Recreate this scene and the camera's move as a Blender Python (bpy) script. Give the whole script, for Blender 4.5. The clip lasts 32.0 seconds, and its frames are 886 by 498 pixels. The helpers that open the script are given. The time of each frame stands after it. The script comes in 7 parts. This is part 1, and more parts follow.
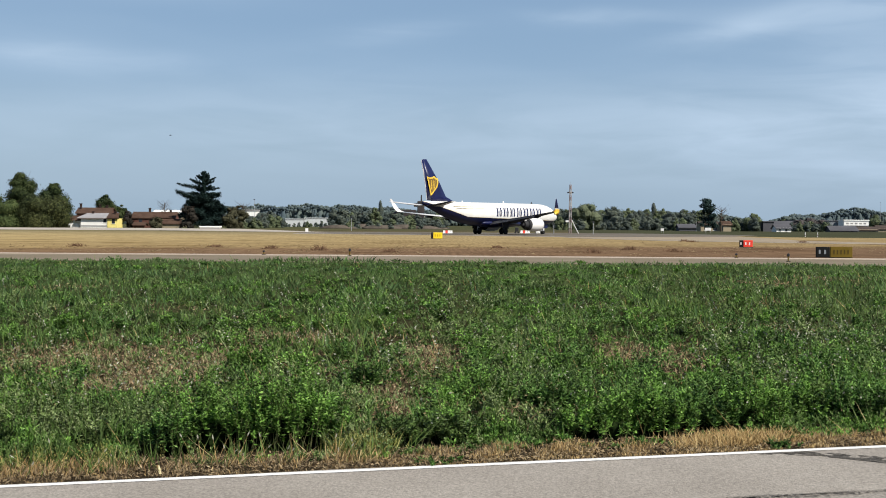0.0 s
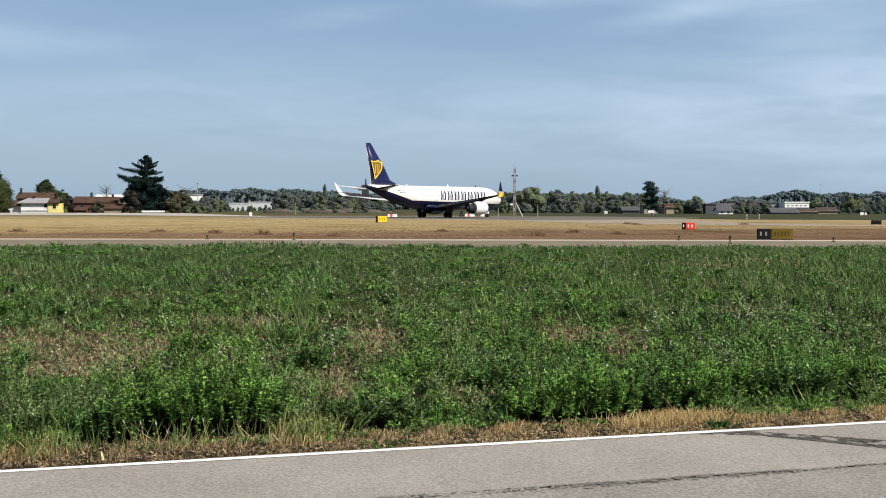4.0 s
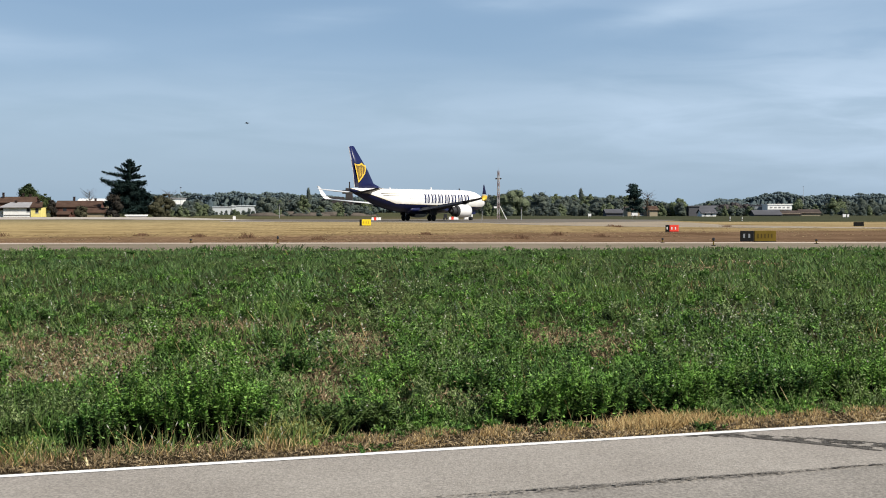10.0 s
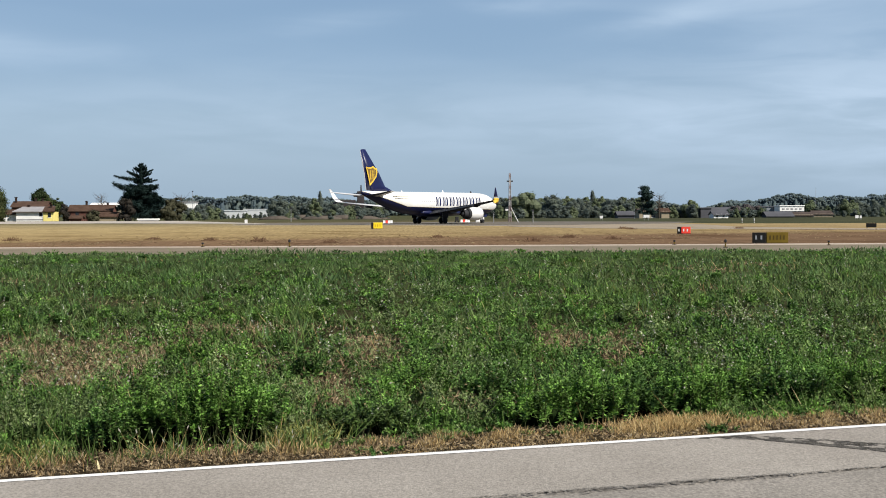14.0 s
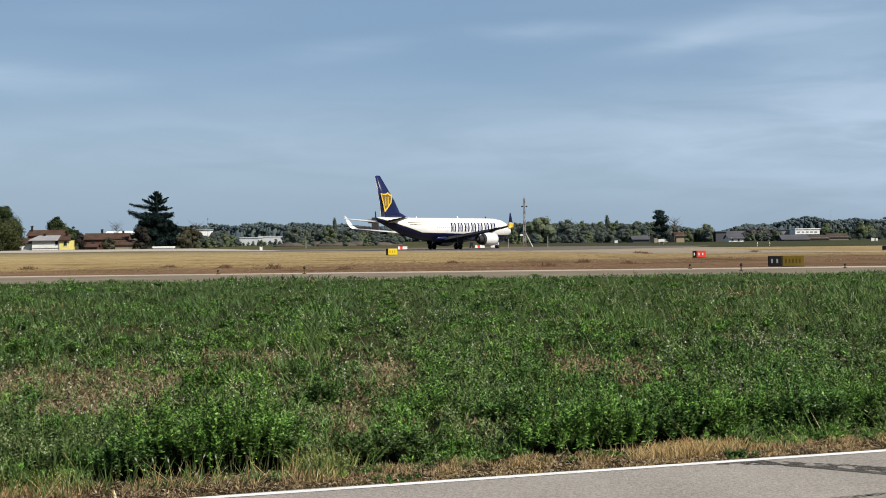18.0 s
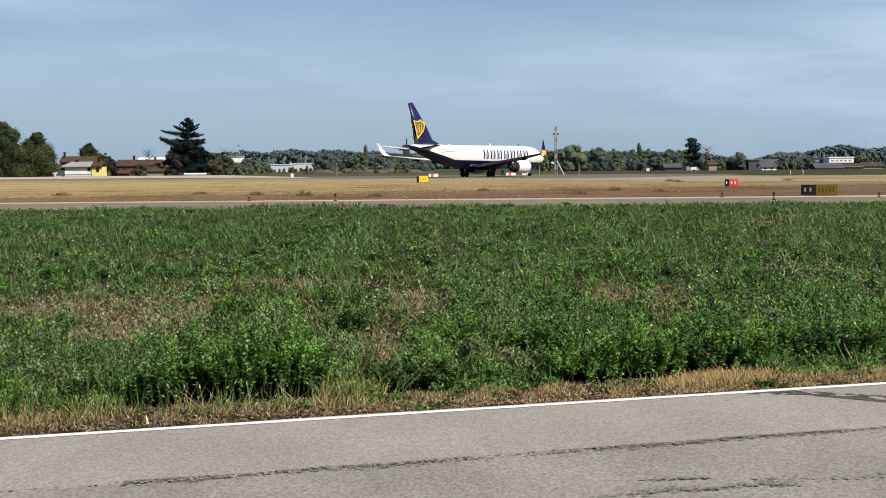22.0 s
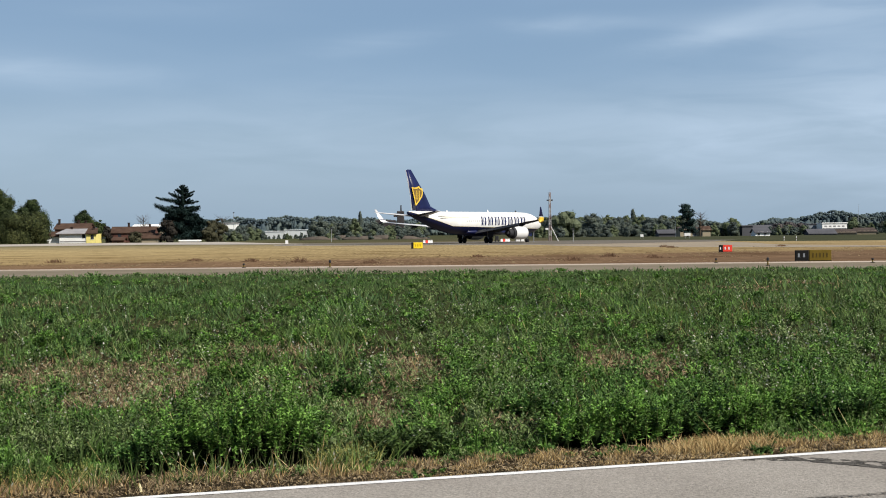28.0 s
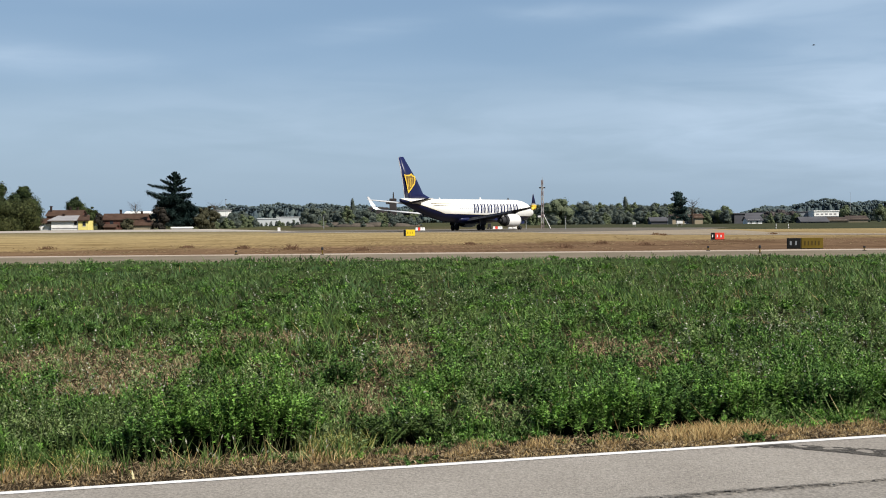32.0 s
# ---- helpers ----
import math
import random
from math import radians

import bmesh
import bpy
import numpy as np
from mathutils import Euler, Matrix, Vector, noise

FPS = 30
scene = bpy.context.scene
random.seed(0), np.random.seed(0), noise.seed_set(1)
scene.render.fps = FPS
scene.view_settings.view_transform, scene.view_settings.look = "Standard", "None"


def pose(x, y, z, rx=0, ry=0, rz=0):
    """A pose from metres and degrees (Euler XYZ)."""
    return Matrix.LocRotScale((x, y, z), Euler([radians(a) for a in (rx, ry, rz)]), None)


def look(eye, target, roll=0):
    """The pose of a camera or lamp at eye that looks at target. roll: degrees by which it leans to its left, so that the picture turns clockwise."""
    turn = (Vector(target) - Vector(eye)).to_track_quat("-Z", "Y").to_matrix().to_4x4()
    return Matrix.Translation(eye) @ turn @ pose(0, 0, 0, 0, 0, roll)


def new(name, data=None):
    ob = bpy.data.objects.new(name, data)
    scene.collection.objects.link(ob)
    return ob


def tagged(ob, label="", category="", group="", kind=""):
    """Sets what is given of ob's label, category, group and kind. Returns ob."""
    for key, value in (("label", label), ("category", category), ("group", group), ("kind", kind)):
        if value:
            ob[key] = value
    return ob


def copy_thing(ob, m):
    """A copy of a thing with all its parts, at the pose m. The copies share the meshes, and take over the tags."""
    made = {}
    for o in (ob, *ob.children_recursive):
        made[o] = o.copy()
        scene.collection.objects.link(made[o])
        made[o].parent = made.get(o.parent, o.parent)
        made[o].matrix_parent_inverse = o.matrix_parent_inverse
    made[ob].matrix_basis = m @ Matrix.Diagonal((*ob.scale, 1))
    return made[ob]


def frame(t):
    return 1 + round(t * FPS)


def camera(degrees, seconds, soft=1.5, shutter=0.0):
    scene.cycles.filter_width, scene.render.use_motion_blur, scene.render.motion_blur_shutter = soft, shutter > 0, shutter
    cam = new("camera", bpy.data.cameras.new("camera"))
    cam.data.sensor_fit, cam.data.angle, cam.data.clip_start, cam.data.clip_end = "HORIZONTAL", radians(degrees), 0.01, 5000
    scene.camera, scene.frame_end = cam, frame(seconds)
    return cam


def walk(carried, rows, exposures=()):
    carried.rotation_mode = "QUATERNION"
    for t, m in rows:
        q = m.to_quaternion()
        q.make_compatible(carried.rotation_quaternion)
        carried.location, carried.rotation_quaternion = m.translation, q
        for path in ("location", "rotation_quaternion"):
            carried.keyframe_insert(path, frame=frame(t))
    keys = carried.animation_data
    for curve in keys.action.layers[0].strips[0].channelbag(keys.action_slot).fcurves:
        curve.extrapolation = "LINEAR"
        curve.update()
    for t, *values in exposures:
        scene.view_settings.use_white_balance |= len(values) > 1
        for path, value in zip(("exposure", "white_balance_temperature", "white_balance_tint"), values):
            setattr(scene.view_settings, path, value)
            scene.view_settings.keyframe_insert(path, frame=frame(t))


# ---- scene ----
cam = camera(35.0, 32.0, soft=1.0)
# seconds, place, yaw, pitch, roll of a handheld camera
ROWS = [
    (0.0, 0.0, 0.0, 1.7, 0.0, -1.01, -0.4),
    (0.5, 0.0034, -0.0063, 1.7028, 0.2722, -0.9518, -0.2383),
    (1.0, 0.0026, -0.0197, 1.7013, 0.1279, -0.9942, -0.0452),
    (1.5, 0.0051, -0.0102, 1.7033, -0.2197, -1.0702, 0.0138),
    (2.0, 0.0066, -0.0077, 1.7043, -0.6666, -1.0522, 0.0803),
    (2.5, 0.0104, -0.0147, 1.7039, -1.1167, -1.1491, 0.2342),
    (3.0, 0.0121, -0.0226, 1.7066, -1.6428, -1.2696, 0.1867),
    (3.5, 0.0113, -0.0181, 1.7023, -1.9815, -1.4722, 0.0295),
    (4.0, 0.0116, -0.0242, 1.7029, -2.2536, -1.671, -0.1673),
    (4.5, 0.0128, -0.0204, 1.7039, -2.4742, -1.7557, 0.002),
    (6.5, 0.0115, -0.0123, 1.7039, -2.8025, -1.6858, 0.177),
    (7.0, 0.0092, -0.0163, 1.7061, -2.7826, -1.6861, 0.0105),
    (7.5, 0.0074, -0.021, 1.7044, -2.7043, -1.5637, -0.0878),
    (8.0, 0.0104, -0.0208, 1.7036, -2.6459, -1.4815, 0.0315),
    (8.5, 0.0117, -0.0253, 1.7052, -2.7549, -1.5542, 0.0859),
    (9.0, 0.0103, -0.0235, 1.7055, -2.8847, -1.5656, 0.0822),
    (9.5, 0.0091, -0.0244, 1.7063, -2.9048, -1.5355, 0.0499),
    (10.0, 0.0063, -0.0238, 1.7061, -2.9125, -1.5454, 0.0046),
    (10.5, 0.0099, -0.0249, 1.7066, -2.9368, -1.4603, -0.0335),
    (11.0, 0.0129, -0.0262, 1.7088, -2.9202, -1.2465, 0.1157),
    (11.5, 0.0141, -0.0262, 1.7098, -2.8211, -1.0083, 0.4453),
    (12.0, 0.0121, -0.0291, 1.7089, -2.8174, -0.8566, 0.6124),
    (12.5, 0.0205, -0.0296, 1.7093, -2.8577, -0.8655, 0.7093),
    (13.0, 0.017, -0.0272, 1.7109, -2.7594, -0.8782, 0.6156),
    (13.5, 0.0143, -0.0247, 1.7074, -2.5544, -0.9785, 0.4858),
    (14.0, 0.0156, -0.0176, 1.7047, -2.4412, -1.4308, 0.2258),
    (14.5, 0.0134, -0.0158, 1.7047, -2.3373, -1.9617, 0.2127),
    (16.5, 0.018, -0.0057, 1.7069, -2.0958, -2.0963, 0.3207),
    (17.0, 0.0149, -0.0011, 1.7085, -2.1249, -1.2789, 0.2527),
    (17.5, 0.012, 0.0076, 1.706, -2.2308, -0.0415, 0.5962),
    (18.0, 0.0083, 0.0103, 1.707, -1.8458, -0.3767, 0.6483),
    (18.5, 0.0152, 0.0466, 1.7091, -1.1444, -1.532, 0.6041),
    (19.0, 0.0155, 0.0603, 1.7127, -0.6238, -3.4349, 0.9552),
    (19.5, 0.0122, 0.055, 1.7128, -0.3236, -2.9874, 0.9275),
    (20.0, 0.0114, 0.0516, 1.7098, -0.2765, -2.2429, 0.8373),
    (20.5, 0.0108, 0.0456, 1.711, -0.2518, -2.2998, 0.8605),
    (21.0, 0.0105, 0.0517, 1.7122, -0.3146, -2.687, 0.7988),
    (21.5, 0.0101, 0.0572, 1.7099, -0.4253, -3.121, 0.5755),
    (22.0, 0.0122, 0.0474, 1.7124, -0.5844, -3.322, 0.4744),
    (22.5, 0.0118, 0.038, 1.7109, -0.7475, -2.0649, 0.6653),
    (23.0, 0.0113, 0.0418, 1.7135, -0.9586, -0.2298, 1.1353),
    (23.5, 0.0128, 0.0216, 1.7116, -1.0366, 0.0888, 1.0883),
    (24.0, 0.0076, 0.019, 1.7135, -0.9944, -0.1004, 0.9826),
    (24.5, 0.0115, 0.0226, 1.7104, -0.9097, -0.1825, 0.9997),
    (25.0, 0.0111, 0.0237, 1.7145, -0.8889, -0.3195, 0.9173),
    (25.5, 0.0133, 0.0302, 1.7118, -0.9, -0.4417, 0.8612),
    (27.5, 0.008, 0.0239, 1.7149, -0.8641, -0.4969, 0.6256),
    (28.0, 0.0103, 0.0231, 1.7137, -0.8124, -0.6226, 0.5773),
    (28.5, 0.0126, 0.0277, 1.7112, -0.8005, -0.6675, 0.5714),
    (29.0, 0.0072, 0.0235, 1.7118, -0.8224, -0.6263, 0.5497),
    (29.5, 0.0129, 0.0301, 1.7118, -0.8495, -0.5927, 0.58),
    (30.0, 0.0118, 0.0238, 1.7114, -0.8994, -0.6053, 0.6076),
    (30.5, 0.0114, 0.0256, 1.7135, -0.9868, -0.6422, 0.619),
    (31.0, 0.0118, 0.0338, 1.7113, -1.0892, -0.703, 0.5892),
    (31.5, 0.0126, 0.0212, 1.714, -1.1452, -0.8162, 0.6179),
    (32.0, 0.0082, 0.0318, 1.7126, -1.1227, -1.1391, 0.4991),
]
walk(cam, [(t, pose(x, y, z, 90 + pitch, roll, yaw)) for t, x, y, z, yaw, pitch, roll in ROWS],
     ((0.0, 0.47), (2.0, 0.48), (4.0, 0.50), (11.0, 0.50), (12.0, 0.45), (13.0, 0.41), (14.0, 0.47), (17.0, 0.46), (17.6, 0.39), (18.2, 0.35), (19.0, 0.44), (20.0, 0.47), (21.0, 0.48), (22.2, 0.46), (23.2, 0.36), (25.5, 0.35), (28.5, 0.38), (31.0, 0.42), (32.0, 0.44)))

# ---- world, sun, exposure ----
SUN_TO = Vector((0.55, -0.47, 0.69)).normalized()
scene.view_settings.exposure = 0.5


CLOUDS = ((0.300, 0.152, 0.105, 0.015, 0.10, 0.32), (0.200, 0.136, 0.045, 0.008, 0.20, 0.34), (0.103, 0.146, 0.055, 0.006, 0.0, 0.30), (-0.272, 0.115, 0.045, 0.010, -0.06, 0.40), (-0.205, 0.110, 0.045, 0.008, 0.05, 0.22), (-0.046, 0.133, 0.055, 0.007, 0.12, 0.28),
          (0.20, 0.064, 0.34, 0.026, 0.01, 0.40), (0.38, 0.045, 0.18, 0.050, 0.0, 0.46), (-0.11, 0.080, 0.16, 0.026, 0.05, 0.20), (-0.17, 0.158, 0.09, 0.012, 0.03, 0.08), (-0.30, 0.070, 0.12, 0.020, 0.0, 0.10), (0.33, 0.105, 0.14, 0.045, 0.05, 0.36))


SKY_TONES = ((0.0, (4.4, 6.1, 8.0)), (0.07, (4.0, 5.75, 7.8)), (0.11, (3.25, 5.1, 7.6)), (0.2, (2.8, 4.5, 7.0)), (0.45, (1.15, 2.15, 4.0)), (1.0, (0.6, 1.15, 2.4)))


def ramp_node(n, stops):
    r = n.new("ShaderNodeValToRGB")
    e = r.color_ramp.elements
    while len(e) < len(stops):
        e.new(0.5)
    for k, (p, c) in zip(e, stops):
        k.position, k.color = p, (*c, 1)
    return r


def build_world():
    w = bpy.data.worlds.new("sky")
    scene.world = w
    w.use_nodes = True
    nt = w.node_tree
    n, l = nt.nodes, nt.links
    n.clear()
    out = n.new("ShaderNodeOutputWorld")
    bg = n.new("ShaderNodeBackground")
    sky = n.new("ShaderNodeTexSky")
    sky.sky_type = "NISHITA"
    sky.sun_disc = False
    sky.sun_elevation = math.asin(SUN_TO.z)
    sky.sun_rotation = math.atan2(SUN_TO.x, SUN_TO.y)
    sky.air_density, sky.dust_density, sky.ozone_density = 1.0, 1.6, 1.2
    tc = n.new("ShaderNodeTexCoord")

    def math_node(op, a, b=None, c=None):
        k = n.new("ShaderNodeMath")
        k.operation = op
        for i, v in enumerate((a, b, c)):
            if v is None:
                continue
            if isinstance(v, (int, float)):
                k.inputs[i].default_value = v
            else:
                l.new(v, k.inputs[i])
        return k.outputs[0]

    def streaks(scale, detail, tilt, lo, hi, shift=0.0):
        mp = n.new("ShaderNodeMapping")
        mp.inputs["Scale"].default_value = scale
        mp.inputs["Rotation"].default_value = (0.0, radians(tilt), 0.0)
        mp.inputs["Location"].default_value = (shift, shift, shift)
        l.new(tc.outputs["Generated"], mp.inputs["Vector"])
        t = n.new("ShaderNodeTexNoise")
        t.inputs["Scale"].default_value, t.inputs["Detail"].default_value = 1.0, detail
        t.inputs["Roughness"].default_value, t.inputs["Distortion"].default_value = 0.5, 0.5
        l.new(mp.outputs["Vector"], t.inputs["Vector"])
        r = n.new("ShaderNodeMapRange")
        r.interpolation_type = "SMOOTHSTEP"
        r.inputs["From Min"].default_value, r.inputs["From Max"].default_value = lo, hi
        l.new(t.outputs["Fac"], r.inputs["Value"])
        return r.outputs["Result"]

    sep = n.new("ShaderNodeSeparateXYZ")
    l.new(tc.outputs["Generated"], sep.inputs[0])
    # thin cirrus banks: bearing, height, half widths, slope, strength
    bank = None
    for bx, bz, rx, rz, slope, k in CLOUDS:
        dx = math_node("SUBTRACT", sep.outputs["X"], bx)
        dz = math_node("SUBTRACT", math_node("SUBTRACT", sep.outputs["Z"], bz), math_node("MULTIPLY", dx, slope))
        q = math_node("ADD", math_node("POWER", math_node("ABSOLUTE", math_node("DIVIDE", dx, rx)), 2.0), math_node("POWER", math_node("ABSOLUTE", math_node("DIVIDE", dz, rz)), 2.0))
        e = math_node("MULTIPLY", math_node("POWER", 2.718, math_node("MULTIPLY", q, -1.0)), k)
        bank = e if bank is None else math_node("ADD", bank, e)
    wisp = math_node("MULTIPLY_ADD", streaks((9.0, 9.0, 50.0), 6.0, -5, 0.28, 0.72), 0.95, 0.35)
    bank = math_node("MULTIPLY", bank, wisp)
    thin = math_node("MULTIPLY", streaks((3.0, 3.0, 17.0), 3.0, -4, 0.36, 0.72, 1.7), 0.10)
    amount = math_node("MINIMUM", math_node("ADD", bank, thin), 0.9)
    veil = n.new("ShaderNodeMixRGB")
    veil.inputs["Fac"].default_value = 0.75
    high = ramp_node(n, SKY_TONES)
    l.new(sep.outputs["Z"], high.inputs["Fac"])
    l.new(high.outputs["Color"], veil.inputs["Color2"])
    l.new(sky.outputs["Color"], veil.inputs["Color1"])
    mix = n.new("ShaderNodeMixRGB")
    l.new(amount, mix.inputs["Fac"])
    l.new(veil.outputs["Color"], mix.inputs["Color1"])
    mix.inputs["Color2"].default_value = (6.1, 7.75, 9.7, 1)
    l.new(mix.outputs["Color"], bg.inputs["Color"])
    bg.inputs["Strength"].default_value = 0.063
    l.new(bg.outputs["Background"], out.inputs["Surface"])


build_world()
sun_data = bpy.data.lights.new("sun", "SUN")
sun_data.energy, sun_data.angle, sun_data.color = 5.0, radians(0.6), (1.0, 0.95, 0.87)
sun = new("sun", sun_data)
sun.matrix_world = look((60, -40, 60), Vector((60, -40, 60)) - SUN_TO)


# ---- materials ----
def surface(name, stops, scale=2.0, rough=0.8, bump=0.0, bump_scale=40.0, metal=0.0, fine=0.25, fine_scale=30.0, stretch=(1, 1, 1), gloss=0.08):
    """Two-scale noise colour with a fine relief, in the object's own metres."""
    m = bpy.data.materials.new(name)
    m.use_nodes = True
    n, l = m.node_tree.nodes, m.node_tree.links
    b = n["Principled BSDF"]
    tc = n.new("ShaderNodeTexCoord")
    mp = n.new("ShaderNodeMapping")
    mp.inputs["Scale"].default_value = stretch
    l.new(tc.outputs["Object"], mp.inputs["Vector"])
    t = n.new("ShaderNodeTexNoise")
    t.inputs["Scale"].default_value, t.inputs["Detail"].default_value = scale, 6.0
    l.new(mp.outputs["Vector"], t.inputs["Vector"])
    r = ramp_node(n, stops)
    l.new(t.outputs["Fac"], r.inputs["Fac"])
    t2 = n.new("ShaderNodeTexNoise")
    t2.inputs["Scale"].default_value, t2.inputs["Detail"].default_value = fine_scale, 3.0
    l.new(mp.outputs["Vector"], t2.inputs["Vector"])
    r2 = ramp_node(n, [(0.25, (1 - fine,) * 3), (0.75, (1 + fine * 0.6,) * 3)])
    l.new(t2.outputs["Fac"], r2.inputs["Fac"])
    mul = n.new("ShaderNodeMixRGB")
    mul.blend_type = "MULTIPLY"
    mul.inputs["Fac"].default_value = 1.0
    l.new(r.outputs["Color"], mul.inputs["Color1"])
    l.new(r2.outputs["Color"], mul.inputs["Color2"])
    l.new(mul.outputs["Color"], b.inputs["Base Color"])
    b.inputs["Roughness"].default_value, b.inputs["Metallic"].default_value = rough, metal
    b.inputs["Specular IOR Level"].default_value = gloss
    if bump:
        t3 = n.new("ShaderNodeTexNoise")
        t3.inputs["Scale"].default_value, t3.inputs["Detail"].default_value = bump_scale, 4.0
        l.new(tc.outputs["Object"], t3.inputs["Vector"])
        bp = n.new("ShaderNodeBump")
        bp.inputs["Strength"].default_value, bp.inputs["Distance"].default_value = bump, 0.02
        l.new(t3.outputs["Fac"], bp.inputs["Height"])
        l.new(bp.outputs["Normal"], b.inputs["Normal"])
    return m


def foliage(name, stops, through_light=0.3, rough=0.6, patch=None, patch_scale=0.5, plant=None, plant_scale=6.0, gloss=0.08, depth=0.35):
    """Leaves: each leaf takes its own tone; patches of the plants differ; some light passes through."""
    m = bpy.data.materials.new(name)
    m.use_nodes = True
    n, l = m.node_tree.nodes, m.node_tree.links
    b = n["Principled BSDF"]
    g = n.new("ShaderNodeNewGeometry")
    r = ramp_node(n, stops)
    l.new(g.outputs["Random Per Island"], r.inputs["Fac"])
    col = r.outputs["Color"]
    if patch:
        tc = n.new("ShaderNodeTexCoord")
        t = n.new("ShaderNodeTexNoise")
        t.inputs["Scale"].default_value, t.inputs["Detail"].default_value = patch_scale, 4.0
        l.new(tc.outputs["Object"], t.inputs["Vector"])
        pr = ramp_node(n, patch)
        l.new(t.outputs["Fac"], pr.inputs["Fac"])
        mul = n.new("ShaderNodeMixRGB")
        mul.blend_type = "MULTIPLY"
        mul.inputs["Fac"].default_value = 1.0
        l.new(col, mul.inputs["Color1"])
        l.new(pr.outputs["Color"], mul.inputs["Color2"])
        col = mul.outputs["Color"]
    if plant:
        # plants that stand side by side differ in tone
        tc = n.new("ShaderNodeTexCoord")
        mp = n.new("ShaderNodeMapping")
        mp.inputs["Scale"].default_value = (1.0, depth, 1.0)
        l.new(tc.outputs["Object"], mp.inputs["Vector"])
        t = n.new("ShaderNodeTexNoise")
        t.inputs["Scale"].default_value, t.inputs["Detail"].default_value = plant_scale, 2.0
        l.new(mp.outputs["Vector"], t.inputs["Vector"])
        pr = ramp_node(n, [(0.33, (plant[0],) * 3), (0.67, (plant[1], plant[1], plant[1] * 0.95))])
        l.new(t.outputs["Fac"], pr.inputs["Fac"])
        mul = n.new("ShaderNodeMixRGB")
        mul.blend_type = "MULTIPLY"
        mul.inputs["Fac"].default_value = 1.0
        l.new(col, mul.inputs["Color1"])
        l.new(pr.outputs["Color"], mul.inputs["Color2"])
        col = mul.outputs["Color"]
    l.new(col, b.inputs["Base Color"])
    b.inputs["Roughness"].default_value = rough
    b.inputs["Specular IOR Level"].default_value = gloss
    tr = n.new("ShaderNodeBsdfTranslucent")
    l.new(col, tr.inputs["Color"])
    mx = n.new("ShaderNodeMixShader")
    mx.inputs["Fac"].default_value = through_light
    l.new(b.outputs["BSDF"], mx.inputs[1])
    l.new(tr.outputs["BSDF"], mx.inputs[2])
    l.new(mx.outputs["Shader"], n["Material Output"].inputs["Surface"])
    return m


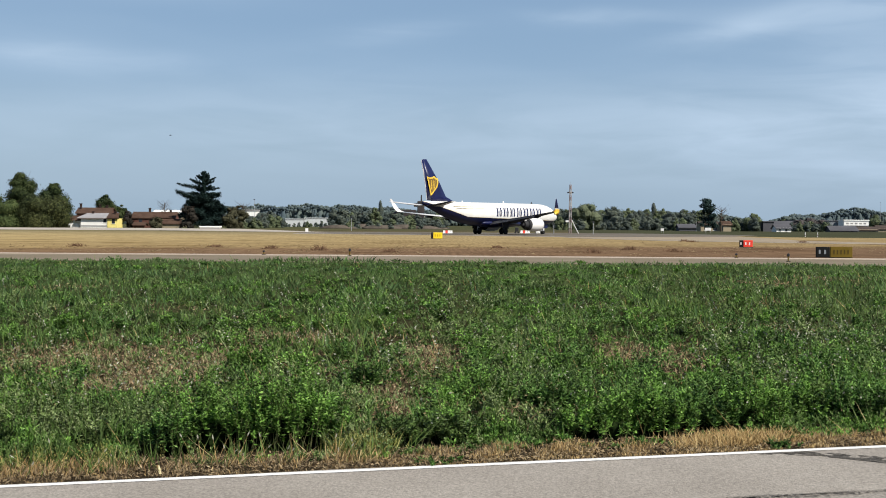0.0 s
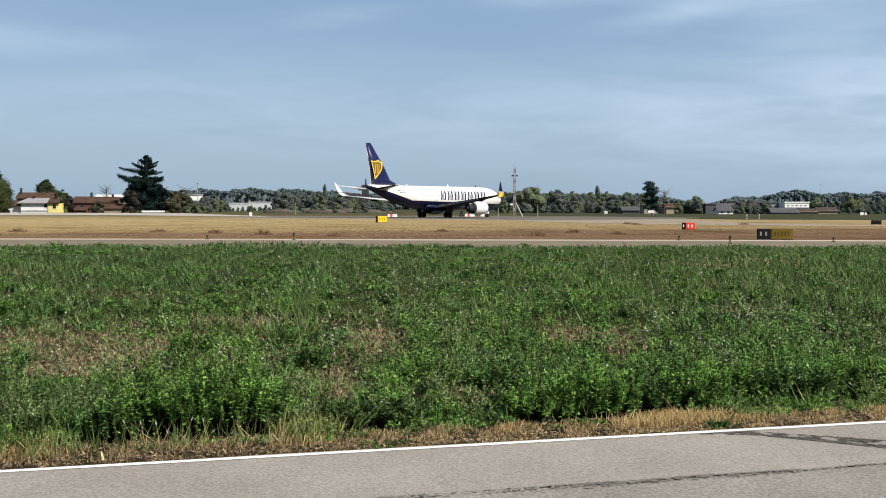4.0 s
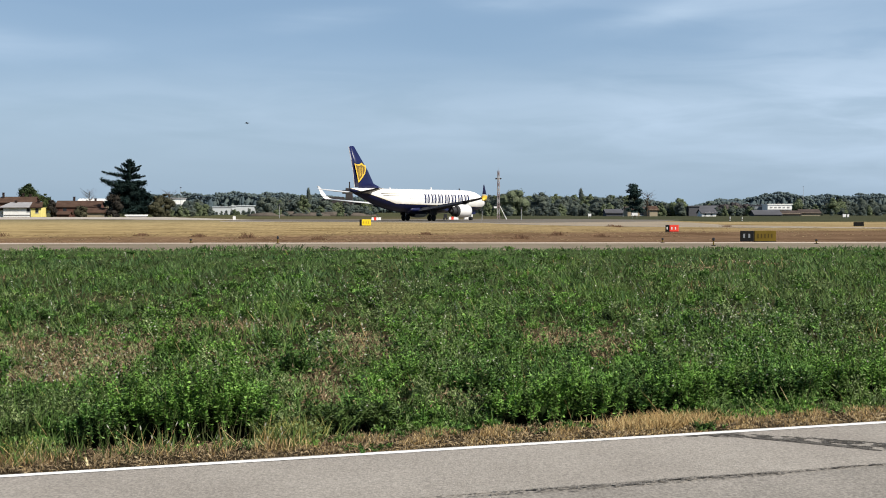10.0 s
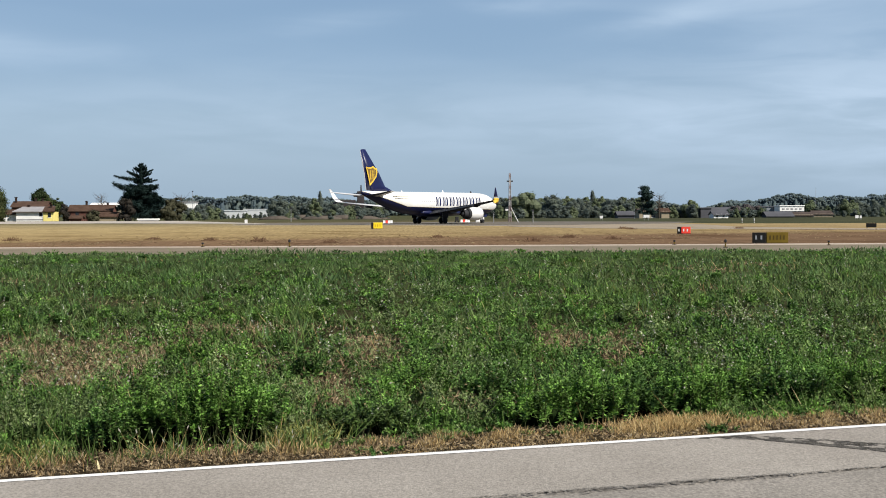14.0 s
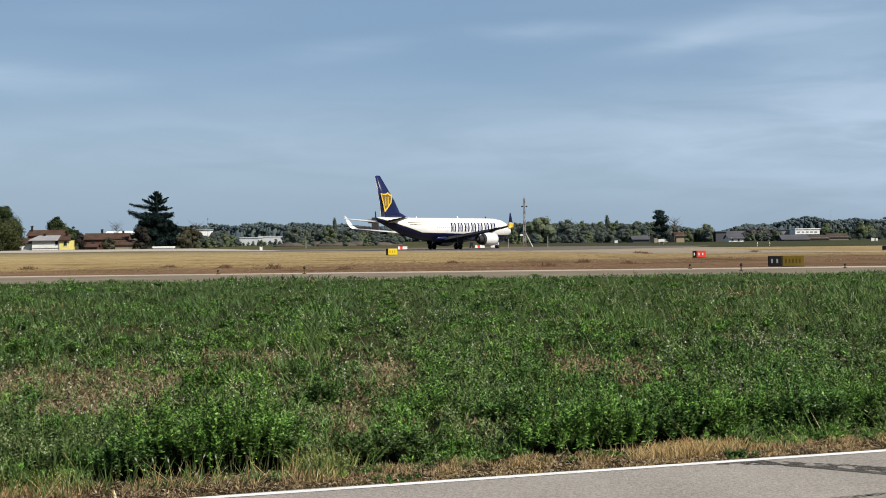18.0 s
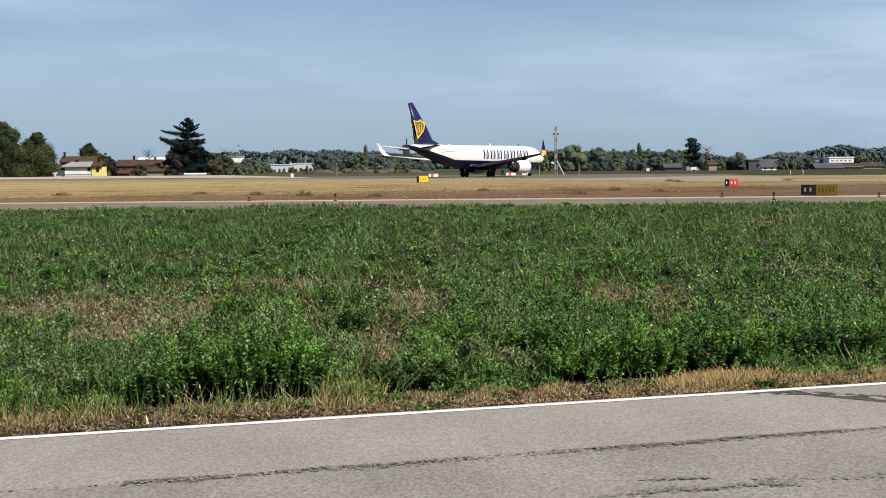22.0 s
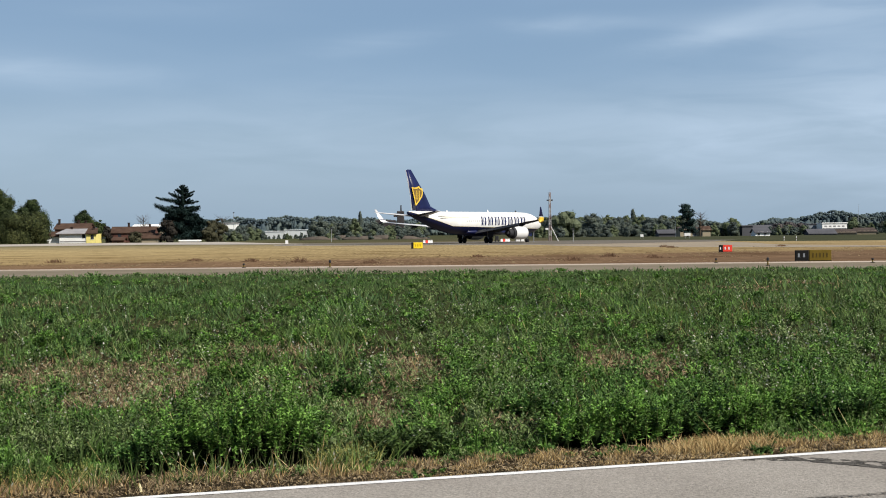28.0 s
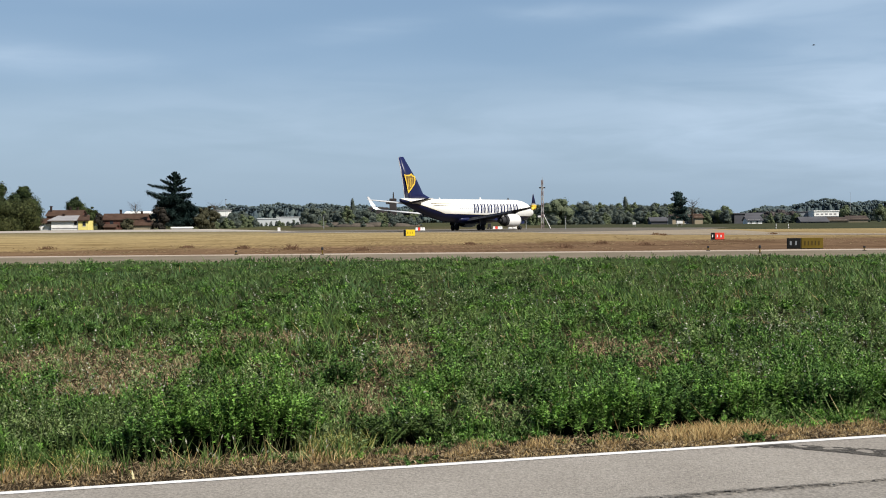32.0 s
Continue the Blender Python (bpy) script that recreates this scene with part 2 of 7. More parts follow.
def ground_material():
    """Airfield ground: soil among the weeds, a band of red-brown dead grass, straw, and duller green far off."""
    m = bpy.data.materials.new("airfield_ground")
    m.use_nodes = True
    n, l = m.node_tree.nodes, m.node_tree.links
    b = n["Principled BSDF"]
    tc = n.new("ShaderNodeTexCoord")
    sep = n.new("ShaderNodeSeparateXYZ")
    l.new(tc.outputs["Object"], sep.inputs[0])

    def calc(op, p, q, r=None):
        k = n.new("ShaderNodeMath")
        k.operation = op
        for i, v in enumerate((p, q, r)):
            if v is None:
                continue
            if isinstance(v, (int, float)):
                k.inputs[i].default_value = v
            else:
                l.new(v, k.inputs[i])
        return k.outputs[0]

    def cloudy(scale, detail, amount, stretch=(1, 1, 1)):
        mp = n.new("ShaderNodeMapping")
        mp.inputs["Scale"].default_value = stretch
        l.new(tc.outputs["Object"], mp.inputs["Vector"])
        w = n.new("ShaderNodeTexNoise")
        w.inputs["Scale"].default_value, w.inputs["Detail"].default_value = scale, detail
        l.new(mp.outputs["Vector"], w.inputs["Vector"])
        return calc("MULTIPLY_ADD", w.outputs["Fac"], amount, -amount / 2)

    # the dead grass turns to straw farther out on one side than on the other
    slant = calc("MULTIPLY", calc("MINIMUM", calc("MAXIMUM", sep.outputs["X"], -45.0), 45.0), -0.5)
    depth = calc("ADD", calc("ADD", sep.outputs["Y"], slant), calc("ADD", cloudy(0.035, 4.0, 22.0), cloudy(1.0, 3.0, 16.0, (1.6, 0.05, 1.0))))
    r = ramp_node(n, [(0.0, (0.137, 0.0845, 0.052)), (0.096, (0.182, 0.118, 0.069)), (0.108, (0.292, 0.214, 0.104)), (0.19, (0.350, 0.270, 0.136)), (0.26, (0.24, 0.198, 0.112)), (0.32, (0.095, 0.0859, 0.0479)), (0.5, (0.076, 0.0798, 0.0418))])
    l.new(calc("DIVIDE", depth, 1000.0), r.inputs["Fac"])
    soil = ramp_node(n, [(0.0, (0.038, 0.0289, 0.0182)), (0.16, (0.038, 0.0289, 0.0182)), (0.30, (0.035, 0.041, 0.0182)), (0.62, (0.0471, 0.0699, 0.0274))])
    l.new(calc("DIVIDE", calc("ADD", sep.outputs["Y"], cloudy(0.3, 5.0, 12.0)), 100.0), soil.inputs["Fac"])
    gate = n.new("ShaderNodeMapRange")
    gate.inputs["From Min"].default_value, gate.inputs["From Max"].default_value = 64.0, 70.0
    l.new(sep.outputs["Y"], gate.inputs["Value"])
    lay = n.new("ShaderNodeMixRGB")
    l.new(gate.outputs["Result"], lay.inputs["Fac"])
    l.new(soil.outputs["Color"], lay.inputs["Color1"])
    l.new(r.outputs["Color"], lay.inputs["Color2"])
    r = lay
    f = n.new("ShaderNodeTexNoise")
    f.inputs["Scale"].default_value, f.inputs["Detail"].default_value = 2.6, 5.0
    stretch = n.new("ShaderNodeMapping")
    stretch.inputs["Scale"].default_value = (1.5, 0.07, 1.0)
    l.new(tc.outputs["Object"], stretch.inputs["Vector"])
    l.new(stretch.outputs["Vector"], f.inputs["Vector"])
    fr = ramp_node(n, [(0.3, (0.70, 0.69, 0.67)), (0.7, (1.2, 1.2, 1.18))])
    l.new(f.outputs["Fac"], fr.inputs["Fac"])
    mul = n.new("ShaderNodeMixRGB")
    mul.blend_type = "MULTIPLY"
    mul.inputs["Fac"].default_value = 1.0
    l.new(r.outputs["Color"], mul.inputs["Color1"])
    l.new(fr.outputs["Color"], mul.inputs["Color2"])
    # trampled darker patches among the straw
    sp = n.new("ShaderNodeTexNoise")
    sp.inputs["Scale"].default_value, sp.inputs["Detail"].default_value = 0.14, 5.0
    l.new(tc.outputs["Object"], sp.inputs["Vector"])
    spr = ramp_node(n, [(0.34, (0.70, 0.66, 0.62)), (0.48, (1.0, 1.0, 1.0)), (0.68, (1.10, 1.09, 1.05))])
    l.new(sp.outputs["Fac"], spr.inputs["Fac"])
    flat = mul
    mul = n.new("ShaderNodeMixRGB")
    mul.blend_type = "MULTIPLY"
    mul.inputs["Fac"].default_value = 1.0
    l.new(flat.outputs["Color"], mul.inputs["Color1"])
    l.new(spr.outputs["Color"], mul.inputs["Color2"])
    # towards the taxiway arm the dead grass is greyer and greener
    side = n.new("ShaderNodeMapRange")
    side.inputs["From Min"].default_value, side.inputs["From Max"].default_value = -70.0, 25.0
    side.inputs["To Max"].default_value = 0.7
    l.new(sep.outputs["X"], side.inputs["Value"])
    both = n.new("ShaderNodeMath")
    both.operation = "MULTIPLY"
    l.new(side.outputs["Result"], both.inputs[0])
    l.new(gate.outputs["Result"], both.inputs[1])
    dull = n.new("ShaderNodeMixRGB")
    dull.blend_type = "MULTIPLY"
    dull.inputs["Color2"].default_value = (0.74, 0.74, 0.82, 1)
    l.new(both.outputs[0], dull.inputs["Fac"])
    l.new(mul.outputs["Color"], dull.inputs["Color1"])
    l.new(dull.outputs["Color"], b.inputs["Base Color"])
    b.inputs["Roughness"].default_value = 1.0
    b.inputs["Specular IOR Level"].default_value = 0.0
    bp = n.new("ShaderNodeBump")
    bp.inputs["Strength"].default_value, bp.inputs["Distance"].default_value = 0.15, 0.03
    l.new(f.outputs["Fac"], bp.inputs["Height"])
    l.new(bp.outputs["Normal"], b.inputs["Normal"])
    return m


def livery_material():
    """White above, dark blue below, with a thin yellow line between."""
    m = bpy.data.materials.new("fuselage_paint")
    m.use_nodes = True
    n, l = m.node_tree.nodes, m.node_tree.links
    b = n["Principled BSDF"]
    tc = n.new("ShaderNodeTexCoord")
    sep = n.new("ShaderNodeSeparateXYZ")
    l.new(tc.outputs["Object"], sep.inputs[0])

    def calc(op, p, q, c=0.0):
        k = n.new("ShaderNodeMath")
        k.operation = op
        for i, v in enumerate((p, q, c)):
            if isinstance(v, (int, float)):
                k.inputs[i].default_value = v
            else:
                l.new(v, k.inputs[i])
        return k.outputs[0]

    # almost level along the cabin, sweeping up under the tail
    level = calc("MULTIPLY_ADD", sep.outputs["X"], 0.02, sep.outputs["Z"])
    sweep = calc("MAXIMUM", calc("MULTIPLY_ADD", sep.outputs["X"], -1.0, -8.0), 0.0)
    height = calc("DIVIDE", calc("MULTIPLY_ADD", sweep, -0.23, level), 10.0)
    r = ramp_node(n, [(0.0, (0.006, 0.008, 0.036)), (0.2745, (0.006, 0.008, 0.036)), (0.275, (0.50, 0.40, 0.16)), (0.279, (0.50, 0.40, 0.16)), (0.2795, (0.70, 0.69, 0.665))])
    r.color_ramp.interpolation = "CONSTANT"
    l.new(height, r.inputs["Fac"])
    t = n.new("ShaderNodeTexNoise")
    t.inputs["Scale"].default_value, t.inputs["Detail"].default_value = 0.7, 6.0
    l.new(tc.outputs["Object"], t.inputs["Vector"])
    tr = ramp_node(n, [(0.3, (0.88, 0.87, 0.84)), (0.7, (1, 1, 1))])
    l.new(t.outputs["Fac"], tr.inputs["Fac"])
    mul = n.new("ShaderNodeMixRGB")
    mul.blend_type = "MULTIPLY"
    mul.inputs["Fac"].default_value = 1.0
    l.new(r.outputs["Color"], mul.inputs["Color1"])
    l.new(tr.outputs["Color"], mul.inputs["Color2"])
    l.new(mul.outputs["Color"], b.inputs["Base Color"])
    b.inputs["Roughness"].default_value = 0.4
    b.inputs["Specular IOR Level"].default_value = 0.25
    return m


def plain(name, c, rough=0.5, metal=0.0, spread=0.14, scale=1.5):
    lo, hi = tuple(v * (1 - spread) for v in c), tuple(min(1.0, v * (1 + spread)) for v in c)
    return surface(name, [(0.3, lo), (0.7, hi)], scale=scale, rough=rough, metal=metal, fine=0.06, fine_scale=12, gloss=0.4 if rough < 0.5 else 0.1)


M_GROUND = ground_material()
M_ROAD = surface("road_asphalt", [(0.3, (0.255, 0.23, 0.199)), (0.7, (0.323, 0.295, 0.257))], scale=0.9, rough=0.9, bump=0.4, bump_scale=70, fine=0.36, fine_scale=55, stretch=(1, 0.6, 1))
M_ROAD_DARK = surface("older_asphalt", [(0.3, (0.217, 0.198, 0.172)), (0.7, (0.285, 0.26, 0.227))], scale=1.2, rough=0.92, bump=0.4, bump_scale=60, fine=0.42, fine_scale=48, stretch=(1, 0.6, 1))
M_TAR = surface("tar_seam", [(0.35, (0.068, 0.062, 0.055)), (0.65, (0.150, 0.138, 0.121))], scale=14, rough=0.85, bump=0.8, bump_scale=80, fine=0.5, fine_scale=40)
M_SEAM = surface("worn_seam", [(0.35, (0.20, 0.183, 0.160)), (0.6, (0.262, 0.241, 0.212))], scale=10, rough=0.9, bump=0.8, bump_scale=80, fine=0.5, fine_scale=40)
M_LINE = surface("road_paint", [(0.35, (0.669, 0.66, 0.634)), (0.6, (0.757, 0.748, 0.73))], scale=4, rough=0.7, bump=0.3, bump_scale=90, fine=0.18, fine_scale=50)
M_TAXI = surface("taxiway_asphalt", [(0.3, (0.225, 0.183, 0.130)), (0.7, (0.318, 0.262, 0.189))], scale=0.15, rough=0.92, bump=0.3, bump_scale=20, fine=0.2, fine_scale=3)
M_SERVICE = surface("service_asphalt", [(0.3, (0.156, 0.129, 0.0897)), (0.7, (0.209, 0.173, 0.123))], scale=0.3, rough=0.92, bump=0.3, bump_scale=20, fine=0.3, fine_scale=2, stretch=(0.3, 1, 1))
M_ROUGH = surface("rough_grass", [(0.3, (0.0395, 0.0441, 0.0274)), (0.7, (0.0699, 0.073, 0.0426))], scale=0.12, rough=1.0, bump=0.4, bump_scale=3, fine=0.4, fine_scale=1.5, stretch=(0.4, 1, 1), gloss=0.0)
M_CONC = surface("pale_concrete", [(0.3, (0.35, 0.281, 0.22)), (0.7, (0.456, 0.38, 0.304))], scale=0.25, rough=0.9, bump=0.3, bump_scale=20, fine=0.2, fine_scale=4)
M_APRON = surface("apron_asphalt", [(0.3, (0.11, 0.095, 0.076)), (0.7, (0.156, 0.137, 0.11))], scale=0.05, rough=0.9, bump=0.2, bump_scale=10, fine=0.2, fine_scale=1)
M_RUNWAY = surface("runway_concrete", [(0.3, (0.319, 0.281, 0.236)), (0.7, (0.418, 0.372, 0.319))], scale=0.06, rough=0.9, bump=0.2, bump_scale=10, fine=0.15, fine_scale=1)

# the last, whitish stop paints sky glints onto a few leaves
M_WEED = foliage("weed_leaves", [(0.0, (0.04874, 0.08414, 0.02196)), (0.5, (0.07921, 0.1306, 0.03536)), (0.92, (0.113, 0.1707, 0.05243)), (1.0, (0.1707, 0.2196, 0.1154))],
                 0.08, patch=[(0.3, (0.66, 0.74, 0.80)), (0.5, (1, 1, 1)), (0.7, (1.15, 1.06, 0.92))], patch_scale=0.3, plant=(0.30, 1.70), plant_scale=4.0, gloss=0.10)
M_BUSH = foliage("bush_leaves", [(0.0, (0.0334, 0.073, 0.0167)), (0.6, (0.0765, 0.160, 0.0334)), (1.0, (0.175, 0.290, 0.0886))], 0.07, plant=(0.36, 1.6), plant_scale=7.0, gloss=0.10)
M_LUSH = foliage("lush_leaves", [(0.0, (0.05206, 0.1115, 0.01781)), (0.5, (0.1008, 0.2045, 0.03571)), (1.0, (0.1781, 0.2974, 0.07437))], 0.08, plant=(0.36, 1.6), plant_scale=7.0, gloss=0.10)
M_GREYWEED = foliage("grey_green_leaves", [(0.0, (0.09719, 0.1402, 0.04511)), (0.6, (0.1473, 0.2036, 0.07304)), (1.0, (0.2639, 0.311, 0.1596))], 0.08, plant=(0.55, 1.4), plant_scale=5.0, gloss=0.10)
# bluer than the near blades: distance haze is mixed into the colour
M_FARBLADE_HAZED = foliage("field_grass", [(0.0, (0.0635, 0.1135, 0.03913)), (0.6, (0.07868, 0.1365, 0.04867)), (1.0, (0.1002, 0.1588, 0.06454))], 0.25, patch=[(0.35, (0.82, 0.88, 0.95)), (0.65, (1.12, 1.04, 0.9))], patch_scale=0.16, plant=(0.5, 1.5), plant_scale=1.8)
# near-black colour that carries the shade inside the bushes
M_INNER_SHADE = surface("painted_inner_shade", [(0.35, (0.0076, 0.0144, 0.0046)), (0.65, (0.0167, 0.0274, 0.0084))], scale=30, rough=1.0, fine=0.4, fine_scale=60, gloss=0.0)
M_BLADE = foliage("grass_blades", [(0.0, (0.06156, 0.1045, 0.02835)), (0.6, (0.0891, 0.1474, 0.04066)), (1.0, (0.1353, 0.1912, 0.07079))], 0.2, patch=[(0.35, (0.75, 0.8, 0.75)), (0.65, (1.1, 1.0, 0.85))], patch_scale=0.2, plant=(0.55, 1.5), plant_scale=3.5)
M_DRY = foliage("dry_grass", [(0.0, (0.2178, 0.1342, 0.05522)), (0.5, (0.418, 0.2882, 0.1254)), (0.85, (0.5346, 0.3927, 0.1837)), (1.0, (0.6182, 0.5016, 0.2761))], 0.2, rough=0.8)
M_BROWN = foliage("dead_weed_litter", [(0.0, (0.076, 0.0532, 0.0319)), (0.45, (0.19, 0.137, 0.0775)), (0.8, (0.289, 0.217, 0.125)), (1.0, (0.35, 0.281, 0.175))], 0.12, rough=0.9)
M_REDGRASS = foliage("red_brown_grass", [(0.0, (0.1548, 0.09576, 0.05652)), (0.6, (0.21, 0.1368, 0.08028)), (1.0, (0.2736, 0.1872, 0.1094))], 0.45, rough=0.9)
M_PALEGRASS = foliage("pale_dead_grass", [(0.0, (0.2128, 0.149, 0.08086)), (0.6, (0.2811, 0.2083, 0.1107)), (1.0, (0.3573, 0.2766, 0.1534))], 0.45, rough=0.9)
M_YELLOW = foliage("yellowing_herbs", [(0.0, (0.12, 0.135, 0.035)), (0.6, (0.21, 0.215, 0.062)), (1.0, (0.36, 0.33, 0.13))], 0.12, plant=(0.6, 1.35), plant_scale=6.0)
M_SEED = foliage("pale_seed_heads", [(0.0, (0.2411, 0.2411, 0.1804)), (1.0, (0.4145, 0.4145, 0.3344))], 0.2, rough=0.8)
M_TREE = foliage("tree_leaves", [(0.0, (0.01665, 0.02718, 0.01062)), (0.6, (0.03627, 0.05139, 0.02043)), (1.0, (0.06804, 0.08316, 0.03474))], 0.12, patch=[(0.35, (0.75, 0.8, 0.8)), (0.65, (1.15, 1.1, 0.9))], patch_scale=0.15)
# light leaves, made paler still by haze put into the colour
M_TREE_LT_HAZED = foliage("hazed_light_tree_leaves", [(0.0, (0.084, 0.107, 0.0622)), (0.6, (0.122, 0.149, 0.0806)), (1.0, (0.164, 0.186, 0.102))], 0.2)
M_OLIVE = foliage("olive_leaves", [(0.0, (0.018, 0.024, 0.010)), (0.6, (0.038, 0.048, 0.019)), (1.0, (0.080, 0.094, 0.038))], 0.15, patch=[(0.35, (0.8, 0.85, 0.85)), (0.65, (1.15, 1.05, 0.9))], patch_scale=0.15)
M_FRESH = foliage("fresh_tree_leaves", [(0.0, (0.030, 0.045, 0.015)), (0.6, (0.062, 0.085, 0.030)), (1.0, (0.105, 0.130, 0.050))], 0.15)
M_CEDAR = foliage("cedar_needles", [(0.0, (0.0084, 0.0185, 0.016)), (0.7, (0.0185, 0.0353, 0.0319)), (1.0, (0.0386, 0.0605, 0.0521))], 0.06)
# tree-line leaves lifted and blued: distance haze painted into them
M_HEDGE_HAZED = foliage("hazed_hedge_leaves", [(0.0, (0.07822, 0.09973, 0.09255)), (0.6, (0.1033, 0.1263, 0.1098)), (1.0, (0.1378, 0.1579, 0.1235))], 0.25, patch=[(0.35, (0.8, 0.85, 0.95)), (0.65, (1.15, 1.08, 0.92))], patch_scale=0.12)
M_PURPLE = foliage("purple_leaves", [(0.0, (0.0151, 0.0143, 0.0118)), (1.0, (0.0353, 0.0302, 0.0244))], 0.1)
M_PALELEAF = foliage("pale_thin_leaves", [(0.0, (0.109, 0.134, 0.0798)), (0.6, (0.151, 0.176, 0.105)), (1.0, (0.202, 0.223, 0.143))], 0.35)
M_TWIGGY = foliage("grey_brown_twigs", [(0.0, (0.0588, 0.0521, 0.0521)), (1.0, (0.105, 0.0907, 0.084))], 0.1)
M_BROWNGREEN = foliage("brown_green_leaves", [(0.0, (0.0286, 0.0286, 0.0168)), (0.6, (0.0521, 0.0504, 0.0286)), (1.0, (0.0823, 0.0773, 0.0462))], 0.12)
# horizon woods take their blue haze from this leaf colour
M_FARWOOD_HAZED = foliage("hazed_far_wood_leaves", [(0.0, (0.07783, 0.104, 0.1116)), (0.6, (0.08954, 0.1178, 0.1212)), (1.0, (0.1033, 0.1295, 0.126))], 0.2, patch=[(0.35, (0.75, 0.8, 0.9)), (0.65, (1.2, 1.15, 1.0))], patch_scale=0.03)
M_BARK = surface("bark", [(0.3, (0.0532, 0.038, 0.0266)), (0.7, (0.114, 0.0874, 0.0608))], scale=3, rough=0.95, bump=0.6, bump_scale=12)
M_STEM = surface("plant_stems", [(0.3, (0.0418, 0.057, 0.0213)), (0.7, (0.0912, 0.095, 0.0418))], scale=8, rough=0.8)

M_LIVERY = livery_material()
M_PLANE_WHITE = plain("aircraft_white", (0.64, 0.632, 0.616), 0.35, spread=0.05, scale=0.6)
M_PLANE_BLUE = plain("aircraft_blue", (0.0072, 0.0104, 0.052), 0.35, spread=0.2, scale=0.6)
# aircraft grey taken near black: underside shade is in the colour
M_PLANE_SHADED = plain("aircraft_grey_shaded", (0.0192, 0.0208, 0.0272), 0.6, spread=0.12, scale=0.5)
M_PLANE_YELLOW = plain("aircraft_yellow", (0.64, 0.416, 0.048), 0.4, spread=0.08)
# panes painted pale: the glare that washes out the window row
M_CABIN = plain("washed_out_cabin_window", (0.336, 0.344, 0.36), 0.3, spread=0.1)
M_DULL_MARK = plain("dull_blue_marking", (0.176, 0.2, 0.272), 0.4, spread=0.12)
M_PALE_MARK = plain("pale_gold_writing", (0.544, 0.496, 0.368), 0.45, spread=0.1)
# dark grey that holds the shade of the aft-facing surfaces
M_FLAP_SHADED = plain("shaded_flap_grey", (0.024, 0.0256, 0.032), 0.6, spread=0.15, scale=0.5)
M_GOLD = plain("emblem_gold", (0.16, 0.1, 0.024), 0.45, spread=0.12)
M_METAL = plain("bare_metal", (0.336, 0.336, 0.344), 0.35, metal=0.8)
M_BLACK = plain("black_rubber", (0.02, 0.02, 0.021), 0.85, spread=0.25)
M_DARK = plain("dark_cavity", (0.03, 0.03, 0.033), 0.6, spread=0.2)
M_GLASS = plain("dark_window_glass", (0.02, 0.024, 0.03), 0.12)
M_SIGN_MARK = plain("sign_faded_mark", (0.44, 0.288, 0.024), 0.6, spread=0.1)
M_SIGN_YELLOW = plain("sign_yellow", (0.744, 0.536, 0.024), 0.5, spread=0.06)
# dark ochre: the direction sign's shade is in the colour; also edge-light stems
M_SIGN_OCHRE = plain("sign_ochre", (0.125, 0.085, 0.0128), 0.6, spread=0.15)
M_HUSK = plain("pale_husk", (0.623, 0.547, 0.319), 0.7, spread=0.1, scale=20)
M_SIGN_DIM = plain("sign_dim_mark", (0.06, 0.0416, 0.0112), 0.7)
M_SIGN_RED = plain("sign_red", (0.68, 0.06, 0.04), 0.5, spread=0.08)
M_SIGN_BLACK = plain("sign_black", (0.010, 0.010, 0.010), 0.8)
M_SIGN_WHITE = plain("sign_white", (0.66, 0.651, 0.634), 0.6, spread=0.05)
M_GALV = plain("galvanised_steel", (0.336, 0.336, 0.336), 0.5, metal=0.4)
M_MAST_RED = plain("mast_red", (0.235, 0.185, 0.175), 0.6)
M_MAST_WHITE = plain("mast_white", (0.33, 0.315, 0.30), 0.6)
M_WALL_WHITE = plain("white_plaster", (0.774, 0.766, 0.73), 0.9, spread=0.08, scale=0.4)
M_WALL_YELLOW = plain("yellow_plaster", (0.722, 0.616, 0.211), 0.9, spread=0.08, scale=0.4)
M_BRICK = surface("brick_wall", [(0.3, (0.084, 0.0378, 0.0302)), (0.7, (0.143, 0.0714, 0.0546))], scale=0.6, rough=0.95, fine=0.2, fine_scale=4)
M_SOOT = surface("sooty_brick", [(0.3, (0.0252, 0.0185, 0.0168)), (0.7, (0.0521, 0.0353, 0.0302))], scale=1.5, rough=0.95, fine=0.3, fine_scale=6)
M_TILE = surface("clay_roof_tiles", [(0.3, (0.0571, 0.0344, 0.0252)), (0.7, (0.0966, 0.0605, 0.0437))], scale=0.5, rough=0.95, fine=0.3, fine_scale=4)
M_TILE_GREY = surface("grey_sheet_roof", [(0.3, (0.244, 0.235, 0.239)), (0.7, (0.319, 0.311, 0.311))], scale=0.4, rough=0.8, fine=0.15, fine_scale=4)
M_GREYWALL = plain("grey_hall_wall", (0.202, 0.218, 0.235), 0.9, spread=0.15, scale=0.15)
M_DARKROOF = plain("dark_roof", (0.0798, 0.0798, 0.0882), 0.9, spread=0.2, scale=0.2)
M_BROWNROOF = plain("brown_sheet_roof", (0.063, 0.0487, 0.042), 0.9, spread=0.25, scale=0.3)
M_REDTUFT = surface("red_brown_tussock", [(0.3, (0.106, 0.0623, 0.0395)), (0.7, (0.16, 0.0988, 0.0608))], scale=0.8, rough=1.0, fine=0.3, fine_scale=6, gloss=0.0)
M_GRAVEL = surface("gravel_heap_stone", [(0.3, (0.0646, 0.0547, 0.0456)), (0.7, (0.114, 0.095, 0.076))], scale=0.4, rough=1.0, bump=0.5, bump_scale=4, fine=0.35, fine_scale=3)
M_BEIGE = plain("beige_wall", (0.302, 0.252, 0.176), 0.9, spread=0.2, scale=0.2)
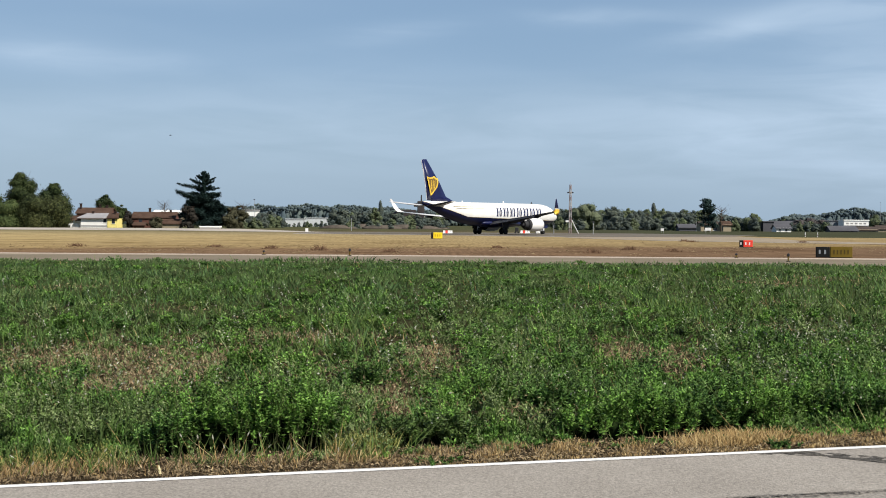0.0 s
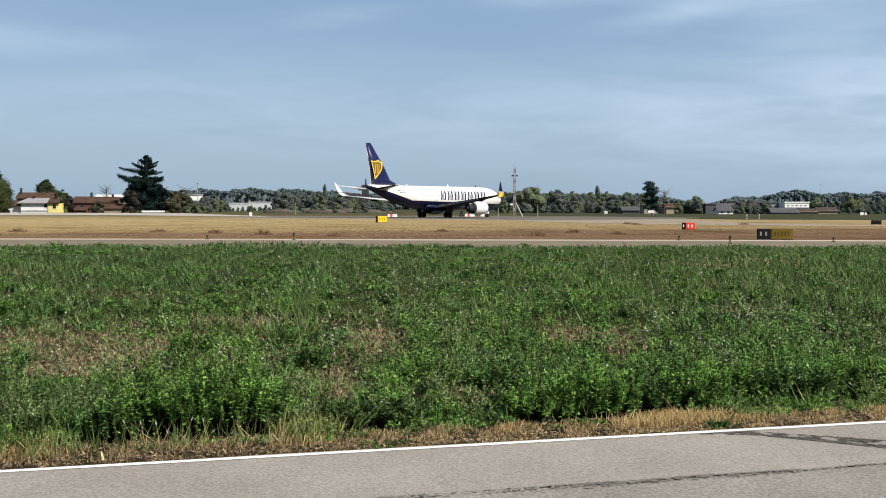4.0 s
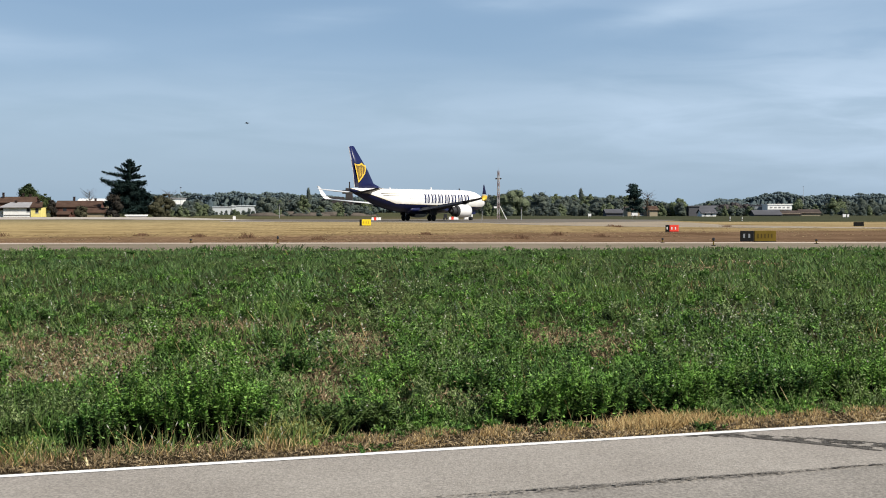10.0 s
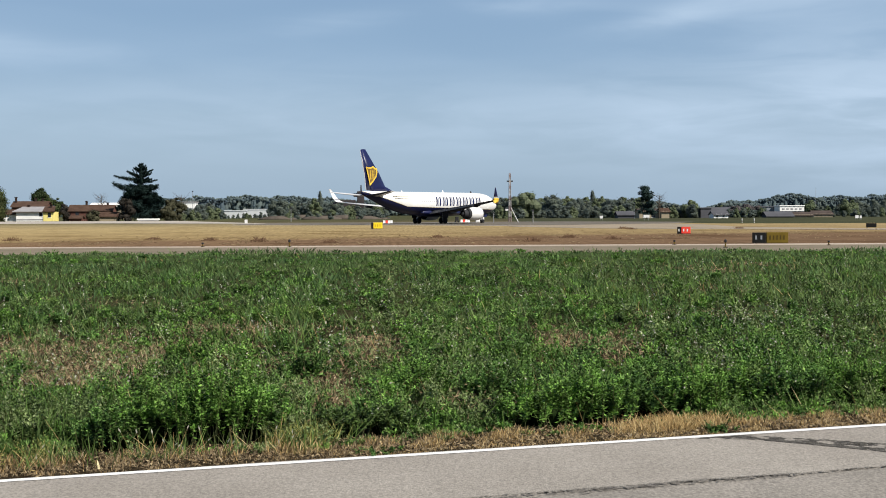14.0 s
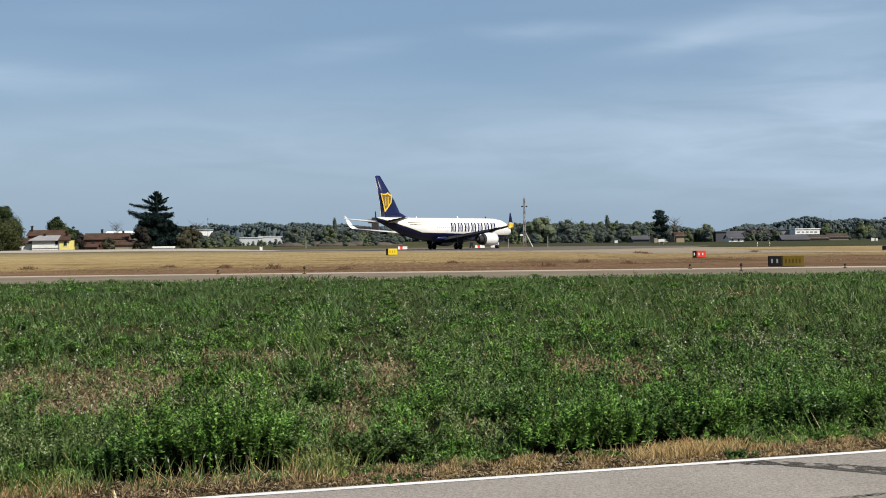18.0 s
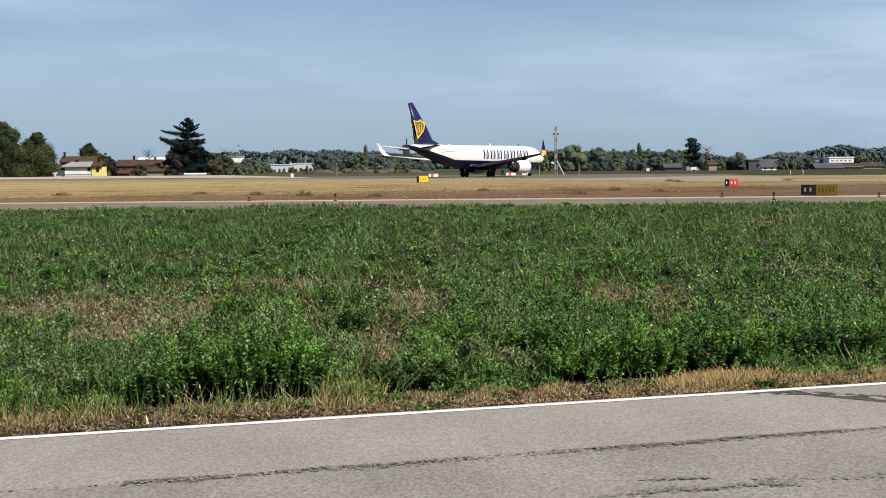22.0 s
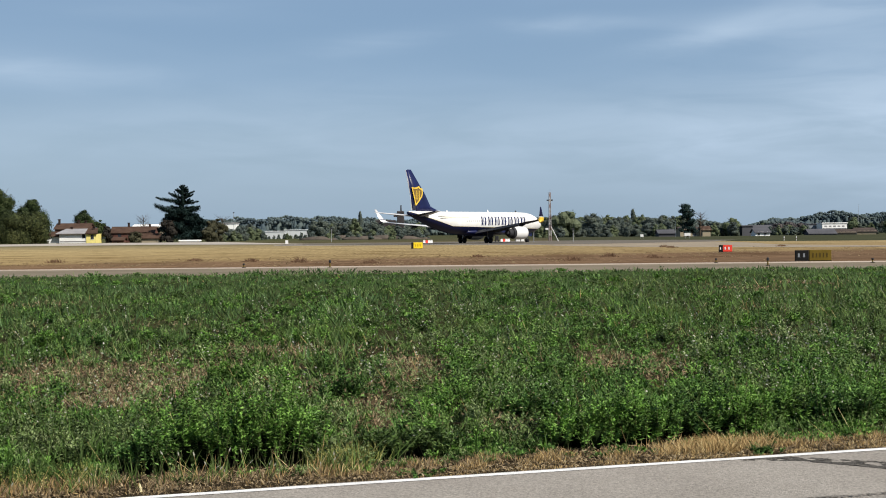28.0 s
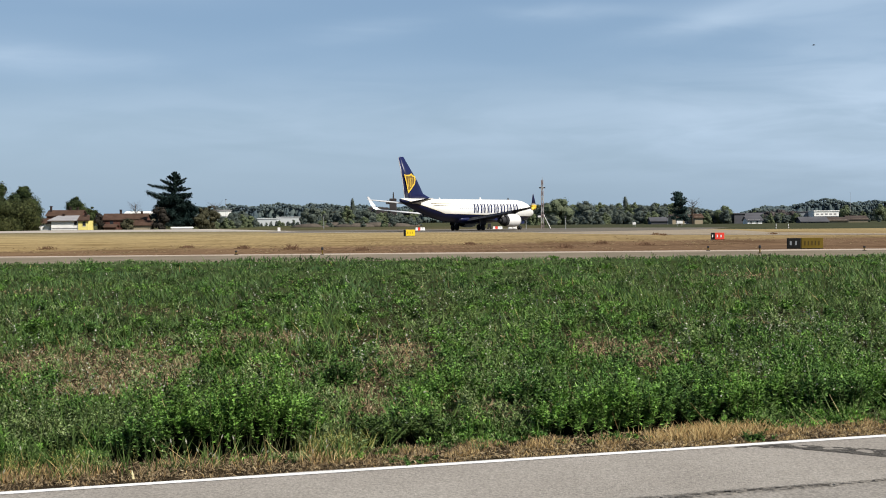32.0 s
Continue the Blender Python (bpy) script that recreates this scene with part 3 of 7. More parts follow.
M_RUST = plain("rusty_plant_steel", (0.0462, 0.0403, 0.0403), 0.9, spread=0.25, scale=0.3)
M_GREENHOUSE = plain("greenhouse_film", (0.504, 0.521, 0.521), 0.5, spread=0.1, scale=0.1)
M_BIRD = plain("bird_feathers", (0.03, 0.03, 0.032), 0.8, spread=0.3)


# ---- mesh tools ----
class Shape:
    """Collects faces of one mesh."""

    def __init__(self):
        self.v, self.f = [], []

    def add(self, verts, faces):
        k = len(self.v)
        self.v += [tuple(p) for p in verts]
        self.f += [tuple(i + k for i in f) for f in faces]
        return self

    def box(self, x0, y0, z0, x1, y1, z1, c=0.0):
        """A box with its four upright edges and top edges cut back by c."""
        if c <= 0:
            v = [(x0, y0, z0), (x1, y0, z0), (x1, y1, z0), (x0, y1, z0), (x0, y0, z1), (x1, y0, z1), (x1, y1, z1), (x0, y1, z1)]
            return self.add(v, [(0, 3, 2, 1), (4, 5, 6, 7), (0, 1, 5, 4), (1, 2, 6, 5), (2, 3, 7, 6), (3, 0, 4, 7)])
        ring = [(x0 + c, y0), (x1 - c, y0), (x1, y0 + c), (x1, y1 - c), (x1 - c, y1), (x0 + c, y1), (x0, y1 - c), (x0, y0 + c)]
        mx, my = (x0 + x1) / 2, (y0 + y1) / 2
        inner = [(mx + (x - mx) * (1 - 2 * c / (x1 - x0)), my + (y - my) * (1 - 2 * c / (y1 - y0))) for x, y in ring]
        return self.loft([[(x, y, z0) for x, y in ring], [(x, y, z1 - c) for x, y in ring], [(x, y, z1) for x, y in inner]])

    def loft(self, rings, caps=True):
        k = len(rings[0])
        v = [p for r in rings for p in r]
        f = []
        for i in range(len(rings) - 1):
            for j in range(k):
                a, b = i * k + j, i * k + (j + 1) % k
                f.append((a, b, b + k, a + k))
        if caps:
            f.append(tuple(reversed(range(k))))
            f.append(tuple(range((len(rings) - 1) * k, len(rings) * k)))
        return self.add(v, f)

    def tube(self, path, radii, sides=8, caps=True):
        rings = []
        for i, p in enumerate(path):
            a, b = Vector(path[max(i - 1, 0)]), Vector(path[min(i + 1, len(path) - 1)])
            d = (b - a).normalized()
            u = d.cross(Vector((0, 0, 1)) if abs(d.z) < 0.9 else Vector((1, 0, 0))).normalized()
            w = d.cross(u)
            rings.append([Vector(p) + radii[i] * (math.cos(q) * u + math.sin(q) * w) for q in [2 * math.pi * s / sides for s in range(sides)]])
        return self.loft(rings, caps)

    def gable(self, x0, y0, x1, y1, z0, z1, over=0.4, thick=0.22):
        """A pitched roof with its ridge along x."""
        ym = (y0 + y1) / 2
        prof = [(y0 - over, z0 - 0.15), (ym, z1), (y1 + over, z0 - 0.15), (y1 + over, z0 - 0.15 - thick), (ym, z1 - thick), (y0 - over, z0 - 0.15 - thick)]
        return self.loft([[(x, y, z) for y, z in prof] for x in (x0 - over, x1 + over)])

    def mesh(self, name, mat, smooth=False):
        me = bpy.data.meshes.new(name)
        me.from_pydata(self.v, [], self.f)
        bm = bmesh.new()
        bm.from_mesh(me)
        bmesh.ops.recalc_face_normals(bm, faces=bm.faces)
        bm.to_mesh(me)
        bm.free()
        if smooth:
            me.polygons.foreach_set("use_smooth", [True] * len(me.polygons))
        me.materials.append(mat)
        return me


def part(name, shape, mat, parent=None, label="", smooth=False, m=None):
    me = shape if isinstance(shape, bpy.types.Mesh) else shape.mesh(name, mat, smooth)
    ob = new(name, me)
    ob.parent = parent
    if m is not None:
        ob.matrix_basis = m
    if label:
        tagged(ob, label)
    return ob


def thing(name, label, category, m=None, group="", kind=""):
    ob = new(name)
    ob.empty_display_size = 0.3
    if m is not None:
        ob.matrix_basis = m
    return tagged(ob, label, category, group, kind)


def leaf_mesh(name, mat, centre, along, across):
    """A mesh of separate diamond leaves."""
    n = len(centre)
    v = np.empty((n, 4, 3), np.float32)
    v[:, 0], v[:, 1], v[:, 2], v[:, 3] = centre - along, centre + across, centre + along, centre - across
    me = bpy.data.meshes.new(name)
    me.vertices.add(4 * n)
    me.loops.add(4 * n)
    me.polygons.add(n)
    me.vertices.foreach_set("co", v.ravel())
    me.loops.foreach_set("vertex_index", np.arange(4 * n, dtype=np.int32))
    me.polygons.foreach_set("loop_start", np.arange(0, 4 * n, 4, dtype=np.int32))
    me.update(calc_edges=True)
    me.materials.append(mat)
    return me


def lumps(name, mat, blobs, shrink=0.75):
    """Closed low lumps inside leafy growth: dense inner crowns of trees, painted inner shade of bushes."""
    s = Shape()
    for x, y, z, rx, ry, rz in blobs:
        rings = []
        for k in (-0.92, -0.4, 0.3, 0.85):
            r = math.sqrt(1 - k * k) * shrink
            rings.append([(x + rx * r * math.cos(q), y + ry * r * math.sin(q), z + rz * k * shrink) for q in [6.283 * i / 7 for i in range(7)]])
        s.loft(rings)
    me = bpy.data.meshes.new(name)
    me.from_pydata(s.v, [], s.f)
    me.materials.append(mat)
    return me


RNG = np.random.default_rng(7)


def unit(v):
    return v / np.maximum(np.linalg.norm(v, axis=1, keepdims=True), 1e-6)


def leaf_axes(n, length, width, up=0.5, rng=RNG, facing=None):
    """Random leaf directions that face more or less upward, or outward where facing is given."""
    nrm = rng.normal(size=(n, 3)) + np.array((0, 0, up * 2))
    if facing is not None:
        nrm = nrm * 0.55 + facing * 1.3
    nrm = unit(nrm)
    a = unit(np.cross(nrm, rng.normal(size=(n, 3))))
    b = np.cross(nrm, a)
    return a * np.reshape(length, (-1, 1)) / 2, b * np.reshape(width, (-1, 1)) / 2


def wave(x, y, s, seed):
    """A cheap smooth field between 0 and 1."""
    r = np.random.default_rng(seed)
    out = np.zeros_like(x)
    for k in range(7):
        a, p, q = r.uniform(0, 6.283), r.uniform(0, 6.283), r.uniform(0.6, 1.7)
        out += np.sin((x * np.cos(a) + y * np.sin(a)) * q * 6.283 / s + p)
    return 1 / (1 + np.exp(-out * 0.9))


# ---- ground, roads and pavements ----
def sheet(name, pts, z, mat, label, category, drop=0.0):
    s = Shape()
    if drop:
        k = len(pts)
        s.loft([[(x, y, z - drop) for x, y in pts], [(x, y, z) for x, y in pts]])
    else:
        s.add([(x, y, z) for x, y in pts], [tuple(range(len(pts)))])
    return tagged(part(name, s, mat), label, category, kind="structure")


def build_ground():
    s = Shape()
    xs = [-4000, -1500, -600, -300, -120, -60, -30, -15, 0, 15, 30, 60, 120, 300, 600, 1500, 4000]
    ys = [-4000, -1000, -200, -50, 0, 10, 20, 40, 60, 80, 120, 200, 300, 500, 900, 2000, 4500]
    v = [(x, y, 0.0) for y in ys for x in xs]
    k = len(xs)
    s.add(v, [(j * k + i, j * k + i + 1, (j + 1) * k + i + 1, (j + 1) * k + i) for j in range(len(ys) - 1) for i in range(k - 1)])
    tagged(part("ground", s, M_GROUND), "flat airfield ground of bare soil, dry grass and straw", "ground", kind="structure")


def build_road():
    d = Vector((1, 0.304, 0)).normalized()
    nrm = Vector((-d.y, d.x, 0))
    o = Vector((0, 9.74, 0))

    def along(s, t, z):
        return tuple(o + d * s + nrm * t + Vector((0, 0, z)))

    # the asphalt has a slightly ragged outer edge
    top, n = [], 160
    for i in range(n + 1):
        s = -60 + 120 * i / n
        top.append((s, 0.085 + 0.04 * noise.noise((s * 1.3, 0, 0)) + 0.03 * noise.noise((s * 5, 3, 0))))
    road = Shape()
    v, f = [], []
    for s, t in top:
        v += [along(s, -1.52, 0.012), along(s, t, 0.012), along(s, t + 0.02, -0.03)]
    for i in range(n):
        a = 3 * i
        f += [(a, a + 3, a + 4, a + 1), (a + 1, a + 4, a + 5, a + 2)]
    road.add(v, f)
    base = tagged(part("road", road, M_ROAD), "worn grey asphalt road lane beside the weeds", "road", kind="structure")
    near = Shape()
    v, f = [], []
    for s, t in top:
        e = -1.53 + 0.02 * noise.noise((s * 2.1, 7, 0)) + 0.012 * noise.noise((s * 9, 9, 0))
        v += [along(s, -7.0, 0.006), along(s, e, 0.006), along(s, e + 0.02, 0.013)]
    for i in range(n):
        a = 3 * i
        f += [(a, a + 3, a + 4, a + 1), (a + 1, a + 4, a + 5, a + 2)]
    near.add(v, f)
    tagged(part("road_lane", near, M_ROAD_DARK), "older darker asphalt lane with cracks", "road", kind="structure")
    # edge line, worn along its borders
    line = Shape()
    v, f = [], []
    m = 900
    for i in range(m + 1):
        s = -30 + 60 * i / m
        a = 0.006 * noise.noise((s * 7, 1, 0)) + 0.004 * noise.noise((s * 31, 2, 0))
        b = 0.006 * noise.noise((s * 8, 5, 0)) + 0.004 * noise.noise((s * 29, 6, 0))
        v += [along(s, -0.04 + a, 0.016), along(s, 0.046 + b, 0.016)]
    for i in range(m):
        f.append((2 * i, 2 * i + 2, 2 * i + 3, 2 * i + 1))
    line.add(v, f)
    tagged(part("road_marking", line, M_LINE), "white painted edge line on the asphalt road", "road marking", kind="structure")

    # tar seam between the lanes, broken cracks and a dark repaired groove
    g = np.random.default_rng(12)

    def crumbs(name, label, pts, n, w, mat, gap, z=0.0165, sided=False):
        """A rough band of small dark crumbs and holes along a line; sided: crisp along its far border."""
        m = Shape()
        xs, yy = [p[0] for p in pts], [p[1] for p in pts]
        for i in range(n):
            x = g.uniform(xs[0], xs[-1])
            off = w * g.normal() * 0.5
            y = float(np.interp(x, xs, yy)) + (-abs(off) if sided else off) + 0.03 * noise.noise((x * 2.3, 1, 3))
            if 0.8 * noise.noise((x * 0.9, 2, 14)) + g.uniform(-0.4, 0.4) < gap:
                continue
            r, q = g.uniform(0.003, 0.012), g.uniform(0, 6.283)
            ring = [(x + r * 1.7 * math.cos(q + v) * g.uniform(0.6, 1.1), y + r * 0.8 * math.sin(q + v) * g.uniform(0.6, 1.1)) for v in (0, 1.26, 2.51, 3.77, 5.03)]
            m.add([(*p, z + i * 1e-6) for p in ring], [(0, 1, 2, 3, 4)])
        me = bpy.data.meshes.new(name)
        me.from_pydata(m.v, [], m.f)
        me.materials.append(mat)
        tagged(part(name, me, mat), label, "crack", kind="structure")

    seam = [along(q, -1.53, 0)[:2] for q in (-7, -3, -1, 1, 3, 7)]
    crumbs("road_seam", "worn broken tar seam between two asphalt lanes", seam, 1500, 0.02, M_SEAM, 0.05)
    crumbs("road_seam", "worn broken tar seam between two asphalt lanes", [along(q, -1.52, 0)[:2] for q in (-2.2, -0.5, 0.8, 2.35)], 2500, 0.10, M_SEAM, -0.3, sided=True)
    crumbs("road_seam", "worn broken tar seam between two asphalt lanes", [along(q, -1.52, 0)[:2] for q in (2.3, 4.5)], 500, 0.05, M_SEAM, 0.0, sided=True)
    crumbs("road_crack", "broken crack in the old asphalt", [(0.55, 7.14), (0.99, 7.22), (1.24, 7.33), (1.48, 7.36), (1.71, 7.44), (1.98, 7.42)], 1100, 0.06, M_SEAM, 0.0)
    crumbs("road_crack", "broken crack in the old asphalt", [(1.15, 7.57), (1.54, 7.62)], 160, 0.03, M_SEAM, 0.0)
    crumbs("road_crack", "broken crack in the old asphalt", [(1.75, 7.50), (2.08, 7.57), (2.33, 7.58), (2.7, 7.66), (3.4, 7.86)], 700, 0.08, M_SEAM, 0.1)
    crumbs("road_crack", "thin crack in the old asphalt", [(-1.9, 6.9), (-1.0, 7.1), (-0.2, 7.15)], 300, 0.03, M_SEAM, 0.1)
    # the repaired groove is made of many rough crumbs of darker filling
    groove = Shape()
    for i in range(8200):
        u = g.uniform(0, 1) ** 0.8
        x = 2.38 + 2.6 * u
        w = 0.04 + 0.20 * min(1, u * 2.2)
        y = float(np.interp(x, (2.38, 2.75, 3.1, 3.52, 5.0), (10.42, 10.42, 10.23, 9.95, 9.02))) + w * (1.7 * g.uniform(0, 1) ** 1.6 - 0.85)
        if noise.noise((x * 9, y * 9, 4)) < -0.05 - 0.2 * g.uniform(-1, 1):
            continue
        r = g.uniform(0.005, 0.018)
        q = g.uniform(0, 6.283)
        ring = [(x + r * 1.5 * math.cos(q + v) * g.uniform(0.6, 1.1), y + r * math.sin(q + v) * g.uniform(0.6, 1.1)) for v in (0, 1.26, 2.51, 3.77, 5.03)]
        groove.add([(*p, 0.0135 + i * 3e-7) for p in ring], [(0, 1, 2, 3, 4)])
    me = bpy.data.meshes.new("road_repair")
    me.from_pydata(groove.v, [], groove.f)
    me.materials.append(M_TAR)
    tagged(part("road_repair", me, M_TAR), "dark rough repaired groove across the asphalt", "road repair", kind="structure")


def build_pavements():
    sheet("service_road", [(-300, 62.5), (300, 59.5), (300, 71.7), (-300, 73.6)], 0.02, M_SERVICE, "worn grey-brown asphalt service road behind the weeds", "road", 0.05)
    sheet("concrete_strip", [(-300, 73.7), (300, 71.8), (300, 74.2), (-300, 76.1)], 0.03, M_CONC, "pale concrete edge strip of the service road", "pavement", 0.05)
    sheet("runway", [(-330, 268), (-87, 288), (-60, 296), (-24, 262), (-22, 268), (-58, 400), (-125, 400), (-330, 380)], 0.03, M_RUNWAY, "pale sunlit concrete runway crossing the dry grass", "runway", 0.06)
    sheet("rough_grass", [(28, 310), (49, 240), (55, 222), (110, 215), (260, 215), (420, 640), (60, 640)], 0.012, M_ROUGH, "dull dark green rough grass beyond the taxiway", "grass", 0.02)
    sheet("taxiway", [(-25, 233), (0, 222), (17, 203), (26, 206), (48, 230), (60, 268), (38, 300), (5, 292), (-26, 288)], 0.02, M_APRON, "dark grey asphalt taxiway under the airliner", "taxiway", 0.05)
    sheet("taxiway_arm", [(17.2, 200), (18.2, 184), (25, 161), (35.5, 149), (50, 137.5), (62, 134), (66, 142), (49, 148), (43, 170), (47, 204), (46.5, 226), (26.3, 205.6)], 0.02, M_TAXI, "pale worn asphalt arm of the taxiway", "taxiway", 0.05)
    sheet("taxiway_shoulder", [(-24.5, 229), (0, 218), (16.6, 198), (17.6, 182), (24.6, 158.5), (35, 146.5), (50, 134.5), (62, 131), (62, 133.7), (50, 137.2), (35.3, 148.6), (24.8, 160.6), (18, 183.6), (16.9, 202.5), (0, 221.6), (-24.5, 232.4)], 0.025, M_RUNWAY, "pale concrete shoulder of the taxiway", "pavement", 0.05)


build_ground()
build_road()
build_pavements()


# ---- airliner ----
def section(xa, y, z, chord, thick, upright=False, n=7):
    """A wing section: leading edge at xa metres behind the nose."""
    pts = []
    prof = [(0.0, 0.0), (0.03, 0.35), (0.12, 0.75), (0.35, 1.0), (0.65, 0.7), (1.0, 0.03)]
    ring = prof + [(c, -0.7 * t) for c, t in reversed(prof[1:])]
    for c, t in ring:
        h = t * thick / 2 * (1.0 if upright else 0.55 if t > 0 else 1.45)
        pts.append((20 - xa - c * chord, y + (h if upright else 0), z + (0 if upright else h)))
    return pts


PLANE_AT, PLANE_TURN = Vector((8.05, 244.0, 0.02)), 50.4


def build_airliner():
    a = thing("airliner", "white and dark blue twin-jet airliner with yellow emblem on the taxiway", "airliner", pose(*PLANE_AT, 0, 0, PLANE_TURN))
    st = [(0.0, 3.10, 0.03, 0.03), (0.15, 3.10, 0.28, 0.28), (0.6, 3.12, 0.62, 0.66), (1.4, 3.22, 1.02, 1.08), (2.4, 3.36, 1.45, 1.40), (3.6, 3.44, 1.74, 1.64), (5.2, 3.47, 1.93, 1.82),
          (7.0, 3.48, 1.98, 1.88), (12, 3.48, 1.98, 1.88), (18, 3.48, 1.98, 1.88), (24.5, 3.48, 1.98, 1.88), (27, 3.58, 1.88, 1.84), (29.5, 3.82, 1.65, 1.68), (32, 4.18, 1.32, 1.40),
          (34.5, 4.60, 0.90, 1.02), (36.5, 4.95, 0.55, 0.66), (37.6, 5.14, 0.33, 0.36), (38.0, 5.22, 0.14, 0.16)]
    s = Shape()
    s.loft([[(20 - x, w * math.sin(q), z + h * math.cos(q)) for q in [2 * math.pi * i / 32 for i in range(32)]] for x, z, h, w in st])
    body = part("fuselage", s, M_LIVERY, a, "white fuselage with dark blue belly", True)
    fair = Shape()
    fair.loft([[(20 - x, w * math.sin(q), z + h * math.cos(q)) for q in [2 * math.pi * i / 20 for i in range(20)]] for x, z, h, w in
               [(11.5, 2.0, 0.1, 0.3), (13, 1.9, 0.55, 1.6), (16, 1.85, 0.68, 2.1), (20, 1.85, 0.68, 2.1), (23, 1.95, 0.55, 1.6), (25, 2.1, 0.1, 0.3)]])
    part("belly_fairing", fair, M_PLANE_BLUE, a, "dark blue belly fairing", True)
    # cabin windows, joined into one row a side, and cockpit panes
    for side in (-1, 1):
        win = Shape()
        v = []
        for q in range(8):
            u = 2 * math.pi * q / 8 + 0.39
            zz = 3.84 + 0.14 * math.sin(u)
            v.append((0.10 * math.cos(u), side * (1.88 * math.sqrt(1 - ((zz - 3.48) / 1.98) ** 2) + 0.006), zz))
        win.add(v, [tuple(range(8))])
        pane = win.mesh("cabin_window", M_CABIN)
        for i in range(33):
            part("cabin_window", pane, M_GLASS, body, m=pose(20 - (6.3 + i * 0.56), 0, 0))
        for x, z, w, h in ((2.1, 4.05, 0.55, 0.5), (2.75, 4.15, 0.5, 0.5), (3.3, 4.2, 0.4, 0.4)):
            p = Shape()
            k = (x - 1.4) / 2.2
            wd, zc, hh = 1.08 + 0.5 * k, 3.22 + 0.2 * k, 1.02 + 0.6 * k
            v = []
            for dx, dz in ((-w / 2, -h / 2), (w / 2, -h / 2), (w / 2, h / 2), (-w / 2, h / 2)):
                zz = z + dz
                y = wd * math.sqrt(max(0.02, 1 - ((zz - zc) / (hh + 0.02)) ** 2)) + 0.02
                v.append((20 - x + dx, side * y, zz))
            p.add(v, [(0, 1, 2, 3)])
            part("cockpit_window", p, M_GLASS, body)
        for xd in (5.1, 31.0):
            p = Shape()
            v = []
            zc, wd, hh = (3.47, 1.8, 1.92) if xd < 10 else (4.02, 1.5, 1.46)
            for dx, zz in ((-0.42, 2.75), (0.42, 2.75), (0.42, 4.6), (-0.42, 4.6)):
                v.append((20 - xd + dx, side * (wd * math.sqrt(max(0.05, 1 - ((zz - zc) / hh) ** 2)) + 0.015), zz))
            if xd < 10:
                p.add(v, [(0, 1, 2, 3)])
                part("cabin_door", p, M_PLANE_WHITE, body)
    # lettering of the operator as plain slanted bars, dark and dull
    def on_skin(side, quad, name, mat, lift=0.012):
        """A marking that follows the round of the fuselage: four corners as x, z."""
        p = Shape()
        v, n = [], 6
        (xa, za), (xb, zb), (xc, zc), (xd, zd) = quad
        for k in range(n + 1):
            f = k / n
            for x, z in ((xa + (xd - xa) * f, za + (zd - za) * f), (xb + (xc - xb) * f, zb + (zc - zb) * f)):
                v.append((x, side * (1.88 * math.sqrt(max(0, 1 - ((z - 3.48) / 1.98) ** 2)) + lift), z))
        p.add(v, [(2 * k, 2 * k + 1, 2 * k + 3, 2 * k + 2) for k in range(n)])
        return part(name, p, mat, body)

    for side in (-1, 1):
        for i in range(7):
            x0, z0, z1 = -0.35 + 1.95 * i, 3.08, 4.62
            for u0, u1, mt in ((0.0, 0.36, M_PLANE_BLUE), (0.52, 0.74, M_DULL_MARK), (0.96, 1.34, M_PLANE_BLUE)):
                on_skin(side, ((x0 + u0, z0), (x0 + u1, z0), (x0 + u1 + 0.24, z1), (x0 + u0 + 0.24, z1)), "marking_bar", mt)
        # faint lines of small writing behind
        for x0, x1, z in ((-11.6, -6.2, 4.66), (-11.2, -3.6, 4.36)):
            on_skin(side, ((x0, z), (x1, z), (x1, z + 0.10), (x0, z + 0.10)), "writing_bar", M_PALE_MARK)
    # wings
    for side in (1, -1):
        s = Shape()
        s.loft([section(12.9, side * 1.2, 2.25, 8.4, 1.05), section(14.0, side * 1.9, 2.32, 7.4, 0.95), section(17.0, side * 5.9, 2.72, 4.7, 0.60), section(20.2, side * 11.5, 3.28, 3.05, 0.36), section(23.2, side * 16.7, 3.84, 1.75, 0.19)])
        # near wing carries painted shade, far wing stays white
        w = part("wing", s, M_PLANE_SHADED if side < 0 else M_PLANE_WHITE, a, "swept grey wing with its underside shade painted on" if side < 0 else "swept pale wing", True)
        s = Shape()
        s.loft([section(23.2, side * 16.7, 3.84, 1.75, 0.19), section(23.6, side * 17.15, 4.05, 1.5, 0.15), section(24.2, side * 17.42, 4.55, 1.2 if side > 0 else 1.0, 0.12), section(25.45, side * 17.9, 6.15, 0.5, 0.05) if side > 0 else section(25.35, side * 17.85, 5.95, 0.16, 0.04)])
        wl = part("winglet", s, M_PLANE_WHITE, w, "white upswept winglet", True)
        for off, mt, nm in ((0.05, M_PLANE_BLUE, "winglet_blue_skin"),):
            p = Shape()
            p.loft([section(23.85, side * (17.22 + off), 4.3, 1.3, 0.10), section(24.2, side * (17.42 + off), 4.6, 1.18 if side > 0 else 1.0, 0.09), section(25.45, side * (17.9 + off), 6.14, 0.48, 0.04) if side > 0 else section(25.33, side * (17.85 + off), 5.96, 0.18, 0.04)])
            part(nm, p, mt, w, "dark blue outer face of the winglet", True)
        p = Shape()
        p.loft([section(23.55, side * 17.1, 3.98, 1.5, 0.14), section(24.3, side * 17.4, 3.72, 0.95, 0.10), section(25.0, side * 17.65, 3.45, 0.4, 0.05)])
        part("lower_winglet", p, M_PLANE_YELLOW if side < 0 else M_PLANE_BLUE, w, "short lower winglet blade", True)
        if side < 0:
            p = Shape()
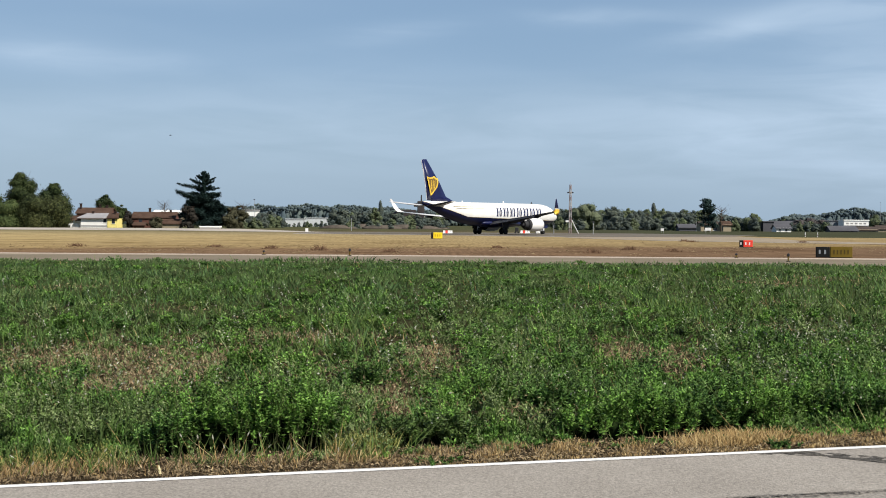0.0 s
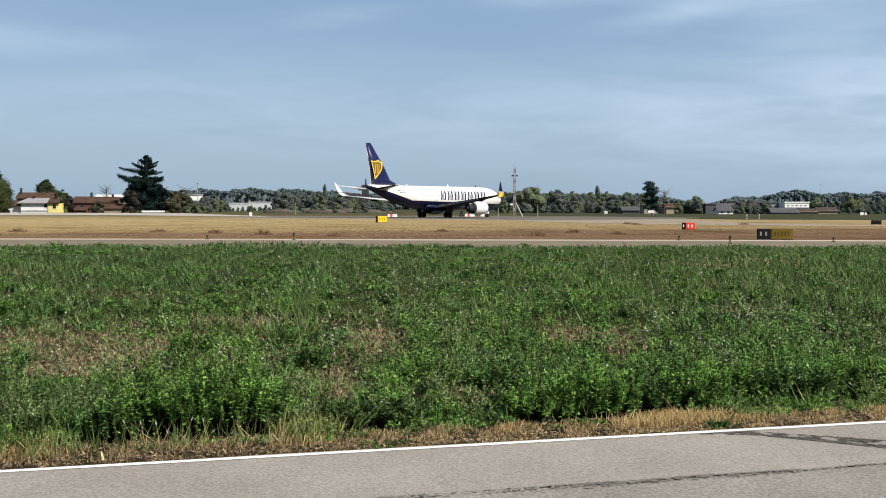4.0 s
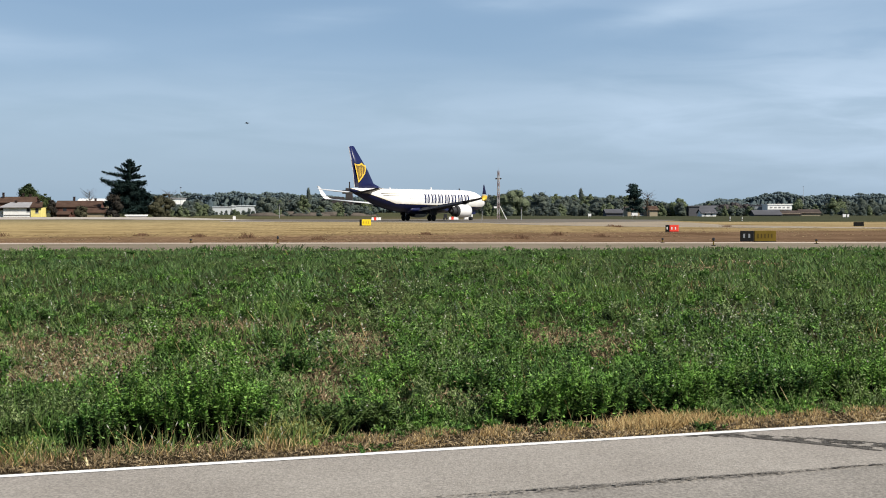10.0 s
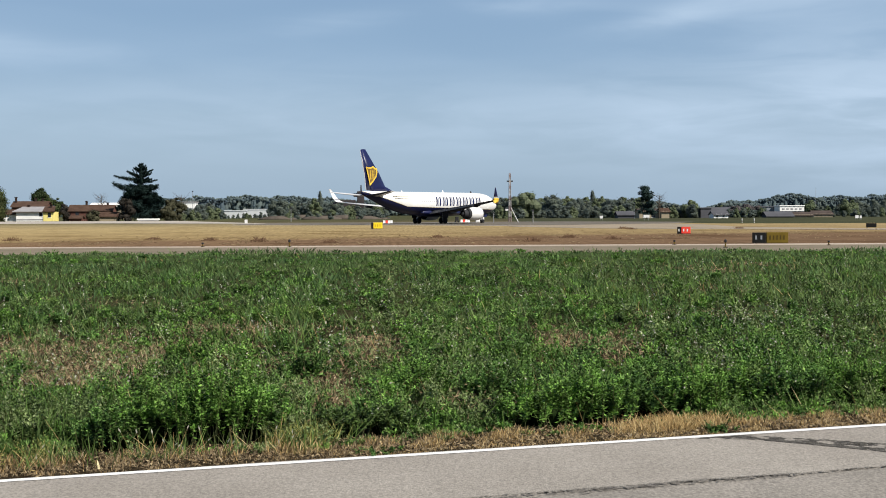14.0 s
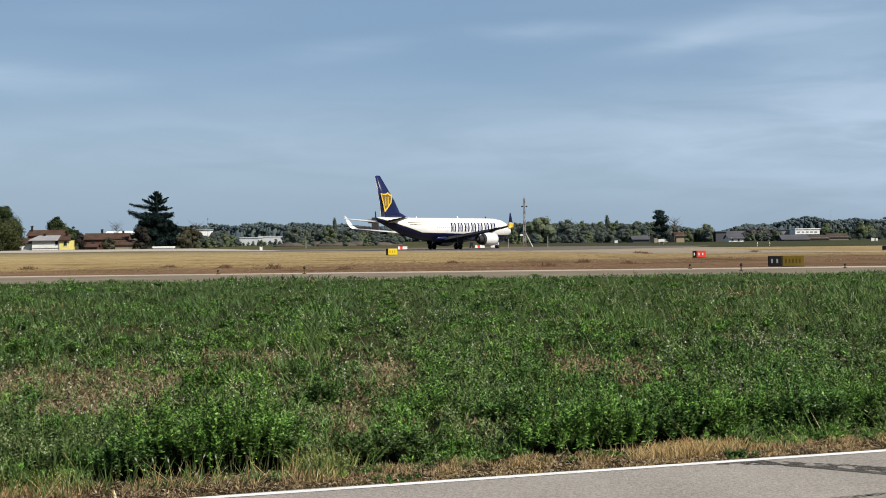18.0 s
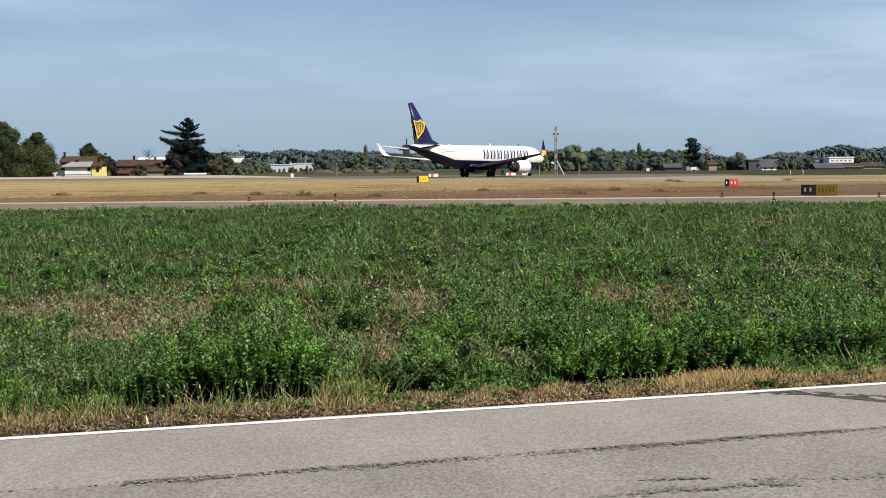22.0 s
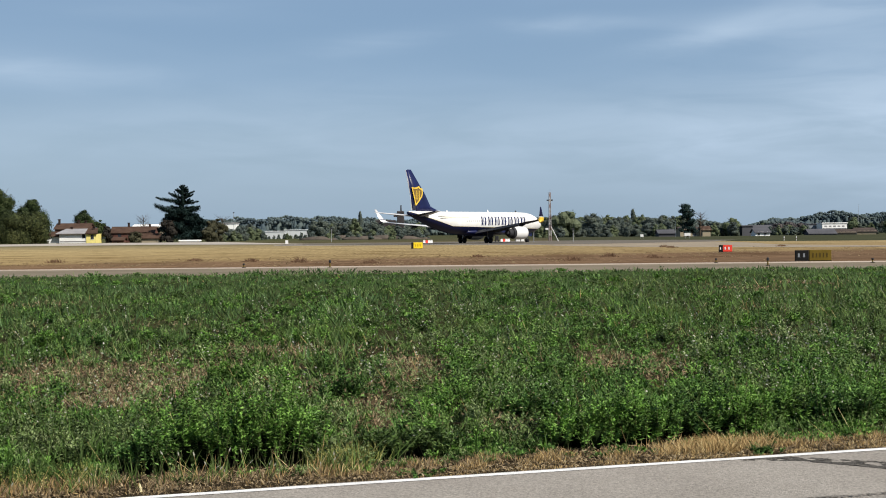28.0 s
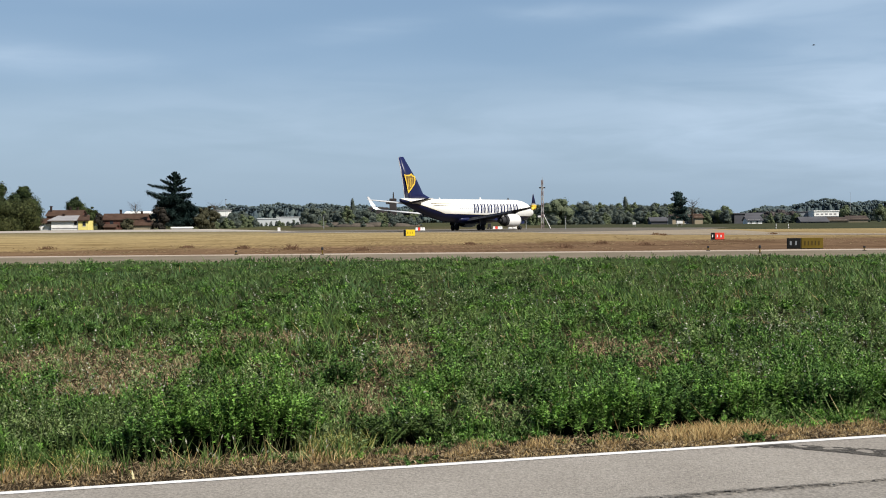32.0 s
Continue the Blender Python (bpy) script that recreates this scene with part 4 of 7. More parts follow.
            p.loft([section(23.6, side * 17.06, 3.4, 1.2, 0.14), section(23.55, side * 17.2, 3.75, 1.45, 0.22), section(23.65, side * 17.3, 4.2, 1.3, 0.2)])
            part("winglet_root", p, M_PLANE_YELLOW, w, "yellow painted winglet root", True)
        for y in (4.2, 8.2, 11.6):
            p = Shape()
            le = np.interp(y, (1.9, 5.9, 11.5, 16.7), (14.0, 17.0, 20.2, 23.2))
            ch = np.interp(y, (1.9, 5.9, 11.5, 16.7), (7.4, 4.7, 3.05, 1.75))
            z = np.interp(y, (1.9, 16.7), (2.32, 3.84))
            x1 = le + ch + 0.7
            p.tube([(20 - (x1 - 2.9), side * y, z - 0.15), (20 - (x1 - 2.2), side * y, z - 0.36), (20 - (x1 - 1.0), side * y, z - 0.33), (20 - x1, side * y, z - 0.1)], [0.03, 0.2, 0.17, 0.03], 8)
            part("flap_fairing", p, M_PLANE_SHADED, w, "", True)
        for y0, y1, c0, c1 in ((2.1, 5.7, 1.7, 1.25), (6.0, 12.2, 1.2, 0.75)):
            rings = []
            for y, c in ((y0, c0), (y1, c1)):
                te = float(np.interp(y, (1.9, 5.9, 11.5, 16.7), (21.4, 21.7, 23.25, 24.95)))
                z = float(np.interp(y, (1.9, 16.7), (2.32, 3.84)))
                rings.append([(20 - (te - 0.5), side * y, z + 0.03), (20 - te, side * y, z - 0.08), (20 - (te + c * 0.72), side * y, z - 0.1 - c * 0.34), (20 - (te + c * 0.7), side * y, z - 0.16 - c * 0.34), (20 - (te - 0.1), side * y, z - 0.30), (20 - (te - 0.5), side * y, z - 0.24)])
            p = Shape()
            p.loft(rings)
            if side < 0:
                part("flap", p, M_FLAP_SHADED, w, "lowered trailing-edge flap, its shade painted dark grey")
        s = Shape()
        s.loft([section(33.2, side * 0.5, 4.75, 4.2, 0.42), section(35.6, side * 3.9, 5.08, 2.75, 0.26), section(37.4, side * 6.6, 5.37, 1.4, 0.12)])
        part("tailplane", s, M_PLANE_WHITE, a, "white tailplane whose dark edge shade is painted on the elevator", True)
        p = Shape()
        p.loft([[(20 - x0, side * y, z + t), (20 - x1, side * y, z + 0.02), (20 - x1, side * y, z - 0.02), (20 - x0, side * y, z - t)] for x0, x1, y, z, t in ((36.2, 37.55, 0.75, 4.76, 0.19), (37.5, 38.45, 3.9, 5.06, 0.14), (38.35, 38.85, 6.5, 5.36, 0.07))])
        # near elevator dark with painted shade, far one white
        part("elevator", p, M_FLAP_SHADED if side < 0 else M_PLANE_WHITE, a, "hinged elevator")
        # engine
        ey, ez = side * 4.85, 1.72
        s = Shape()
        prof = [(11.95, 0.84), (11.75, 0.96), (11.9, 1.06), (12.6, 1.17), (13.8, 1.19), (14.5, 1.15), (15.3, 1.04)]
        s.loft([[(20 - x, ey + r * math.sin(q), ez + r * math.cos(q)) for q in [2 * math.pi * i / 28 for i in range(28)]] for x, r in prof], caps=False)
        e = part("engine", s, M_PLANE_WHITE, a, "white engine nacelle with dark exhaust", True)
        cowl = Shape()
        cowl.loft([[(20 - x, ey + r * math.sin(q), ez + r * math.cos(q)) for q in [2 * math.pi * i / 28 for i in range(28)]] for x, r in [(15.3, 1.04), (15.6, 0.98), (15.9, 0.92), (15.88, 0.86)]], caps=False)
        part("rear_cowl", cowl, M_DARK, e, "dark grey rear engine cowl", True)
        lip = Shape()
        lip.loft([[(20 - x, ey + r * math.sin(q), ez + r * math.cos(q)) for q in [2 * math.pi * i / 28 for i in range(28)]] for x, r in [(12.1, 0.80), (11.78, 0.93), (11.74, 0.99), (11.85, 1.055), (12.0, 1.085)]], caps=False)
        part("inlet_lip", lip, M_METAL, e, "bare metal inlet lip", True)
        fan = Shape()
        fan.tube([(20 - 12.4, ey, ez), (20 - 12.6, ey, ez)], [0.88, 0.88], 24)
        part("fan", fan, M_DARK, e)
        core = Shape()
        core.loft([[(20 - x, ey + r * math.sin(q), ez + r * math.cos(q)) for q in [2 * math.pi * i / 24 for i in range(24)]] for x, r in [(14.5, 0.84), (15.7, 0.84), (16.6, 0.58), (16.75, 0.52), (16.5, 0.46), (17.1, 0.28), (17.6, 0.04)]])
        part("exhaust_core", core, M_DARK, e, "dark metal exhaust core", True)
        py = Shape()
        py.loft([[(20 - 12.9, ey - 0.12, ez + 1.1), (20 - 12.9, ey + 0.12, ez + 1.1), (20 - 13.0, ey + 0.1, ez + 1.16), (20 - 13.0, ey - 0.1, ez + 1.16)],
                 [(20 - 16.0, ey - 0.2, ez + 0.7), (20 - 16.0, ey + 0.2, ez + 0.7), (20 - 16.0, ey + 0.2, ez + 1.35), (20 - 16.0, ey - 0.2, ez + 1.35)],
                 [(20 - 18.2, ey - 0.1, ez + 0.72), (20 - 18.2, ey + 0.1, ez + 0.72), (20 - 18.2, ey + 0.1, ez + 1.0), (20 - 18.2, ey - 0.1, ez + 1.0)]])
        part("pylon", py, M_PLANE_WHITE, e)
        # main gear
        g = Shape()
        g.tube([(20 - 19.6, side * 2.7, 2.1), (20 - 19.7, side * 2.86, 0.56)], [0.16, 0.12], 10)
        g.tube([(20 - 19.7, side * 2.4, 0.56), (20 - 19.7, side * 3.3, 0.56)], [0.07, 0.07], 8)
        g.tube([(20 - 19.7, side * 1.2, 1.7), (20 - 19.7, side * 2.8, 1.0)], [0.07, 0.06], 8)
        gear = part("main_gear", g, M_METAL, a, "main landing gear leg")
        for dy in (-0.43, 0.43):
            t = Shape()
            y = side * 2.86 + dy
            t.tube([(20 - 19.7, y - 0.2, 0.56), (20 - 19.7, y - 0.17, 0.56), (20 - 19.7, y - 0.1, 0.56), (20 - 19.7, y + 0.1, 0.56), (20 - 19.7, y + 0.17, 0.56), (20 - 19.7, y + 0.2, 0.56)], [0.40, 0.50, 0.555, 0.555, 0.50, 0.40], 24)
            part("wheel", t, M_BLACK, gear, "black rubber main wheel", True)
        d = Shape()
        d.box(20 - 20.5, side * 3.36 - 0.03, 0.95, 20 - 18.9, side * 3.36 + 0.03, 2.2, 0.02)
        part("gear_door", d, M_PLANE_SHADED, gear)
    # fin, rudder and emblem
    s = Shape()
    s.loft([section(30.2, 0, 5.1, 5.6, 0.5, True), section(31.95, 0, 6.3, 4.05, 0.46, True), section(33.45, 0, 8.4, 2.95, 0.36, True), section(37.0, 0, 12.32, 1.0, 0.14, True)])
    fin = part("fin", s, M_PLANE_BLUE, a, "tall dark blue tail fin", True)
    dz = Shape()
    dz.loft([section(27.8, 0, 5.28, 4.5, 0.05, True), section(29.9, 0, 5.55, 3.6, 0.3, True), section(31.85, 0, 6.25, 2.0, 0.4, True)])
    part("dorsal_fillet", dz, M_PLANE_BLUE, fin, "", True)
    r = Shape()
    r.loft([section(35.7, 0, 5.6, 1.1, 0.24, True), section(36.25, 0, 8.2, 0.95, 0.22, True), section(37.8, 0, 12.2, 0.5, 0.09, True)])
    part("rudder", r, M_PLANE_BLUE, fin, "", True)
    # white tube added for the bright halo along the rudder
    edge = Shape()
    edge.tube([(20 - 36.85, 0, 5.6), (20 - 37.25, 0, 8.2), (20 - 38.33, 0, 12.2)], [0.05, 0.05, 0.04], 6)
    part("edge_halo", edge, M_PLANE_WHITE, fin, "white halo added along the trailing edge")
    for side in (-1, 1):
        y = side * 0.30

        def outline(k):
            pts = [(36.95, 9.6), (36.3, 9.45), (35.5, 9.5), (34.95, 9.75), (34.4, 9.4), (33.85, 9.3), (33.75, 8.6), (34.0, 7.8), (34.8, 7.0), (35.6, 6.3), (35.85, 6.2), (36.25, 7.6)]
            cx, cz = 35.3, 8.3
            return [(20 - (cx + 0.4 + (x - cx) * k), y, cz + (z - cz) * k) for x, z in pts]

        o, i = outline(0.92), outline(0.72)
        p = Shape()
        n = len(o)
        p.add(o + i, [(j, (j + 1) % n, n + (j + 1) % n, n + j) for j in range(n)])
        em = part("emblem", p, M_PLANE_YELLOW, fin, "yellow emblem outline on the fin")
        p = Shape()
        p.add([(x, y - side * 0.01, z) for x, _, z in i], [tuple(range(n))])
        part("emblem_field", p, M_GOLD, em, "dull gold emblem field")
        for k in range(3):
            p = Shape()
            x = 20 - (35.3 + 0.42 * k)
            p.add([(x, y + side * 0.008, 7.4), (x + 0.12, y + side * 0.008, 7.4), (x + 0.2, y + side * 0.008, 8.9), (x + 0.08, y + side * 0.008, 8.9)], [(0, 1, 2, 3)])
            part("emblem_bar", p, M_PLANE_YELLOW, em)
    # nose gear
    g = Shape()
    g.tube([(20 - 4.0, 0, 2.0), (20 - 4.1, 0, 0.34)], [0.1, 0.08], 10)
    g.tube([(20 - 4.1, -0.3, 0.34), (20 - 4.1, 0.3, 0.34)], [0.05, 0.05], 8)
    ng = part("nose_gear", g, M_METAL, a, "nose landing gear leg")
    for dy in (-0.2, 0.2):
        t = Shape()
        t.tube([(20 - 4.1, dy - 0.1, 0.34), (20 - 4.1, dy - 0.06, 0.34), (20 - 4.1, dy + 0.06, 0.34), (20 - 4.1, dy + 0.1, 0.34)], [0.27, 0.335, 0.335, 0.27], 20)
        part("wheel", t, M_BLACK, ng, "black rubber nose wheel", True)
    d = Shape()
    for side in (-1, 1):
        d.box(20 - 4.6, side * 0.42 - 0.02, 1.1, 20 - 3.2, side * 0.42 + 0.02, 1.75, 0.01)
    part("nose_gear_door", d, M_PLANE_BLUE, ng)
    # aerials on the crown
    for x, h, mt in ((16.0, 0.42, M_PLANE_WHITE), (7.6, 0.35, M_DARK), (27.5, 0.3, M_PLANE_WHITE)):
        p = Shape()
        zb = 5.42 if x < 25 else 5.38
        p.loft([[(20 - x - 0.25, -0.03, zb), (20 - x + 0.25, -0.03, zb), (20 - x + 0.25, 0.03, zb), (20 - x - 0.25, 0.03, zb)], [(20 - x - 0.22, -0.01, zb + h), (20 - x + 0.02, -0.01, zb + h), (20 - x + 0.02, 0.01, zb + h), (20 - x - 0.22, 0.01, zb + h)]])
        part("aerial", p, mt, a, "small blade aerial")
    return a


AIRLINER = build_airliner()


# ---- trees and woods ----
def crown_leaves(name, mat, blobs, n, size, seed, up=0.35, ratio=0.8, face=1.0):
    """Leaf clumps spread over the shells of several lobes."""
    g = np.random.default_rng(seed)
    vol = np.array([b[3] * b[4] * b[5] for b in blobs]) ** 0.67
    idx = g.choice(len(blobs), n, p=vol / vol.sum())
    b = np.array(blobs)[idx]
    d = unit(g.normal(size=(n, 3)))
    rad = g.uniform(0.55, 1.0, (n, 1)) ** 0.5 * (1 + 0.16 * g.normal(size=(n, 1)))
    c = b[:, :3] + d * rad * b[:, 3:6]
    s = size * g.uniform(0.5, 1.4, n)
    a, w = leaf_axes(n, s, s * ratio, up, g, d * face)
    return leaf_mesh(name, mat, c.astype(np.float32), a, w)


def tree_trunk(h, r, limbs, seed):
    g = np.random.default_rng(seed)
    s = Shape()
    path = [(0, 0, -0.2), (0.05 * h * g.normal() * 0.3, 0, 0.3 * h), (0.05 * h * g.normal() * 0.4, 0.02 * h * g.normal(), 0.6 * h), (0, 0, 0.92 * h)]
    s.tube(path, [r, r * 0.75, r * 0.45, r * 0.08], 8)
    for i in range(limbs):
        z = h * g.uniform(0.25, 0.75)
        q = g.uniform(0, 6.283)
        L = h * g.uniform(0.15, 0.3)
        p0 = Vector((0, 0, z))
        p1 = p0 + Vector((math.cos(q) * L * 0.5, math.sin(q) * L * 0.5, L * 0.35))
        p2 = p0 + Vector((math.cos(q) * L, math.sin(q) * L, L * 0.9))
        s.tube([p0, p1, p2], [r * 0.35, r * 0.22, r * 0.05], 6)
    return s


def make_tree(name, label, h, w, mat, seed, n=1500, leaf=0.55, low=0.12, lobes=12, m=None, group="", shape="round"):
    g = np.random.default_rng(seed)
    t = thing(name, label, "tree", m, group)
    part("trunk", tree_trunk(h, 0.022 * h + 0.05, 6, seed), M_BARK, t, "brown trunk with limbs")
    blobs = []
    for i in range(lobes):
        u = (i + 0.5) / lobes
        z = h * (low + (0.92 - low) * u)
        if shape == "round":
            rr = w / 2 * math.sqrt(max(0.05, 1 - (2 * u - 0.85) ** 2 * 0.8))
        elif shape == "tall":
            rr = w / 2 * (0.55 + 0.45 * math.sin(math.pi * min(1, u * 1.1)))
        else:
            rr = w / 2 * (1.05 - 0.75 * u)
        for k in range(2 if shape != "tall" else 1):
            q = g.uniform(0, 6.283)
            o = rr * g.uniform(0.25, 0.62)
            br = rr * g.uniform(0.38, 0.62)
            blobs.append((o * math.cos(q), o * math.sin(q), z, br, br, br * g.uniform(0.6, 0.95)))
    part("inner_crown", lumps("inner_crown", mat, blobs, 0.8), mat, t, "dense inner foliage")["kind"] = "stuff"
    part("crown", crown_leaves("crown", mat, blobs, n, leaf, seed + 1, 0.35, 0.8, 1.5), mat, t, "crown of uneven leaf clumps")["kind"] = "stuff"
    return t


def make_cedar(m):
    g = np.random.default_rng(5)
    t = thing("cedar_tree", "dark blue-green cedar with flat tiered branches beside the houses", "tree", m)
    H = 17.4
    s = Shape()
    s.tube([(0, 0, -0.3), (0.1, 0, 5), (-0.1, 0.1, 11), (0.3, 0, H - 0.3)], [0.5, 0.38, 0.22, 0.04], 10)
    tips = []
    limbs = []
    # crowded level limbs below
    for i in range(52):
        z = 1.0 + 8.2 * (i + 0.5) / 52
        L = float(np.interp(z / H, (0, 0.12, 0.3, 0.45, 0.55), (8.0, 8.2, 7.4, 6.0, 4.8))) * g.uniform(0.7, 1.05)
        limbs.append((z, L, g.uniform(0, 6.283), L * g.uniform(-0.02, 0.14)))
    # open, separate tiers above: height, reach to either side, reach in depth
    for z, west, east, deep in ((8.9, 9.0, 5.2, 4.6), (10.0, 5.0, 5.0, 4.0), (11.2, 2.6, 4.4, 3.0), (12.1, 7.6, 3.4, 3.4), (13.1, 4.2, 3.4, 2.4), (14.1, 1.5, 3.2, 1.8), (14.9, 2.2, 1.8, 1.2), (15.6, 0.9, 1.3, 0.7), (16.1, 0.6, 0.5, 0.4)):
        for q, L in ((math.pi, west), (0.0, east), (math.pi + 0.5, west * 0.75), (-0.5, east * 0.75), (1.6, deep), (-1.6, deep)):
            L *= g.uniform(0.88, 1.05)
            limbs.append((z + g.uniform(-0.25, 0.25), L, q + g.uniform(-0.2, 0.2), L * g.uniform(0.06, 0.26) + (0.7 if z > 13 else 0.2)))
    limbs += [(11.0, 2.6, 2.9, 3.9), (11.4, 1.6, 3.3, 4.0), (12.6, 1.5, 0.3, 3.0), (14.5, 0.5, 2.4, 2.3), (14.4, 0.6, 0.6, 2.0)]
    for z, L, q, rise in limbs:
        u = z / H
        p0, p1, p2 = Vector((0, 0, z)), Vector((math.cos(q) * L * 0.5, math.sin(q) * L * 0.5, z + rise * 0.1)), Vector((math.cos(q) * L, math.sin(q) * L, z + rise))
        s.tube([p0, p1, p2], [0.12, 0.08, 0.02], 5)
        tips.append((p0, p1, p2, L, u))
    part("trunk", s, M_BARK, t, "dark trunk with level branches")
    C = []
    for p0, p1, p2, L, top in tips:
        k = int((220 + 170 * L) if top < 0.52 else (90 + 95 * L))
        u = g.uniform(0.12, 1.05, k)
        base = np.array(p0)[None] * ((1 - u) ** 2)[:, None] + 2 * np.array(p1)[None] * (u * (1 - u))[:, None] + np.array(p2)[None] * (u ** 2)[:, None]
        spread = (0.15 if top < 0.52 else 0.075) * L * (1.1 - u * 0.95) + (0.10 if top < 0.52 else 0.05)
        base += g.normal(size=(k, 3)) * np.stack([spread, spread, (0.30 if top < 0.52 else 0.12) + 0.05 * L * (1 - u)], 1)
        C.append(base)
    C = np.concatenate(C)
    n = len(C)
    sz = 0.42 * g.uniform(0.5, 1.4, n)
    a, w = leaf_axes(n, sz, sz * 0.5, 0.9, g)
    part("crown", leaf_mesh("crown", M_CEDAR, C.astype(np.float32), a, w), M_CEDAR, t, "flat pads of dark needles")["kind"] = "stuff"
    return t


def make_pine(m, H):
    """A tall layered conifer with gaps between its clumps."""
    g = np.random.default_rng(15)
    t = thing("pine_tree", "tall dark conifer with ragged clumps standing over the tree line", "tree", m)
    s = Shape()
    s.tube([(0, 0, -0.2), (0.1, 0, H * 0.5), (0, 0, H)], [0.32, 0.22, 0.04], 8)
    blobs = []
    for i in range(46):
        z = H * (0.12 + 0.84 * (i + 0.5) / 46)
        q = g.uniform(0, 6.283)
        o = g.uniform(0.5, 2.3) * (1.0 if z < 0.85 * H else 0.55)
        p = (o * math.cos(q), o * math.sin(q), z)
        s.tube([(0, 0, z - 0.4), p], [0.07, 0.02], 5)
        r = g.uniform(0.75, 1.3)
        blobs.append((*p, r, r, r * 0.5))
    part("trunk", s, M_BARK, t, "dark straight trunk")
    part("crown", crown_leaves("crown", M_CEDAR, blobs, 7000, 0.34, 16), M_CEDAR, t, "ragged dark needle clumps")["kind"] = "stuff"


def make_bare_tree(m, H, seed=3):
    g = np.random.default_rng(seed)
    t = thing("bare_tree", "leafless pale grey-brown tree behind the roofs", "tree", m)
    s = Shape()
    s.tube([(0, 0, -0.2), (0, 0, H * 0.4), (0.1, 0, H)], [0.2, 0.14, 0.03], 6)
    for i in range(70):
        z = H * g.uniform(0.3, 0.9)
        q, L = g.uniform(0, 6.283), H * g.uniform(0.2, 0.42)
        p1 = Vector((math.cos(q) * L * 0.5, math.sin(q) * L * 0.5, z + L * 0.3))
        s.tube([(0, 0, z), p1, p1 + Vector((math.cos(q + 0.4) * L * 0.4, math.sin(q + 0.4) * L * 0.4, L * 0.35))], [0.04, 0.025, 0.01], 4)
    part("branches", s, M_BARK, t, "thin bare branches")


def build_trees():
    make_tree("broadleaf_tree", "large dark green broadleaf tree above the hedge", 16.4, 11.5, M_TREE, 21, 16000, 0.48, 0.1, 14, pose(-121.19, 405, 0), shape="tall")
    make_tree("broadleaf_tree", "dark green rounded tree beside the houses", 13.8, 10.0, M_TREE, 22, 13000, 0.46, 0.05, 12, pose(-111.07, 402, 0))
    make_tree("broadleaf_tree", "olive green broad low tree with dense crown", 9.4, 13.5, M_OLIVE, 23, 16000, 0.46, 0.0, 9, pose(-109.73, 392, 0))
    make_tree("broadleaf_tree", "fresh green bushy tree at the field edge", 7.8, 11.5, M_FRESH, 24, 14000, 0.44, 0.0, 9, pose(-118.30, 385, 0))
    make_tree("broadleaf_tree", "broad olive bushy tree in front of the dark trees", 9.6, 13.0, M_OLIVE, 34, 16000, 0.44, 0.0, 9, pose(-112.09, 386, 0))
    make_tree("broadleaf_tree", "dark green tree by the field edge", 13.0, 12.0, M_TREE, 25, 11000, 0.46, 0.05, 9, pose(-129.32, 395, 0))
    make_tree("broadleaf_tree", "grey-green round tree behind the red roof", 11.2, 7.4, M_TREE, 26, 9000, 0.40, 0.2, 10, pose(-107.69, 450, 0))
    make_tree("broadleaf_tree", "small green tree beside the yellow house", 8.0, 5.0, M_TREE, 27, 900, 0.45, 0.2, 8, pose(-104.49, 455, 0))
    make_tree("shrub", "dark purple-brown shrub by the cedar", 7.2, 5.2, M_PURPLE, 28, 1300, 0.45, 0.0, 8, pose(-74.73, 412, 0))
    make_tree("shrub", "dark reddish shrub between the houses", 5.5, 4.8, M_PURPLE, 29, 1000, 0.45, 0.0, 7, pose(-95.60, 426, 0))
    make_tree("shrub", "dark green shrub in front of the brick house", 3.4, 5.0, M_BROWNGREEN, 30, 900, 0.4, 0.0, 6, pose(-83.19, 408, 0))
    make_tree("broadleaf_tree", "dark brown-green tree at the foot of the cedar", 6.6, 6.5, M_BROWNGREEN, 31, 1400, 0.42, 0.0, 8, pose(-63.21, 418, 0))
    make_tree("broadleaf_tree", "brownish green tree beside the cedar", 7.6, 6.0, M_BROWNGREEN, 32, 1400, 0.42, 0.0, 8, pose(-61.56, 424, 0))
    make_tree("broadleaf_tree", "pale thin-leaved tree standing beside the mast", 9.8, 12.5, M_PALELEAF, 36, 2600, 0.5, 0.1, 11, pose(51.0, 500, 0))
    for i, (x, y, h, w) in enumerate(((131.5, 520, 4.4, 7.5), (136.5, 524, 5.3, 8.0), (142.0, 528, 4.6, 7.0))):
        make_tree("shrub", "grey-brown twiggy shrub in front of the grey hall", h, w, M_TWIGGY, 120 + i, 2600, 0.36, 0.0, 8, pose(x, y, 0))
    make_cedar(pose(-71.45, 420, 0))
    make_bare_tree(pose(-93.19, 470, 0), 8.5, 3)
    make_bare_tree(pose(-74.03, 520, 0), 9.0, 4)
    make_bare_tree(pose(85.09, 430, 0), 7.6, 5)
    make_pine(pose(79.39, 420, 0), 9.9)
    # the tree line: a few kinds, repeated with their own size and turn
    kinds = [make_tree("hedge_tree", "green field-edge tree in the far tree line, haze in its leaf colour", 10, 9, mt, 50 + i, 5200, 0.5, 0.0, 9, None, "trees of the far tree line", sh)
             for i, (mt, sh) in enumerate(((M_HEDGE_HAZED, "round"), (M_TREE_LT_HAZED, "round"), (M_HEDGE_HAZED, "tall"), (M_TREE_LT_HAZED, "cone"), (M_HEDGE_HAZED, "round"), (M_HEDGE_HAZED, "cone")))]
    g = np.random.default_rng(99)
    spots = []
